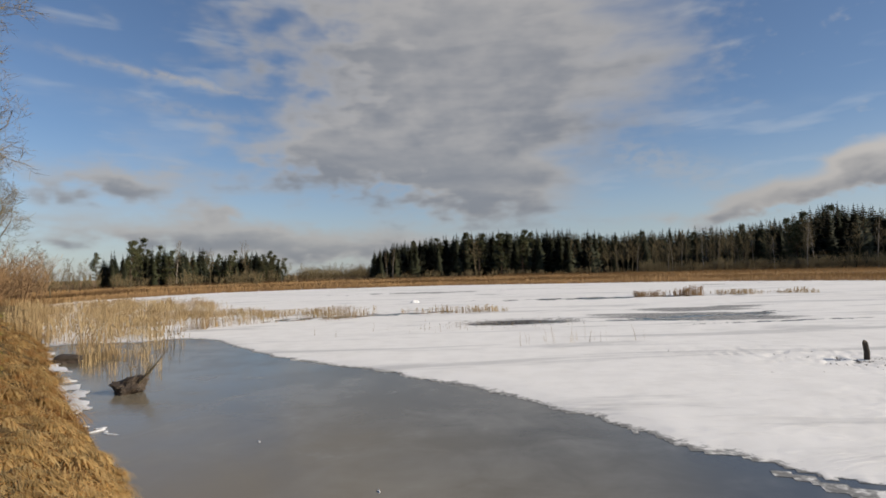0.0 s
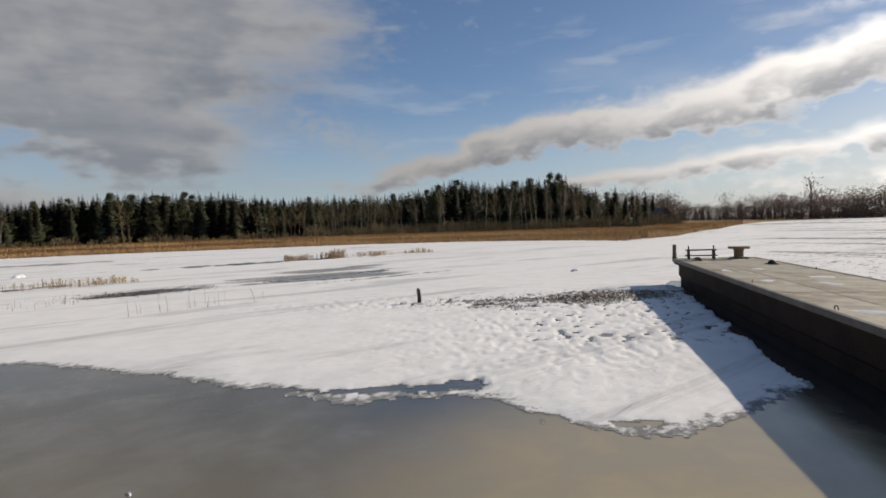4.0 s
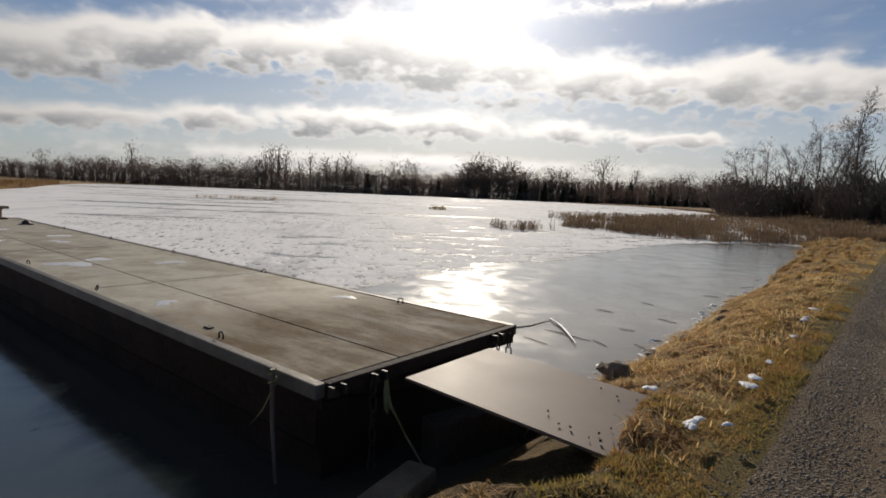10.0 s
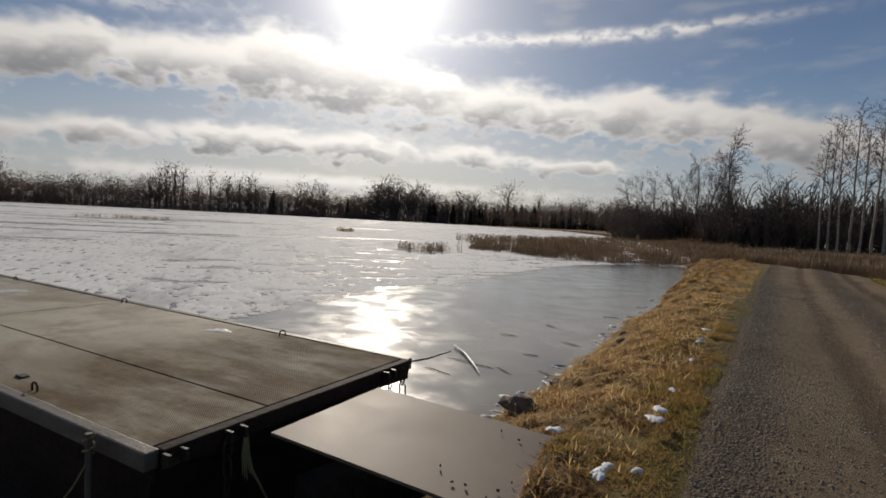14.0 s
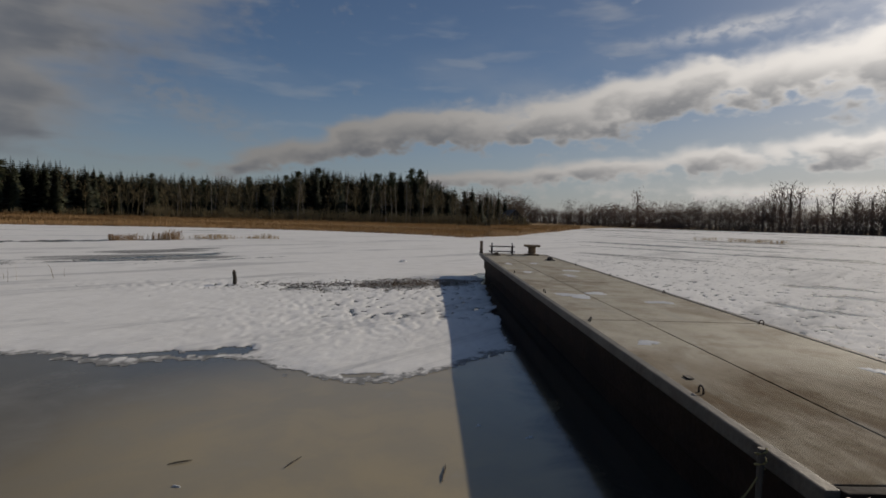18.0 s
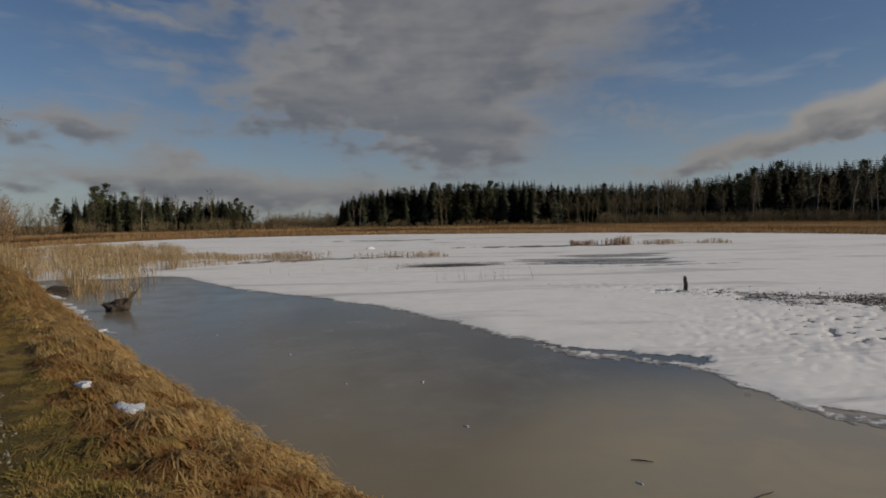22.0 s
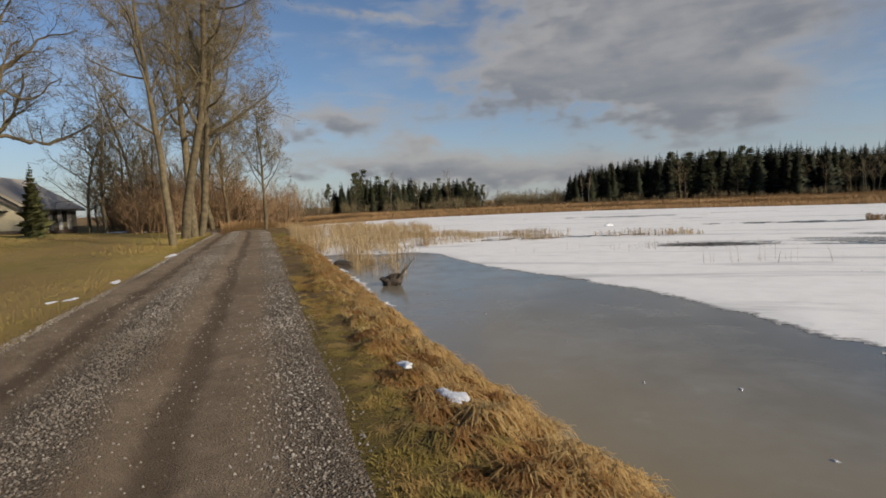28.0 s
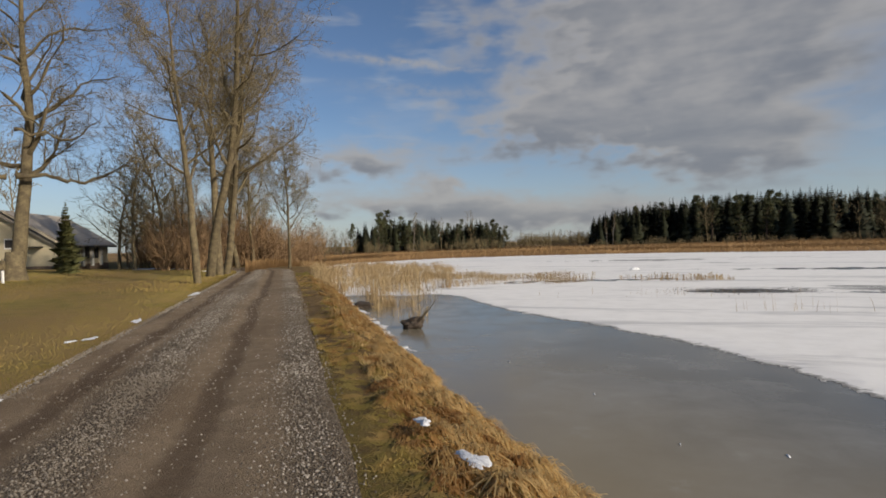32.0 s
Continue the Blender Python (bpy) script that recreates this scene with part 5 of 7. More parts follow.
def grass(n, s0, s1, v0, v1, seed, tall, width, lean, mat, name, label, clump=0.0):
    x, y, z = bank_points(n * (3 if clump else 1), s0, s1, v0, v1, seed)
    if clump:
        k = fbm(x, y, 1.7, 3) > clump * np.random.RandomState(seed).uniform(-1, 1, len(x))
        x, y, z = x[k][:n], y[k][:n], z[k][:n]
    k = near_ramp(x, y) < 0.3
    x, y, z = x[k], y[k], z[k]
    h = tall * np.random.RandomState(seed + 1).uniform(0.4, 1.2, len(x)) * (0.8 + 0.8 * plan_noise(x, y, 1.3))
    return blades(name, x, y, z - 0.02, np.maximum(h, 0.02), width, lean, mat, label, "grass", seed, 0.0, 1.0)


for k, (n, s0, s1, w) in enumerate(((22000, -14, -3, 0.0042), (18000, -34, -14, 0.007), (26000, 3.2, 16, 0.0042), (20000, 16, 42, 0.008), (14000, -3, 3.2, 0.0032))):
    grass(n, s0, s1, 0.03, 1.02, 31 + k, 0.08, w, 1.1, M_RUSTGRASS if k in (0, 2) else M_STRAW, "straw_grass", "matted dry straw grass on the bank", 0.42)
grass(60000, -14, 14, -0.02, 0.40, 36, 0.065, 0.0055, 1.0, M_OLIVE, "short_grass", "short mossy green grass along the road edge", 0.2)
grass(6000, -13, -2.5, 0.25, 1.0, 38, 0.13, 0.005, 1.5, M_PALESTRAW, "straw_strands", "long pale strands of straw lying on the bank")
grass(9000, 3.6, 16, 0.12, 1.0, 39, 0.13, 0.005, 1.5, M_PALESTRAW, "straw_strands", "long pale strands of straw lying on the bank")
grass(9000, -40, -14, 0.04, 0.5, 37, 0.07, 0.007, 0.6, M_MOSSY, "short_grass", "short mossy green grass along the road edge", 0.2)


def tussocks(n, per, s0, s1, v0, v1, seed, reach, tall, width, mat=None, label="arching tufts of long dead golden grass"):
    """Tufts of long dead grass whose blades arch over and hang down the bank."""
    r = np.random.RandomState(seed)
    cx, cy, cz = bank_points(n, s0, s1, v0, v1, seed)
    k = near_ramp(cx, cy) + near_ramp(cx + 0.2, cy + 0.2) + near_ramp(cx + 0.1, cy - 0.1) < 0.2
    cx, cy = cx[k], cy[k]
    n = len(cx)
    size = r.uniform(0.5, 1.25, n)
    cx, cy, size = np.repeat(cx, per), np.repeat(cy, per), np.repeat(size, per)
    m = n * per
    a = r.uniform(0, 2 * np.pi, m)
    L = reach * size * r.uniform(0.35, 1.1, m)
    h = tall * size * r.uniform(0.5, 1.15, m)
    ux, uy = np.cos(a) + 0.45 * E_N.x, np.sin(a) + 0.45 * E_N.y      # drawn downhill, towards the ice
    k = np.hypot(ux, uy) + 1e-6
    ux, uy = ux / k, uy / k
    cx, cy = cx + r.normal(0, 0.04, m) * size, cy + r.normal(0, 0.04, m) * size
    w = width * r.uniform(0.6, 1.4, m)
    rows = []
    for q, up, wide in ((0.0, 0.0, 1.0), (0.30, 0.85, 1.0), (0.68, 0.80, 0.8), (1.0, 0.08, 0.2)):
        px, py = cx + ux * L * q, cy + uy * L * q
        z = np.maximum(ground_z(px, py), -0.01) * (0.35 + 0.65 * (1 - q)) + np.maximum(ground_z(cx, cy), 0.0) * 0.65 * q * 0.7 + h * up
        z = np.maximum(z, np.maximum(ground_z(px, py), 0.0) + 0.004)
        rows.append(np.stack([np.stack([px - uy * w * wide, py + ux * w * wide, z], -1), np.stack([px + uy * w * wide, py - ux * w * wide, z], -1)], 1))
    v = np.stack(rows, 1)
    base = (np.arange(m) * 8)[:, None, None]
    quad = np.array([[2 * j, 2 * j + 1, 2 * j + 3, 2 * j + 2] for j in range(3)])[None]
    ob = new("grass_tussocks", soup("grass_tussocks", v.reshape(-1, 3), (base + quad).reshape(-1, 4), mat or M_STRAW))
    tagged(ob, label, "grass", kind="stuff")


tussocks(120, 110, -13, -2.5, 0.45, 1.0, 41, 0.30, 0.17, 0.0055, M_PALESTRAW)
tussocks(130, 100, -13, -2.5, 0.30, 0.98, 48, 0.27, 0.14, 0.0055)
tussocks(150, 80, -13, -2.5, 0.22, 0.9, 49, 0.20, 0.09, 0.005, M_RUSTGRASS, "low tufts of rusty dead grass")
tussocks(150, 60, -34, -13, 0.35, 1.0, 42, 0.36, 0.17, 0.007)
tussocks(230, 80, 4.4, 15, 0.25, 1.0, 43, 0.26, 0.09, 0.0055, M_PALESTRAW)
tussocks(230, 70, 4.4, 15, 0.15, 0.98, 50, 0.24, 0.08, 0.0055)
tussocks(150, 70, 3.6, 15, 0.15, 0.9, 51, 0.20, 0.08, 0.005, M_RUSTGRASS, "low tufts of rusty dead grass")
tussocks(160, 60, 15, 42, 0.2, 1.0, 44, 0.38, 0.18, 0.008)
tussocks(300, 60, -13, -2.5, 0.06, 0.55, 46, 0.16, 0.055, 0.0042, M_OLIVE, "low olive-green tufts along the road edge")
tussocks(420, 60, 3.0, 15, 0.07, 0.45, 47, 0.15, 0.05, 0.0036, M_OLIVE, "low olive-green tufts along the road edge")
tussocks(40, 80, -2.5, 3.0, 0.4, 0.98, 45, 0.26, 0.12, 0.0035)


def lawn(n, s0, s1, d0, d1, seed, tall, width):
    r = np.random.RandomState(seed)
    s = r.uniform(s0, s1, n)
    x, y = from_sn(s, road_middle(s) - ROAD_HALF - (d0 + (d1 - d0) * r.uniform(0, 1, n) ** 1.6))
    h = tall * r.uniform(0.4, 1.2, n)
    blades("lawn_grass", x, y, ground_z(x, y) - 0.01, h, width, 0.5, M_LAWN, "short yellow-green winter lawn grass", "grass", seed)


lawn(70000, -32, 2, 0.0, 13, 41, 0.035, 0.006)
lawn(14000, -60, -25, 0.0, 22, 42, 0.08, 0.02)
lawn(8000, 20, 60, 0.0, 14, 43, 0.09, 0.02)


# loose stones on the road
def pebbles(n, s0, s1, lanes, seed, size):
    r = np.random.RandomState(seed)
    s = r.uniform(s0, s1, n)
    lane_at = np.array([c for c, w in lanes])[r.randint(0, len(lanes), n)]
    lane_w = np.array([w for c, w in lanes])
    v = lane_at + r.normal(0, 1, n) * lane_w[[list(c for c, w in lanes).index(q) for q in lane_at]]
    v = np.clip(v, -1.98, 1.93 + 0.1 * r.rand(n) ** 3)
    x, y = from_sn(s, road_middle(s) + v)
    z = np.maximum(ground_z(x, y), road_z(x, y, v)) + 0.001
    k = size * r.uniform(0.4, 1.0, n) ** 1.5
    octa = np.array([(1, 0, -0.3), (0, 1, -0.3), (-1, 0, -0.3), (0, -1, -0.3), (0.25, 0.1, 0.6), (-0.3, -0.1, 0.55)])
    verts = octa[None] * k[:, None, None] * r.uniform(0.6, 1.3, (n, 6, 1)) + np.stack([x, y, z + k * 0.25], -1)[:, None]
    tri = np.array([(0, 1, 4), (1, 5, 4), (1, 2, 5), (2, 3, 5), (3, 4, 5), (3, 0, 4)])
    faces = (np.arange(n) * 6)[:, None, None] + tri[None]
    ob = new("gravel", soup("gravel", verts.reshape(-1, 3), faces.reshape(-1, 3), M_PEBBLE, 3))
    tagged(ob, "loose grey and white gravel stones", "gravel", kind="stuff")


pebbles(18000, -9, 3, ((1.62, 0.20), (1.45, 0.24), (-0.32, 0.20), (-0.3, 0.14), (-1.9, 0.08), (-0.4, 0.7)), 51, 0.016)
pebbles(16000, -26, -8, ((1.62, 0.2), (-0.32, 0.18), (-1.9, 0.08), (-0.4, 0.7)), 52, 0.021)
pebbles(13000, 2.5, 22, ((1.62, 0.22), (1.3, 0.4), (0.3, 0.9)), 53, 0.016)
pebbles(7000, -46, -25, ((1.62, 0.2), (-0.32, 0.25), (-1.9, 0.12)), 54, 0.032)

# ---------------------------------------------------------------- things on and round the pontoon


def deck_thing(name, label, category, x, y, z=DECK + 0.006, rz=0.0, group=""):
    ob = thing(name, label, category, (0, 0, 0), 0, group)
    ob.matrix_world = P_M @ pose(x, y, z, 0, 0, rz)
    return ob


bench = deck_thing("bench", "low dark steel bench at the end of the pontoon", "bench", 0.80, P_LEN - 0.55)
part("seat", boxed(-0.48, -0.14, 0.30, 0.48, 0.14, 0.335, bevel=0.008), M_DARKWOOD, bench)
part("rail", boxed(-0.52, -0.025, 0.10, 0.52, 0.025, 0.14, bevel=0.006), M_IRON, bench)
for x in (-0.40, 0.40):
    for y in (-0.11, 0.11):
        part("leg", boxed(x - 0.022, y - 0.022, 0, x + 0.022, y + 0.022, 0.298), M_IRON, bench)
    part("horn", boxed(x - 0.02, -0.02, 0.337, x + 0.02, 0.02, 0.46, bevel=0.006), M_IRON, bench)

bollard = deck_thing("bollard", "squat brown bollard with a wide flat head", "bollard", 2.0, P_LEN - 0.5)
bm = bmesh.new()
rings = [(0.20, 0.0), (0.20, 0.05), (0.15, 0.08), (0.15, 0.28), (0.19, 0.33)]
loops = [[bm.verts.new((r * math.cos(a), r * math.sin(a), z)) for a in [2 * math.pi * k / 16 for k in range(16)]] for r, z in rings]
for a, b in zip(loops, loops[1:]):
    for k in range(16):
        bm.faces.new((a[k], a[(k + 1) % 16], b[(k + 1) % 16], b[k]))
bm.faces.new(loops[0][::-1])
bm.faces.new(loops[-1])
part("body", bm, M_WOOD, bollard)
part("head", boxed(-0.29, -0.22, 0.332, 0.29, 0.22, 0.41, bevel=0.015), M_WOOD, bollard)
for k in (-1, 1):
    part("foot", boxed(k * 0.21 - 0.05, -0.2, 0.0, k * 0.21 + 0.05, 0.2, 0.05, bevel=0.008), M_WOOD, bollard)

post = deck_thing("mooring_post", "upright orange-brown wooden post at the pontoon corner", "post", 0.03, P_LEN - 0.07, DECK + 0.012)
part("shaft", boxed(-0.055, -0.055, 0.0, 0.055, 0.055, 0.47, bevel=0.012), M_WOOD, post)
part("cap", boxed(-0.06, -0.06, 0.472, 0.06, 0.06, 0.495, bevel=0.01), M_WOOD, post)
for z in (0.02, 0.13):
    part("clamp", boxed(-0.07, -0.07, z, 0.07, 0.07, z + 0.04), M_IRON, post)

puck = deck_thing("deck_cap", "dark rounded iron cap on the deck", "hatch cap", 2.15, 16.1)
bm = bmesh.new()
bmesh.ops.create_uvsphere(bm, u_segments=14, v_segments=8, radius=0.12)
for v in bm.verts:
    v.co.z = max(v.co.z, 0.0) * 1.1
part("dome", bm, M_IRON, puck, smooth=True)
part("flange", boxed(-0.15, -0.15, 0, 0.15, 0.15, 0.02, bevel=0.006), M_IRON, puck)
coil = deck_thing("rope_coil", "small dark coil of rope lying on deck", "rope", 0.45, 17.6)
part("coil", tube_bm([(0.16 * math.cos(a) * (1 - 0.02 * k), 0.12 * math.sin(a) * (1 - 0.02 * k), 0.02 + 0.004 * k) for k, a in enumerate([2 * math.pi * j / 10 for j in range(31)])], 0.015, 6), M_DARKWOOD, coil)

for x, y, a, b, s in ((0.62, 7.2, 0.34, 0.42, 3), (1.12, 7.6, 0.3, 0.20, 5), (0.42, 3.4, 0.16, 0.20, 7), (1.95, 6.6, 0.26, 0.24, 8), (2.25, 2.35, 0.12, 0.20, 9), (1.5, 10.9, 0.2, 0.3, 4), (0.55, 11.6, 0.18, 0.26, 6),
                      (1.9, 12.3, 0.26, 0.3, 2), (0.4, 14.2, 0.16, 0.3, 11), (1.3, 14.6, 0.2, 0.25, 12)):
    ob = new("snow_patch", snow_pat("snow_patch", a * 0.8, b * 0.8, 0.006, s, M_WETSNOW))
    ob.matrix_world = P_M @ pose(x, y, DECK + 0.0045)
    tagged(ob, "thin melting patch of snow on the deck", "snow patch", "snow patches on the deck")
mark = deck_thing("bark_scrap", "small dark scrap of bark lying on deck", "debris", 0.22, 2.0)
part("flake", boxed(-0.03, -0.05, 0, 0.03, 0.05, 0.012, bevel=0.005), M_DARKWOOD, mark)

# hooks, chains and ropes at the near end


def chain(name, label, x, y, top, links, size=0.055, wire=0.008, drift=0.0):
    ob = thing(name, label, "chain", (0, 0, 0))
    ob.matrix_world = P_M @ pose(x, y, top)
    half = [Vector((0.55 * size * math.cos(a), 0, size * math.sin(a) + (0.45 * size if math.sin(a) > 0 else -0.45 * size))) for a in [2 * math.pi * k / 12 for k in range(12)]]
    for k in range(links):
        bm = tube_bm(half, wire, 6, True)
        link = part("link", bm, M_IRON, ob, smooth=True)
        link.matrix_local = pose(drift * k, 0, -size * 1.2 - k * size * 2.35, 0, 4, 90 * (k % 2) + 12 * (k % 3))
    return ob


def hook(x, y, z, w=0.11):
    ob = thing("hook_plate", "small dark steel hook plate on pontoon edge", "hook", (0, 0, 0))
    ob.matrix_world = P_M @ pose(x, y, z)
    part("plate", boxed(-w / 2, -0.006, -0.05, w / 2, 0.006, 0.03, bevel=0.003), M_IRON, ob)
    for s in (-1, 1):
        part("lug", boxed(s * w / 2 - 0.012, -0.07, -0.02, s * w / 2 + 0.012, -0.007, 0.05, bevel=0.004), M_IRON, ob)


hook(0.10, -0.036, 0.83)
hook(0.52, -0.036, 0.83)
hook(2.20, -0.036, 0.83)
chain("hanging_chain", "dark iron chain hanging from pontoon edge", 0.46, -0.07, 0.84, 6)
chain("hanging_chain", "dark iron chain hanging from pontoon edge", 2.42, -0.07, 0.84, 4)
chain("hanging_chain", "dark iron chain hanging from pontoon edge", 2.20, -0.08, 0.82, 3, 0.045)
rope = deck_thing("mooring_rope", "frayed yellow-green rope tied to a hook", "rope", 0.57, -0.08, 0.0)
part("strand", tube_bm([(0, 0, 0.85), (0.015, -0.02, 0.74), (0.03, -0.05, 0.6), (0.10, -0.16, 0.36), (0.19, -0.30, 0.10)], [0.008, 0.012, 0.010, 0.008, 0.008], 6), M_ROPE, rope)
for k in range(6):
    part("fray", tube_bm([(0.005 * k, -0.01, 0.83), (0.012 * k - 0.03, -0.03, 0.72 - 0.01 * k), (0.016 * k - 0.04, -0.05 - 0.004 * k, 0.58 - 0.02 * (k % 3))], [0.004, 0.007, 0.003], 5), M_ROPE, rope)
stay = deck_thing("side_stay", "pale weathered pole lashed to pontoon side", "pole", -0.11, 0.42, 0.0)
part("pole", tube_bm([(0, 0, 0.93), (0.0, 0.0, 0.5), (0.03, -0.01, 0.02)], [0.022, 0.016, 0.014], 8), M_RIM, stay)
part("lashing", tube_bm([(0.03 * math.cos(a), 0.03 * math.sin(a), 0.80 + 0.008 * k) for k, a in enumerate([2 * math.pi * j / 8 for j in range(17)])], 0.007, 5), M_ROPE, stay)
for k in range(3):
    part("loose_end", tube_bm([(0.02, 0.01, 0.8), (-0.06 - 0.02 * k, -0.02, 0.70 - 0.03 * k), (-0.12 - 0.03 * k, 0.0, 0.60 - 0.02 * k)], [0.004, 0.004, 0.002], 4), M_ROPE, stay)
stick = deck_thing("iron_rod", "thin dark rod jutting from the pontoon corner", "rod", 2.55, -0.02, 0.86)
part("rod", tube_bm([(0, 0.05, 0), (0.28, -0.06, 0.005), (0.60, -0.16, 0.04)], [0.012, 0.010, 0.006], 6), M_IRON, stick)

# the ramp: one stiff sheet from the pontoon's end down to the bank
ramp_lo, ramp_hi = [Vector((3.16, -1.91, 0.645)), Vector((4.08, -2.87, 0.63))], [Vector((4.33, -0.58, 0.81)), Vector((5.16, -1.46, 0.81))]


def make_sheet_mat():
    mt, g = material("brown_film_board")
    p = place(g)
    mid, fine = g.noise(p, 1.8, 5.0, 0.6), g.noise(p, 60.0, 3.0)
    col = g.mix(g.step(mid, 0.3, 0.7), (0.135, 0.098, 0.074), (0.17, 0.125, 0.095))
    col = g.mix(g.m("MULTIPLY", g.step(fine, 0.6, 0.8), 0.4), col, (0.25, 0.2, 0.16))
    finish(g, col, g.m("ADD", 0.5, g.m("MULTIPLY", mid, 0.2)), fine, 0.001, spec=0.25)
    return mt


M_SHEET = make_sheet_mat()
ramp = thing("ramp", "smooth brown sheet laid as a ramp from bank to pontoon", "ramp")
bm = bmesh.new()
n = (ramp_hi[0] - ramp_lo[0]).cross(ramp_lo[1] - ramp_lo[0]).normalized()
n = n if n.z > 0 else -n
grid = [[ramp_lo[0].lerp(ramp_lo[1], i / 8).lerp(ramp_hi[0].lerp(ramp_hi[1], i / 8), j / 10) for i in range(9)] for j in range(11)]
top = [[bm.verts.new(p) for p in r] for r in grid]
bot = [[bm.verts.new(p - n * 0.022) for p in r] for r in grid]
for j in range(10):
    for i in range(8):
        bm.faces.new((top[j][i], top[j][i + 1], top[j + 1][i + 1], top[j + 1][i]))
        bm.faces.new((bot[j][i], bot[j + 1][i], bot[j + 1][i + 1], bot[j][i + 1]))
for a, b, c, d in ([(top[j][0], top[j + 1][0], bot[j + 1][0], bot[j][0]) for j in range(10)] + [(top[j + 1][8], top[j][8], bot[j][8], bot[j + 1][8]) for j in range(10)]
                   + [(top[0][i + 1], top[0][i], bot[0][i], bot[0][i + 1]) for i in range(8)] + [(top[10][i], top[10][i + 1], bot[10][i + 1], bot[10][i]) for i in range(8)]):
    bm.faces.new((a, b, c, d))
part("sheet", bm, M_SHEET, ramp)
for f in (0.12, 0.88):
    a, b = ramp_lo[0].lerp(ramp_lo[1], f), ramp_hi[0].lerp(ramp_hi[1], f)
    part("bearer", tube_bm([a.lerp(b, 0.06) - n * 0.065, b.lerp(a, 0.02) - n * 0.065], 0.04, 4), M_DARKWOOD, ramp)
rd = random.Random(8)
for k in range(15):                     # crumbs of earth and bark on the ramp's foot
    f, q = rd.random(), rd.random() ** 1.7 * 0.42
    p = ramp_lo[0].lerp(ramp_lo[1], f).lerp(ramp_hi[0].lerp(ramp_hi[1], f), q) + Vector((0, 0, 0.016))
    ob = thing("bark_crumb", "dark crumb of bark lying on the ramp", "debris", p, rd.uniform(0, 180), "crumbs on the ramp")
    w = rd.uniform(0.002, 0.006)
    bm = boxed(-w, -w * rd.uniform(0.4, 1.2), -0.004, w * rd.uniform(0.6, 2.2), w, rd.uniform(0.005, 0.014))
    for v in bm.verts:
        v.co += Vector((rd.uniform(-1, 1), rd.uniform(-1, 1), 0)) * w * 0.4
    part("crumb", bm, M_DARKWOOD, ob)


def boulder(name, label, at, sx, sy, sz, seed, mat=None, category="stone", rz=0.0, group=""):
    r = random.Random(seed)
    ob = thing(name, label, category, at, rz, group)
    bm = bmesh.new()
    bmesh.ops.create_icosphere(bm, subdivisions=2, radius=1.0)
    for v in bm.verts:
        d = v.co.normalized()
        k = 1 + 0.60 * noise.noise(d * 1.6 + Vector((seed, 0, 0))) + 0.12 * noise.noise(d * 4 + Vector((0, seed, 0)))
        v.co = Vector((d.x * sx * k, d.y * sy * k, d.z * sz * k + sz * 0.35))
    part("body", bm, mat or M_STONE, ob)
    return ob


boulder("boulder", "angular brown stone at the foot of the bank", (5.5, -2.98, max(float(ground_z(5.5, -2.98)), 0.0) - 0.02), 0.19, 0.14, 0.13, 4, rz=30)
for k, (x, y, s) in enumerate(((6.4, -3.9, 0.10), (7.4, -5.0, 0.12), (9.3, -7.0, 0.14), (8.3, -6.2, 0.10), (11.6, -9.6, 0.16), (14.2, -12.2, 0.15))):
    boulder("bank_stone", "small stone half buried in the bank", (x, y, float(ground_z(x, y))), s, s * 0.8, s * 0.6, 20 + k, group="stones along the bank")
slab = thing("timber_slab", "split pale timber lying under the pontoon end", "timber", (3.98, -0.62, float(ground_z(3.98, -0.62)) + 0.02), -52)
part("plank", boxed(-0.25, -0.22, -0.08, 0.95, 0.16, 0.07, bevel=0.03), M_WOOD, slab)
# dark block added to hide the bright ice glint in the ramp's shade
log = thing("timber_log", "dark block added under the ramp to hide ice glint", "timber", (4.78, -1.36, 0.05), -62)
part("log", boxed(-0.62, -0.14, -0.12, 0.62, 0.14, 0.33, bevel=0.05), M_DARKWOOD, log)
slab = thing("timber_slab", "split pale timber lying under the pontoon end", "timber", (3.55, -0.35, float(ground_z(3.55, -0.35)) + 0.0), -38)
part("plank", boxed(-0.5, -0.12, -0.06, 0.6, 0.14, 0.07, bevel=0.03), M_WOOD, slab)

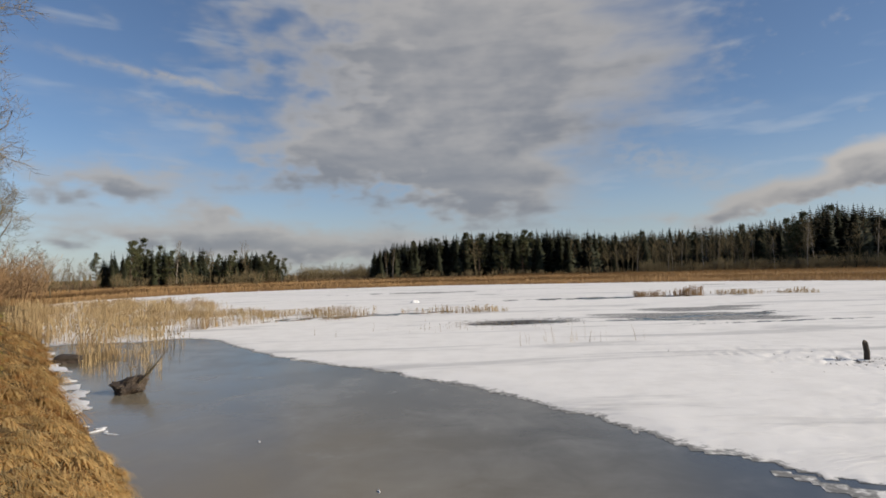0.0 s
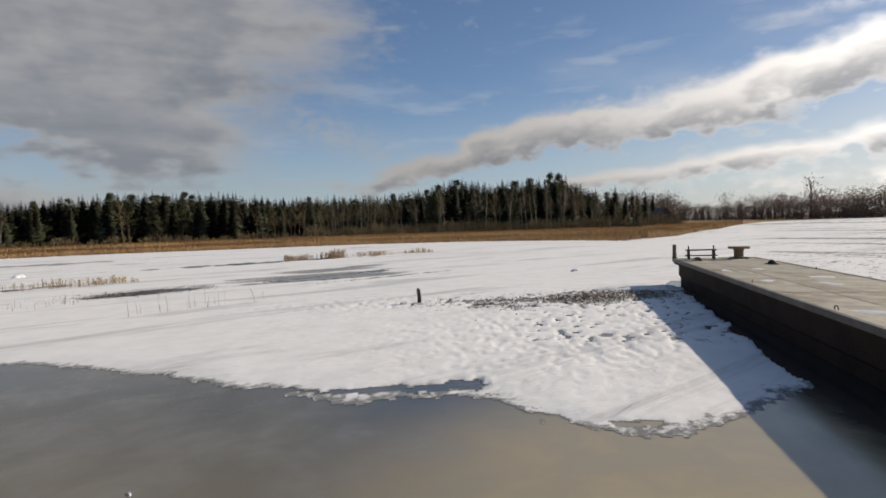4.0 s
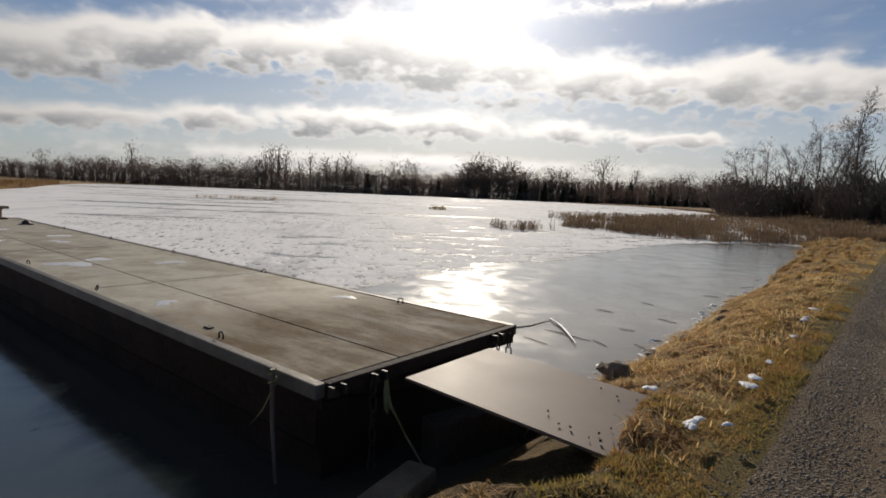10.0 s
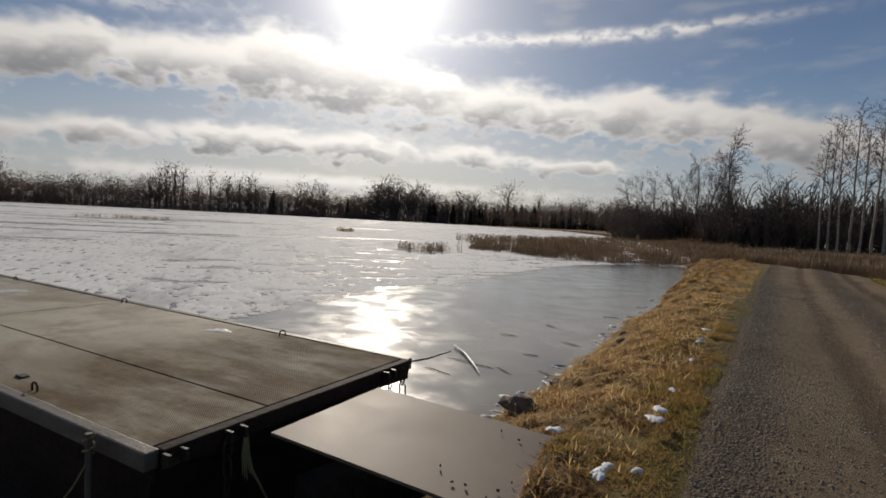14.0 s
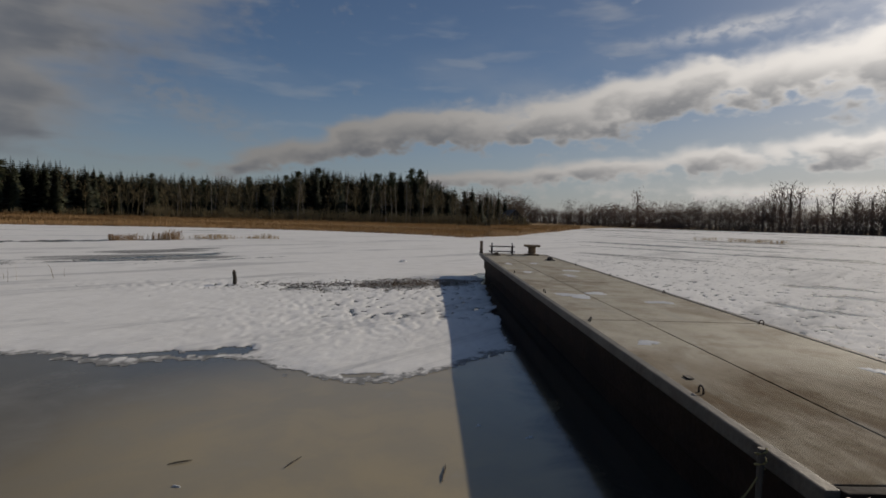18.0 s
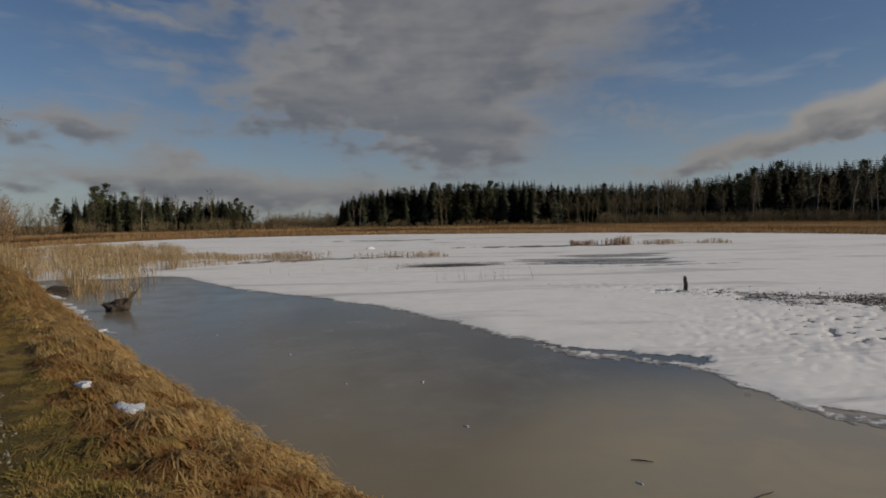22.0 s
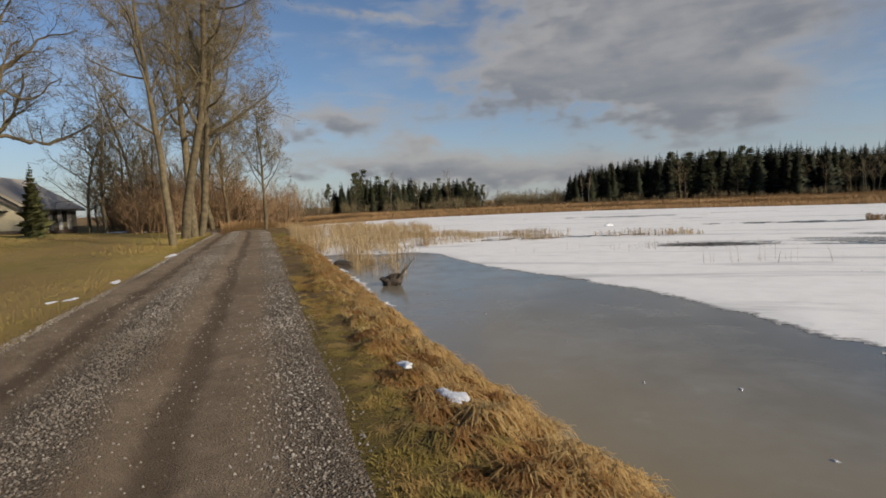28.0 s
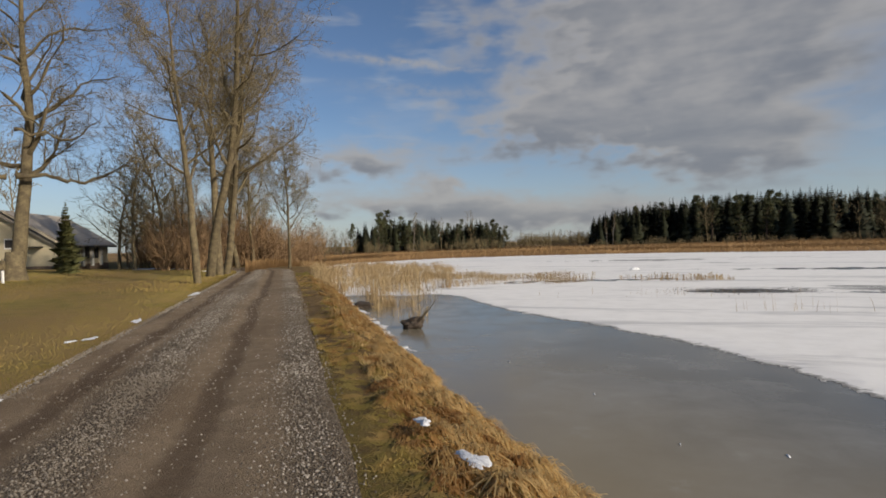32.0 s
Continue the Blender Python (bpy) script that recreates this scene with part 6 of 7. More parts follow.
# old snow on the bank, the lawn and along the water's edge
for k, (x, y, a, b, h) in enumerate(((3.37, -2.44, 0.06, 0.035, 0.05), (3.45, -2.55, 0.035, 0.025, 0.03), (3.37, -2.71, 0.03, 0.02, 0.04), (4.00, -2.50, 0.05, 0.03, 0.03), (4.12, -3.45, 0.07, 0.04, 0.03), (4.28, -3.62, 0.06, 0.035, 0.04),
                                 (4.74, -4.14, 0.04, 0.025, 0.04), (5.66, -5.20, 0.04, 0.025, 0.03), (6.55, -6.13, 0.06, 0.03, 0.04), (6.72, -6.33, 0.04, 0.025, 0.04), (7.28, -6.95, 0.07, 0.035, 0.04),
                                 (-1.94, 4.58, 0.15, 0.06, 0.06), (-2.08, 4.70, 0.07, 0.05, 0.05), (-2.63, 5.12, 0.08, 0.05, 0.06), (-2.55, 5.02, 0.05, 0.035, 0.04),
                                 (-7.5, 13.4, 0.5, 0.16, 0.05), (-8.2, 14.4, 0.45, 0.16, 0.05), (-8.9, 15.2, 0.4, 0.15, 0.05), (-11.0, 17.9, 0.6, 0.18, 0.06), (-12.0, 19.2, 0.6, 0.2, 0.06), (-12.9, 20.3, 0.5, 0.2, 0.06),
                                 (-10.95, 7.85, 0.16, 0.07, 0.03), (-10.95, 7.45, 0.14, 0.05, 0.03), (-15.6, 14.7, 0.5, 0.12, 0.04), (-12.5, 10.1, 0.3, 0.07, 0.03), (-7.4, 4.3, 0.05, 0.04, 0.02), (-17.5, 16.6, 0.6, 0.14, 0.04),
                                 (-33.5, 33.0, 1.6, 0.5, 0.10), (-44.0, 36.0, 2.5, 0.7, 0.15), (-41.0, 36.5, 1.8, 0.5, 0.10), (-30.0, 37.0, 0.8, 0.4, 0.08))):
    ob = new("snow_clump", snow_pat("snow_clump", a * 1.3, b * 1.4, h * 0.24, k + 1))
    ob.matrix_world = pose(x, y, max(float(ground_z(x, y)), 0.0) + (0.12 if float(ground_z(x, y)) > 0.05 and abs(x) < 10 else 0.012), 0, 0, 128 if x < 0 else -50)
    tagged(ob, "small leftover clump of old white snow", "snow clump", "leftover snow clumps")

# cracked shore ice where the water meets the bank
for k in range(110):
    s = rd.choice((rd.uniform(5.0, 7.5), rd.uniform(5.0, 9.5), rd.uniform(5.6, 20), rd.uniform(-22, -12)))
    x, y = from_sn(s, float(shore_across(s)) + rd.uniform(0.0, 0.35))
    ob = new("ice_shard", snow_pat("ice_shard", rd.uniform(0.03, 0.13), rd.uniform(0.02, 0.06), rd.uniform(0.006, 0.022), k + 60))
    ob.matrix_world = pose(x, y, 0.003, rd.uniform(-6, 6), rd.uniform(-6, 6), rd.uniform(0, 180))
    tagged(ob, "broken white shore ice at the water's edge", "ice", "broken shore ice")

# flecks, sticks and scraps frozen into the ice
for k, (x, y) in enumerate(((-1.56, 9.15), (-0.41, 7.34), (0.65, 7.32), (3.62, 1.78), (5.19, 3.26), (5.32, 2.69), (1.08, 5.62), (2.4, 4.2), (-3.4, 11.0))):
    a = rd.uniform(0.02, 0.04)
    ob = new("ice_fleck", snow_pat("ice_fleck", a, a * 0.5, 0.008, k + 7))
    ob.matrix_world = pose(x, y, 0.004, 0, 0, rd.uniform(0, 180))
    tagged(ob, "small white fleck frozen on the ice", "ice fleck", "white flecks on the ice")
for k, (x, y, L, turn) in enumerate(((9.73, -6.1, 0.22, 25), (9.03, -4.9, 0.14, 52), (8.18, -4.01, 0.2, 8), (17.47, -10.68, 0.4, -30), (12.42, -8.88, 0.2, 60), (8.67, -3.64, 0.45, 35), (8.3, -2.98, 0.25, 30), (10.6, -5.2, 0.2, 36),
                                     (3.3, 3.9, 0.12, 20), (4.1, 2.8, 0.16, 35), (2.6, 4.6, 0.1, -20), (11.4, -6.6, 0.16, 18), (7.9, -4.6, 0.2, 10))):
    ob = thing("drift_stick", "thin dark stick lying on the ice", "stick", (x, y, 0.008), turn, "sticks on the ice")
    part("stick", tube_bm([(-L, 0, 0), (-0.2 * L, 0.03 * L, 0.004), (0.5 * L, -0.02 * L, 0.004), (L, 0.04 * L, 0.0)], [0.004, 0.007, 0.006, 0.003], 5), M_DARKWOOD, ob)
strip = thing("birch_strip", "pale curled strip of bark on the ice", "bark", (8.9, -3.68, 0.01), -5)
part("strip", tube_bm([(-0.85, 0.05, 0.02), (-0.3, 0.0, 0.012), (0.3, -0.03, 0.012), (0.85, 0.02, 0.02)], [0.008, 0.02, 0.024, 0.010], 5), M_WHITE, strip)

# the stump in the ice with its twigs
stump = thing("stump", "dark rotten stump with bare shoots frozen into ice", "stump", (-7.15, 14.55, -0.03), 20)
stump.matrix_basis = stump.matrix_basis @ Matrix.Diagonal((0.76, 0.76, 0.82, 1))
bm = bmesh.new()
bmesh.ops.create_icosphere(bm, subdivisions=4, radius=1.0)
for v in bm.verts:
    d = v.co.normalized()
    k = 1 + 0.45 * noise.noise(d * 1.7 + Vector((3, 1, 0))) + 0.22 * noise.noise(d * 5)
    v.co = Vector((d.x * 0.42 * k, d.y * 0.30 * k, d.z * 0.26 * k + 0.12 + 0.18 * max(d.x, 0)))
part("stump_body", bm, M_DARKWOOD, stump)
for k in range(15):
    a = rd.uniform(-0.8, 0.8)
    L = rd.uniform(0.35, 0.8) if k else 1.25
    b = Vector((0.22, 0.04 * k - 0.2, 0.25))
    d = Vector((math.cos(a) * 0.75, math.sin(a) * 0.5, rd.uniform(0.6, 1.0))).normalized()
    part("shoot", tube_bm([b, b + d * L * 0.5 + Vector((0, 0, -0.02)), b + d * L + Vector((0, 0, 0.05))], [0.014 if k else 0.022, 0.009 if k else 0.014, 0.004], 5), M_BARK, stump)
boulder("mossy_tussock", "low dark tussock at the water's edge", (-11.3, 18.9, 0.0), 0.45, 0.3, 0.18, 9, M_DARKWOOD, "tussock")
pole = thing("ice_stake", "short dark wooden stake standing in the snow", "stake", (8.9, 15.65, 0.0), 15)
part("stake", tube_bm([(0, 0, -0.1), (0.01, 0, 0.2), (-0.02, 0.01, 0.42)], [0.065, 0.06, 0.055], 9), M_DARKWOOD, pole)
part("snapped_end", tube_bm([(-0.02, 0.01, 0.42), (-0.03, 0.03, 0.47)], [0.05, 0.015], 6), M_WOOD, pole)
for k, (x, y, a, h) in enumerate(((-2.38, 43.2, 0.35, 0.22), (19.5, 19.0, 0.22, 0.12))):
    ob = new("snow_heap", snow_pat("snow_heap", a, a * 0.7, h, 31 + k))
    ob.matrix_world = pose(x, y, 0.02)
    tagged(ob, "small white heap of snow on the lake", "snow heap", "heaps of snow on the lake")

# dead stalks lying and standing in the trodden snow


def stalks(n, cx, cy, a, b, turn, seed, tall, lean, width, mat, label):
    r = np.random.RandomState(seed)
    u, v = r.normal(0, 0.5, n) * a, r.normal(0, 0.5, n) * b
    c, s = math.cos(radians(turn)), math.sin(radians(turn))
    x, y = cx + u * c - v * s, cy + u * s + v * c
    blades("dead_stalks", x, y, np.full(n, 0.012), tall * r.uniform(0.3, 1.0, n), width, lean, mat, label, "dead stalks", seed)


stalks(3600, 12.8, 12.9, 4.8, 1.7, -22, 61, 0.045, 3.0, 0.016, M_DARKWOOD, "flattened dark stalks in trodden snow")
stalks(2200, 13.9, 12.4, 3.4, 1.2, -22, 62, 0.05, 2.6, 0.012, M_DARKREED, "flattened dry stalks in trodden snow")
stalks(500, 9.6, 15.1, 1.8, 0.6, -28, 66, 0.04, 2.8, 0.014, M_DARKWOOD, "flattened dark stalks in trodden snow")
stalks(900, 2.2, 26.4, 2.8, 1.6, 12, 63, 0.07, 3.0, 0.016, M_DARKWOOD, "flattened dark stalks in trodden snow")
stalks(24, 3.6, 20.0, 1.8, 0.5, 10, 64, 0.75, 0.15, 0.006, M_REED, "few thin dry stalks standing in snow")
stalks(60, 0.6, 25.0, 5.0, 1.5, 10, 65, 0.45, 0.15, 0.006, M_REED, "few thin dry stalks standing in snow")

# ---------------------------------------------------------------- lawn side: trees and house
GROUP = "old roadside trees"
OAK = {**BARE_TREE, "steps": (10, 8, 5, 3, 1), "taper": (0.20, 0.22, 0.3, 0.4, 0.5), "wander": (0.09, 0.24, 0.22, 0.18, 0.15), "lift": (0.02, 0.10, 0.07, 0.05, 0.03), "count": (18, 10, 9, 7), "bare": (0.30, 0.22, 0.15, 0.1),
       "slant": (52, 46, 44, 40), "reach": (0.48, 0.46, 0.50, 0.75), "cone": (0.45, 0.3, 0.2, 0.2), "thin": (0.52, 0.5, 0.42, 0.4), "least": 0.0065}
LIME = {**OAK, "count": (19, 10, 9, 7), "slant": (34, 40, 42, 40), "reach": (0.52, 0.46, 0.48, 0.75), "bare": (0.22, 0.2, 0.15, 0.1), "cone": (0.6, 0.3, 0.2, 0.2), "wander": (0.09, 0.20, 0.20, 0.18, 0.15)}


def limb(tree, pts, radii, seed):
    """A crooked limb with its own side branches."""
    r = random.Random(seed)
    line, rad = [Vector(pts[0])], [radii[0]]
    for a, b, ra, rb in zip(pts, pts[1:], radii, radii[1:]):
        for k in (0.33, 0.67, 1.0):
            line.append(Vector(a).lerp(Vector(b), k) + Vector((r.gauss(0, 0.09), r.gauss(0, 0.09), r.gauss(0, 0.09))))
            rad.append((ra + (rb - ra) * k) * 0.72)
    ob = part("limb", tube_bm(line, rad, 7), M_BARK, tree, "long low crooked limb", smooth=True)
    out = [[] for _ in range(5)]
    for k in range(4, len(line) - 1):
        for _ in range(1):
            grow(r, line[k], Vector((r.gauss(0, 0.7), r.gauss(0, 0.7), r.uniform(-0.2, 0.9))).normalized(), r.uniform(0.8, 1.9), max(rad[k] * 0.4, 0.02), 2, out, OAK)
    part("side_branch", stems_mesh("side_branch", out[2], 4, M_BARK, out[3] + out[4]), None, tree)


oak = plant("old_tree", bare_tree(101, 19.0, 0.40, OAK, sides=10), "huge leafless old tree with rugged grey bark", "tree", (-32.9, 19.1), 40, 1.0, GROUP)
part("root_flare", tube_bm([(0, 0, -0.25), (0, 0, 0.15), (0.02, 0, 0.7), (0.02, 0, 1.6)], [0.78, 0.62, 0.48, 0.40], 12), M_BARK, oak, smooth=True)
side = Vector((heading(-60).y, -heading(-60).x, 0))
oak_turn = Matrix.Rotation(radians(-40), 3, "Z")
for pts, rad in (([(0.2, 0, 5.7), (1.4, 0.1, 5.75), (2.5, 0, 5.6), (3.3, 0.1, 5.5), (4.3, 0, 5.9), (5.2, 0, 6.5), (6.0, 0.1, 7.2)], [0.2, 0.15, 0.14, 0.13, 0.10, 0.06, 0.02]),
                 ([(-0.2, 0, 5.6), (-1.0, 0, 5.5), (-1.25, 0, 6.2), (-0.9, 0.1, 6.9), (-1.3, 0, 7.1)], [0.17, 0.13, 0.12, 0.10, 0.04]),
                 ([(0.2, 0, 8.2), (1.5, 0, 8.1), (2.8, 0.1, 7.9), (3.6, 0, 8.5), (4.1, 0, 9.4)], [0.13, 0.10, 0.09, 0.06, 0.02])):
    limb(oak, [oak_turn @ (side * p[0] + heading(-60) * p[1] + Vector((0, 0, p[2]))) for p in pts], rad, len(pts))
bm = bmesh.new()
bmesh.ops.create_icosphere(bm, subdivisions=3, radius=1.0)
for v in bm.verts:
    k = 1 + 0.3 * noise.noise(v.co * 2.2)
    v.co = Vector((v.co.x * 0.24 * k - 0.42, v.co.y * 0.28 * k - 0.2, v.co.z * 0.42 * k + 0.75))
part("burr", bm, M_BARK, oak, smooth=True)
plant("old_tree", bare_tree(102, 15.0, 0.32, OAK, sides=9), "tall leafless tree beside the pale house", "tree", at_az(-63.6, 46), 10, 1.0, GROUP)
# the clump: upright stems whose limbs sweep up into one tall rounded crown
ASPEN = {**OAK, "count": (19, 10, 8, 7), "slant": (50, 44, 44, 40), "lift": (0.02, 0.12, 0.07, 0.05, 0.03), "reach": (0.46, 0.46, 0.50, 0.75), "bare": (0.30, 0.22, 0.15, 0.1), "cone": (0.45, 0.3, 0.2, 0.2), "wander": (0.07, 0.20, 0.20, 0.18, 0.15)}
for seed, h, r, lean, az, far, label in ((103, 16.0, 0.20, 0.07, -46.2, 31.0, "slender pale leafless tree at the road edge"), (104, 20.0, 0.30, 0.03, -45.1, 38.0, "tall leafless tree in a roadside clump"),
                                         (105, 20.5, 0.27, 0.05, -44.3, 39.5, "tall leafless tree in a roadside clump"), (106, 17.5, 0.26, 0.17, -43.7, 41.0, "leafless tree leaning out over the road"),
                                         (107, 13.0, 0.24, 0.02, -42.6, 52.0, "leafless tree at the bend of the road"), (109, 11.0, 0.20, 0.05, -41.2, 58.0, "leafless tree at the bend of the road"),
                                         (208, 10.5, 0.14, 0.03, -37.8, 48.0, "small crooked leafless tree among reeds")):
    plant("old_tree", bare_tree(seed, h, r, ASPEN, sides=9, lean=lean), label, "tree", at_az(az, far), 45, 1.0, GROUP)
YARD = [bare_tree(110 + k, 12.0, 0.16, LIME, steps=(7, 5, 3, 2), least=0.014, sides=6, slant=(50, 44, 42), count=(18, 9, 8), reach=(0.46, 0.48, 0.6), bare=(0.14, 0.15, 0.1)) for k in range(3)]
for k, (az, r, size) in enumerate(((-52.6, 62, 1.05), (-51.4, 58, 1.15), (-50.2, 64, 1.0), (-49.2, 56, 1.1), (-48.0, 62, 0.95), (-47.0, 66, 1.0), (-41.0, 66, 0.6), (-39.5, 72, 0.6), (-68, 60, 1.1), (-70.5, 66, 1.2), (-66.5, 72, 1.1), (-36.0, 80, 0.5), (-34.2, 90, 0.55), (-50.8, 74, 0.9), (-49.7, 70, 0.8), (-48.6, 76, 0.9))):
    plant("yard_tree", YARD[k % 3], "leafless brown tree behind the lawn", "tree", at_az(az, r), 70 * k, size, "trees behind the lawn")
LAWNSHRUBS = [shrub_meshes(120 + k, 40, 3.6, 1.9, M_RUSTTWIG, 0.012, False) for k in range(2)]
for k, (az, r, size) in enumerate(((-48.2, 52, 0.9), (-47.2, 50, 1.1), (-46.2, 56, 1.3), (-45.0, 60, 1.7), (-43.6, 62, 1.7), (-41.5, 60, 1.3), (-40.2, 62, 1.2), (-38.8, 66, 1.2), (-37.4, 72, 1.3), (-36.2, 76, 1.2), (-50.3, 74, 1.3), (-49.0, 68, 1.4), (-47.8, 68, 1.6), (-42.6, 70, 1.6))):
    plant("shrub", LAWNSHRUBS[k % 2], "leafless brown shrub behind the lawn", "shrub", at_az(az, r), 50 * k, size, "shrubs behind the lawn", ("base", "crown"))
plant("young_spruce", spruce_meshes(131, 5.0, 1.15, 26, 16, 0.03, M_YOUNG), "young green spruce standing on the lawn", "tree", at_az(-56.4, 47.0), 0, 1.0)

# the pale house
H_O, H_U, H_W = Vector((*at_az(-57.3, 62.0), 0)), Vector((-0.835, -0.550, 0)), Vector((-0.550, 0.835, 0))
H_O.z = float(ground_z(H_O.x - 6, H_O.y - 1)) + 0.05
house = thing("house", "pale plastered house with a long grey roof", "house")
house.matrix_world = Matrix(((H_U.x, H_W.x, 0, H_O.x), (H_U.y, H_W.y, 0, H_O.y), (0, 0, 1, H_O.z), (0, 0, 0, 1)))
A, B, EAVE, RIDGE = 9.0, 12.0, 2.5, 5.35


def gable(y0, y1, x0, x1, eave, ridge):
    """A house body with a pitched top, its ridge along y."""
    bm = bmesh.new()
    m = (x0 + x1) / 2
    prof = [(x0, 0), (x1, 0), (x1, eave), (m, ridge), (x0, eave)]
    f = [bm.verts.new((x, y0, z)) for x, z in prof]
    b = [bm.verts.new((x, y1, z)) for x, z in prof]
    bm.faces.new(f)
    bm.faces.new(b[::-1])
    for i in range(5):
        j = (i + 1) % 5
        bm.faces.new((f[j], f[i], b[i], b[j]))
    return bm


def slope(x0, z0, x1, z1, y0, y1, t=0.14):
    bm = bmesh.new()
    d = Vector((x1 - x0, 0, z1 - z0)).normalized()
    up = Vector((-d.z, 0, d.x))
    up = up if up.z > 0 else -up
    q = [Vector((x0, 0, z0)), Vector((x1, 0, z1))]
    vs = [bm.verts.new(Vector((p.x, y, p.z)) + up * h) for h in (0.01, t) for y in (y0, y1) for p in q]
    for f in ((0, 1, 3, 2), (4, 6, 7, 5), (0, 4, 5, 1), (2, 3, 7, 6), (0, 2, 6, 4), (1, 5, 7, 3)):
        bm.faces.new([vs[i] for i in f])
    return bm


part("wall", gable(0, B, 0, A, EAVE, RIDGE), M_PLASTER, house)
k = (RIDGE - EAVE) / (A / 2)
part("roof", slope(A / 2, RIDGE, -0.75, EAVE - 0.75 * k, 0.6, B + 0.5), M_ROOF, house, "long grey sheet roof")
part("roof", slope(A / 2, RIDGE, A + 0.6, EAVE - 0.6 * k, -0.3, B + 0.5), M_ROOF, house, "long grey sheet roof")
part("roof", slope(A / 2 + 0.5, RIDGE - 0.02, -0.4, EAVE - 0.40 * k - 0.28, -0.4, 0.6), M_ROOF, house, "lower grey porch roof")
for x1, z1 in ((-0.42, EAVE - 0.42 * k - 0.24), (A + 0.58, EAVE - 0.58 * k - 0.1)):
    bm = slope(A / 2, RIDGE + 0.02, x1, z1 + 0.04, -0.46, -0.405, 0.2)
    part("barge_board", bm, M_DARKTRIM, house, "dark sloping barge board")
part("gutter", boxed(-0.85, 0.6, EAVE - 0.75 * k - 0.10, -0.72, B + 0.4, EAVE - 0.75 * k + 0.0, bevel=0.02), M_DARKTRIM, house)


def window(x0, x1, z0, z1, panes):
    w = part("window", boxed(x0 - 0.08, -0.05, z0 - 0.08, x1 + 0.08, -0.004, z1 + 0.08), M_WHITE, house, "white-framed window with dark panes")
    step_z = (z1 - z0) / panes
    for i in range(panes):
        part("pane", boxed(x0, -0.062, z0 + i * step_z + 0.05, x1, -0.052, z0 + (i + 1) * step_z - 0.05), M_DARKTRIM, w, "dark window pane")


window(5.8, 6.55, 1.2, 3.7, 3)
window(4.65, 5.35, 1.55, 3.3, 2)
window(3.3, 3.95, 1.95, 2.75, 1)
part("door", boxed(-0.05, 0.6, 0.0, -0.004, 3.1, 2.1), M_REDDOOR, house, "dark red boarded side wall")
for y in (5.2, 7.4, 9.6):
    part("side_pillar", boxed(-0.22, y, 0.0, -0.004, y + 0.45, 2.2, bevel=0.02), M_WHITE, house)
for y in (4.2, 6.3, 8.5):
    part("side_window", boxed(-0.06, y, 0.8, -0.004, y + 0.8, 2.0), M_DARKTRIM, house, "dark side window")
part("canopy", boxed(0.9, -0.9, 1.95, 2.2, -0.004, 2.05), M_DARKTRIM, house, "small dark door canopy")
part("foundation", boxed(-0.03, -0.03, -0.6, A + 0.03, B + 0.03, 0.25), M_STONE, house)


def outbuilding(name, label, az, r, turn, a, b, eave, ridge, wall, roof, category="building", lower=0.3):
    ob = thing(name, label, category)
    x, y = at_az(az, r)
    ob.matrix_world = pose(x, y, float(ground_z(x, y)) - lower, 0, 0, turn)
    part("wall", gable(0, b, 0, a, eave, ridge), wall, ob)
    s = (ridge - eave) / (a / 2)
    part("roof", slope(a / 2, ridge, -0.5, eave - 0.5 * s, -0.4, b + 0.4), roof, ob)
    part("roof", slope(a / 2, ridge, a + 0.5, eave - 0.5 * s, -0.4, b + 0.4), roof, ob)
    for i in range(2):
        part("door", boxed(a * (0.25 + 0.35 * i), -0.06, 0.3, a * (0.42 + 0.35 * i), -0.004, min(eave, 2.2)), M_DARKTRIM, ob)
    return ob


outbuilding("farm_building", "grey-roofed building beyond the yard", -67.5, 92, 20, 9, 14, 2.6, 5.4, M_PLASTER, M_ROOF)
outbuilding("farm_building", "small pale building beyond the yard", -64.6, 110, 60, 8, 10, 2.8, 6.0, M_WHITE, M_ROOF)
outbuilding("shed", "dark low shed by the far shore", 55.0, 175, -35, 9, 7, 1.2, 5.5, M_DARKTRIM, M_DARKTRIM)
outbuilding("barn", "big dark barn behind leafless trees", 137.4, 118, 52, 10, 12, 2.2, 5.6, M_DARKTRIM, M_TARROOF)
for k, (az, r, h) in enumerate(((92.0, 345, 4.5), (97.0, 350, 5.0), (70.5, 390, 5.0))):
    outbuilding("far_house", "dark far house among trees on the shore", az, r, -az + 10, 16, 10, 3.0, h + 1.5, M_DARKTRIM, M_ROOF)

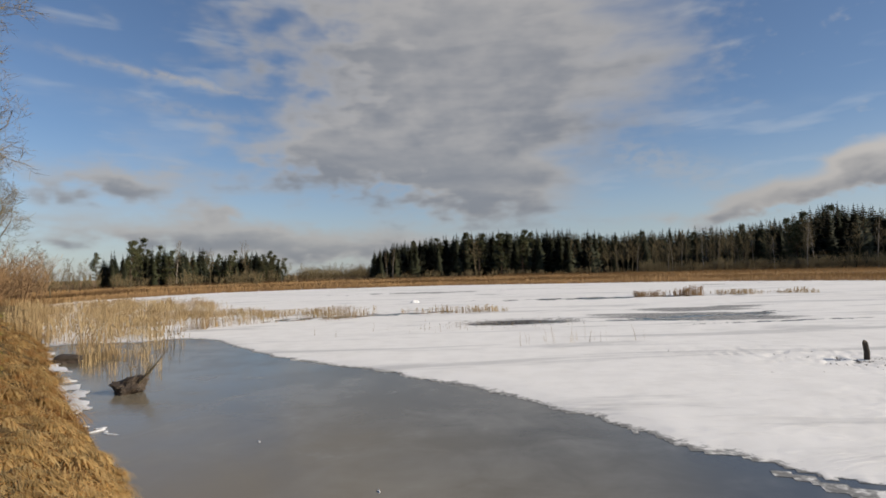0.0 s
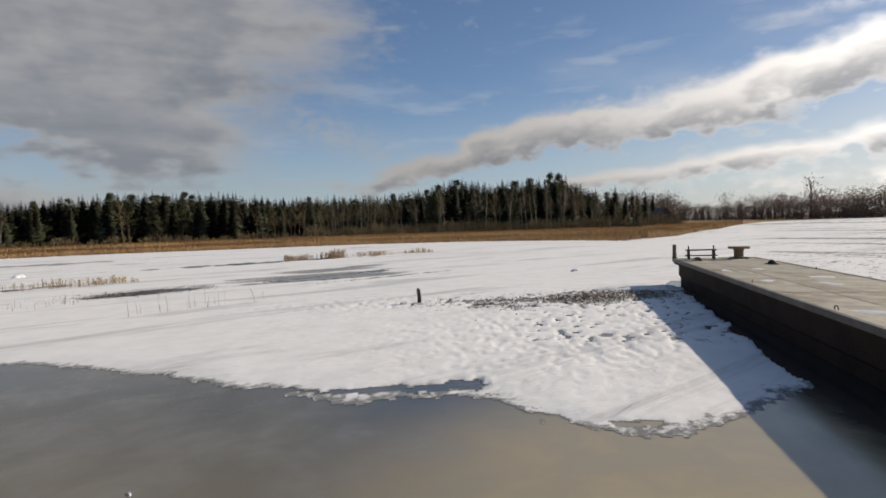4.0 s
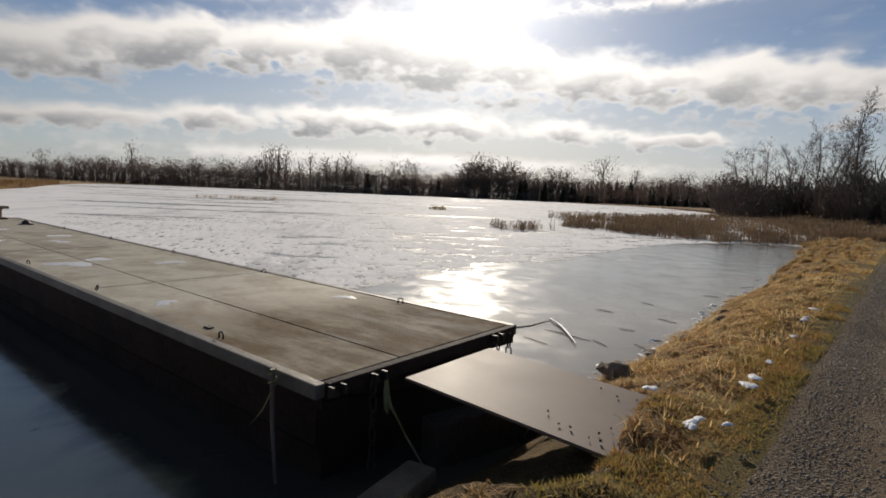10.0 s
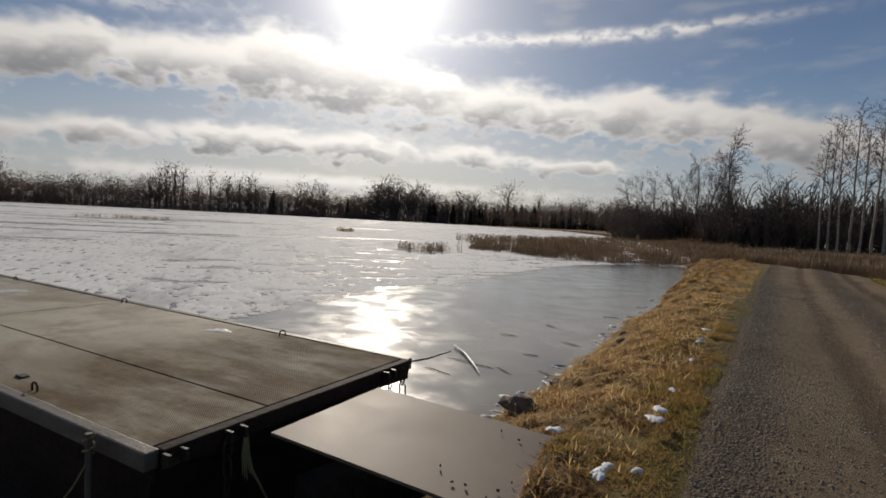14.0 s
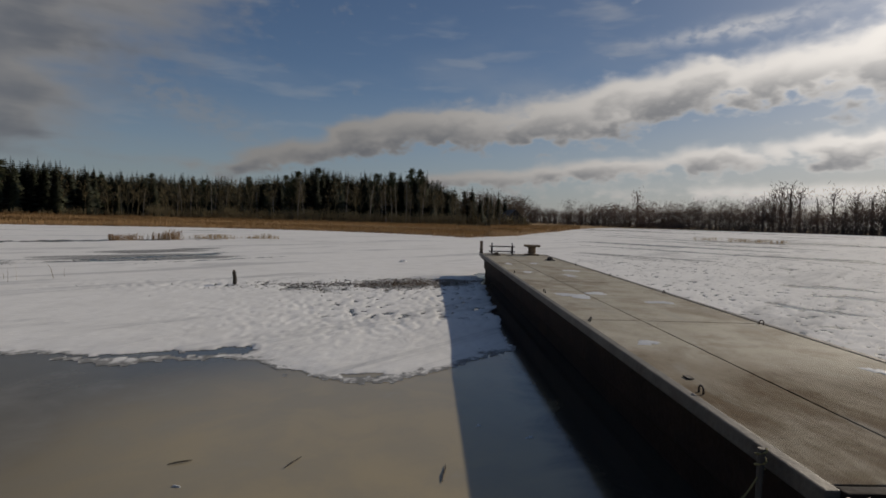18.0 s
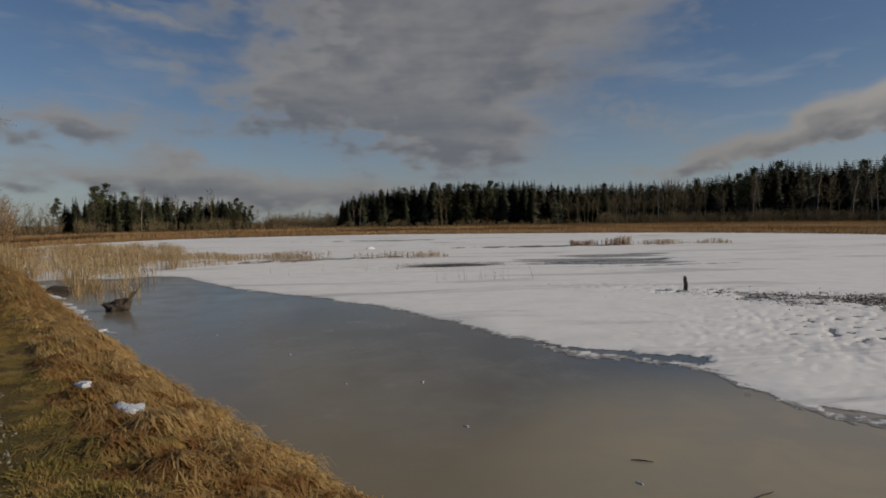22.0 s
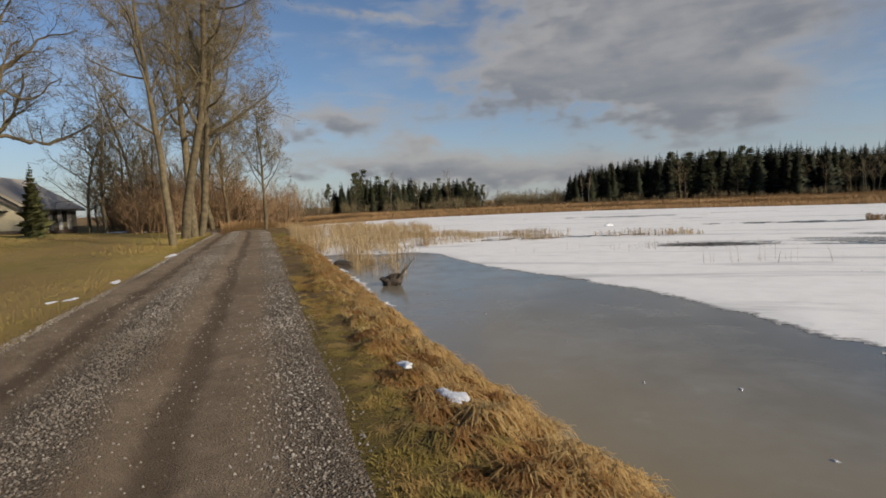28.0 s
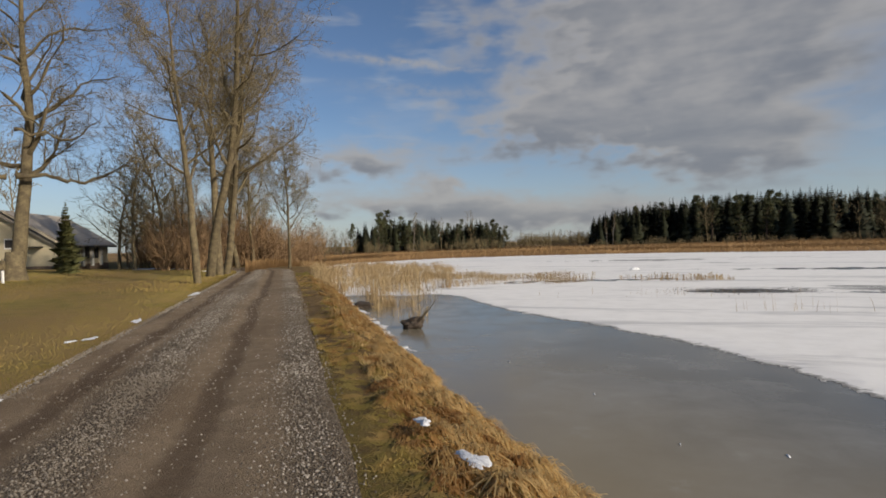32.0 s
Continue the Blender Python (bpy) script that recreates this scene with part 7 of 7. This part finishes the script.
# ---------------------------------------------------------------- the bend of the road towards the sun
DARKS = [bare_tree(140 + k, 15.0, 0.17, LIME, M_DARKTWIG, M_DARKTWIG, steps=(8, 5, 3, 2), least=0.015, count=(18, 10, 8), slant=(44, 42, 42), reach=(0.44, 0.46, 0.5), thin=(0.42, 0.42, 0.45), sides=6) for k in range(3)]
for k, (az, r, top) in enumerate(((127.0, 128, 5.0), (128.1, 132, 4.8), (128.9, 125, 5.2), (130.4, 120, 5.4), (131.4, 116, 5.8), (132.3, 112, 6.6), (133.2, 112, 7.4), (133.9, 116, 6.6), (134.9, 106, 8.6), (136.0, 120, 5.6), (139.0, 140, 5.8), (139.9, 150, 5.0))):
    x, y = at_az(az, r)
    plant("roadside_tree", DARKS[k % 3], "dark leafless tree at the bend of the road", "tree", (x, y), 80 * k, (2.3 + r * math.tan(radians(top)) - float(ground_z(x, y))) / 15.0, "trees at the bend")
TALLBIRCH = [bare_tree(150 + k, 15.0, 0.15, BIRCH_CFG, M_BIRCH, M_DARKTWIG, steps=(8, 4, 3, 2), least=0.018, sides=6) for k in range(3)]
for k, (az, r, top) in enumerate(((142.2, 88, 8.6), (142.9, 90, 9.6), (143.5, 86, 9.8), (144.3, 92, 10.4), (145.0, 90, 9.2), (145.8, 95, 9.8), (146.6, 88, 10.8), (147.5, 92, 10.6), (148.5, 96, 9.4), (150.0, 90, 10.0), (152.0, 96, 9.5))):
    x, y = at_az(az, r)
    plant("birch", TALLBIRCH[k % 3], "tall leafless birch with a white trunk", "tree", (x, y), 65 * k, (2.3 + r * math.tan(radians(top)) - float(ground_z(x, y))) / 15.0, "birches at the bend")
mass_of("bend_thicket", SHRUBS, spots(46, 126, 141, 112, 150, 4.0, 0.9, 2.3, None, 1.5) + spots(22, 133.5, 141, 98, 110, 4.0, 0.9, 2.2, None, 1.3) + spots(50, 137, 160, 105, 140, 4.0, 1.2, 3.6, None, 1.2), M_DARKTWIG, "dark leafless thicket at the bend of the road")
mass_of("bend_wood", BARES, spots(26, 137, 162, 120, 170, 13, 2.5, 4.4), M_DARKTWIG, "dark leafless wood behind the bend")
# woods that close the place behind the lawn
mass_of("back_wood", BROWNS, spots(60, 160, 300, 70, 120, 12, 5, 10) , M_TWIG, "leafless wood behind the road")

marker = thing("marker_post", "short white marker post by the roadside", "post", (*at_az(-60.6, 35.5), float(ground_z(*at_az(-60.6, 35.5)))), 12)
part("stake", boxed(-0.05, -0.05, -0.1, 0.05, 0.05, 0.62, bevel=0.01), M_WHITE, marker)
part("cap", boxed(-0.06, -0.06, 0.622, 0.06, 0.06, 0.65, bevel=0.01), M_DARKTRIM, marker)
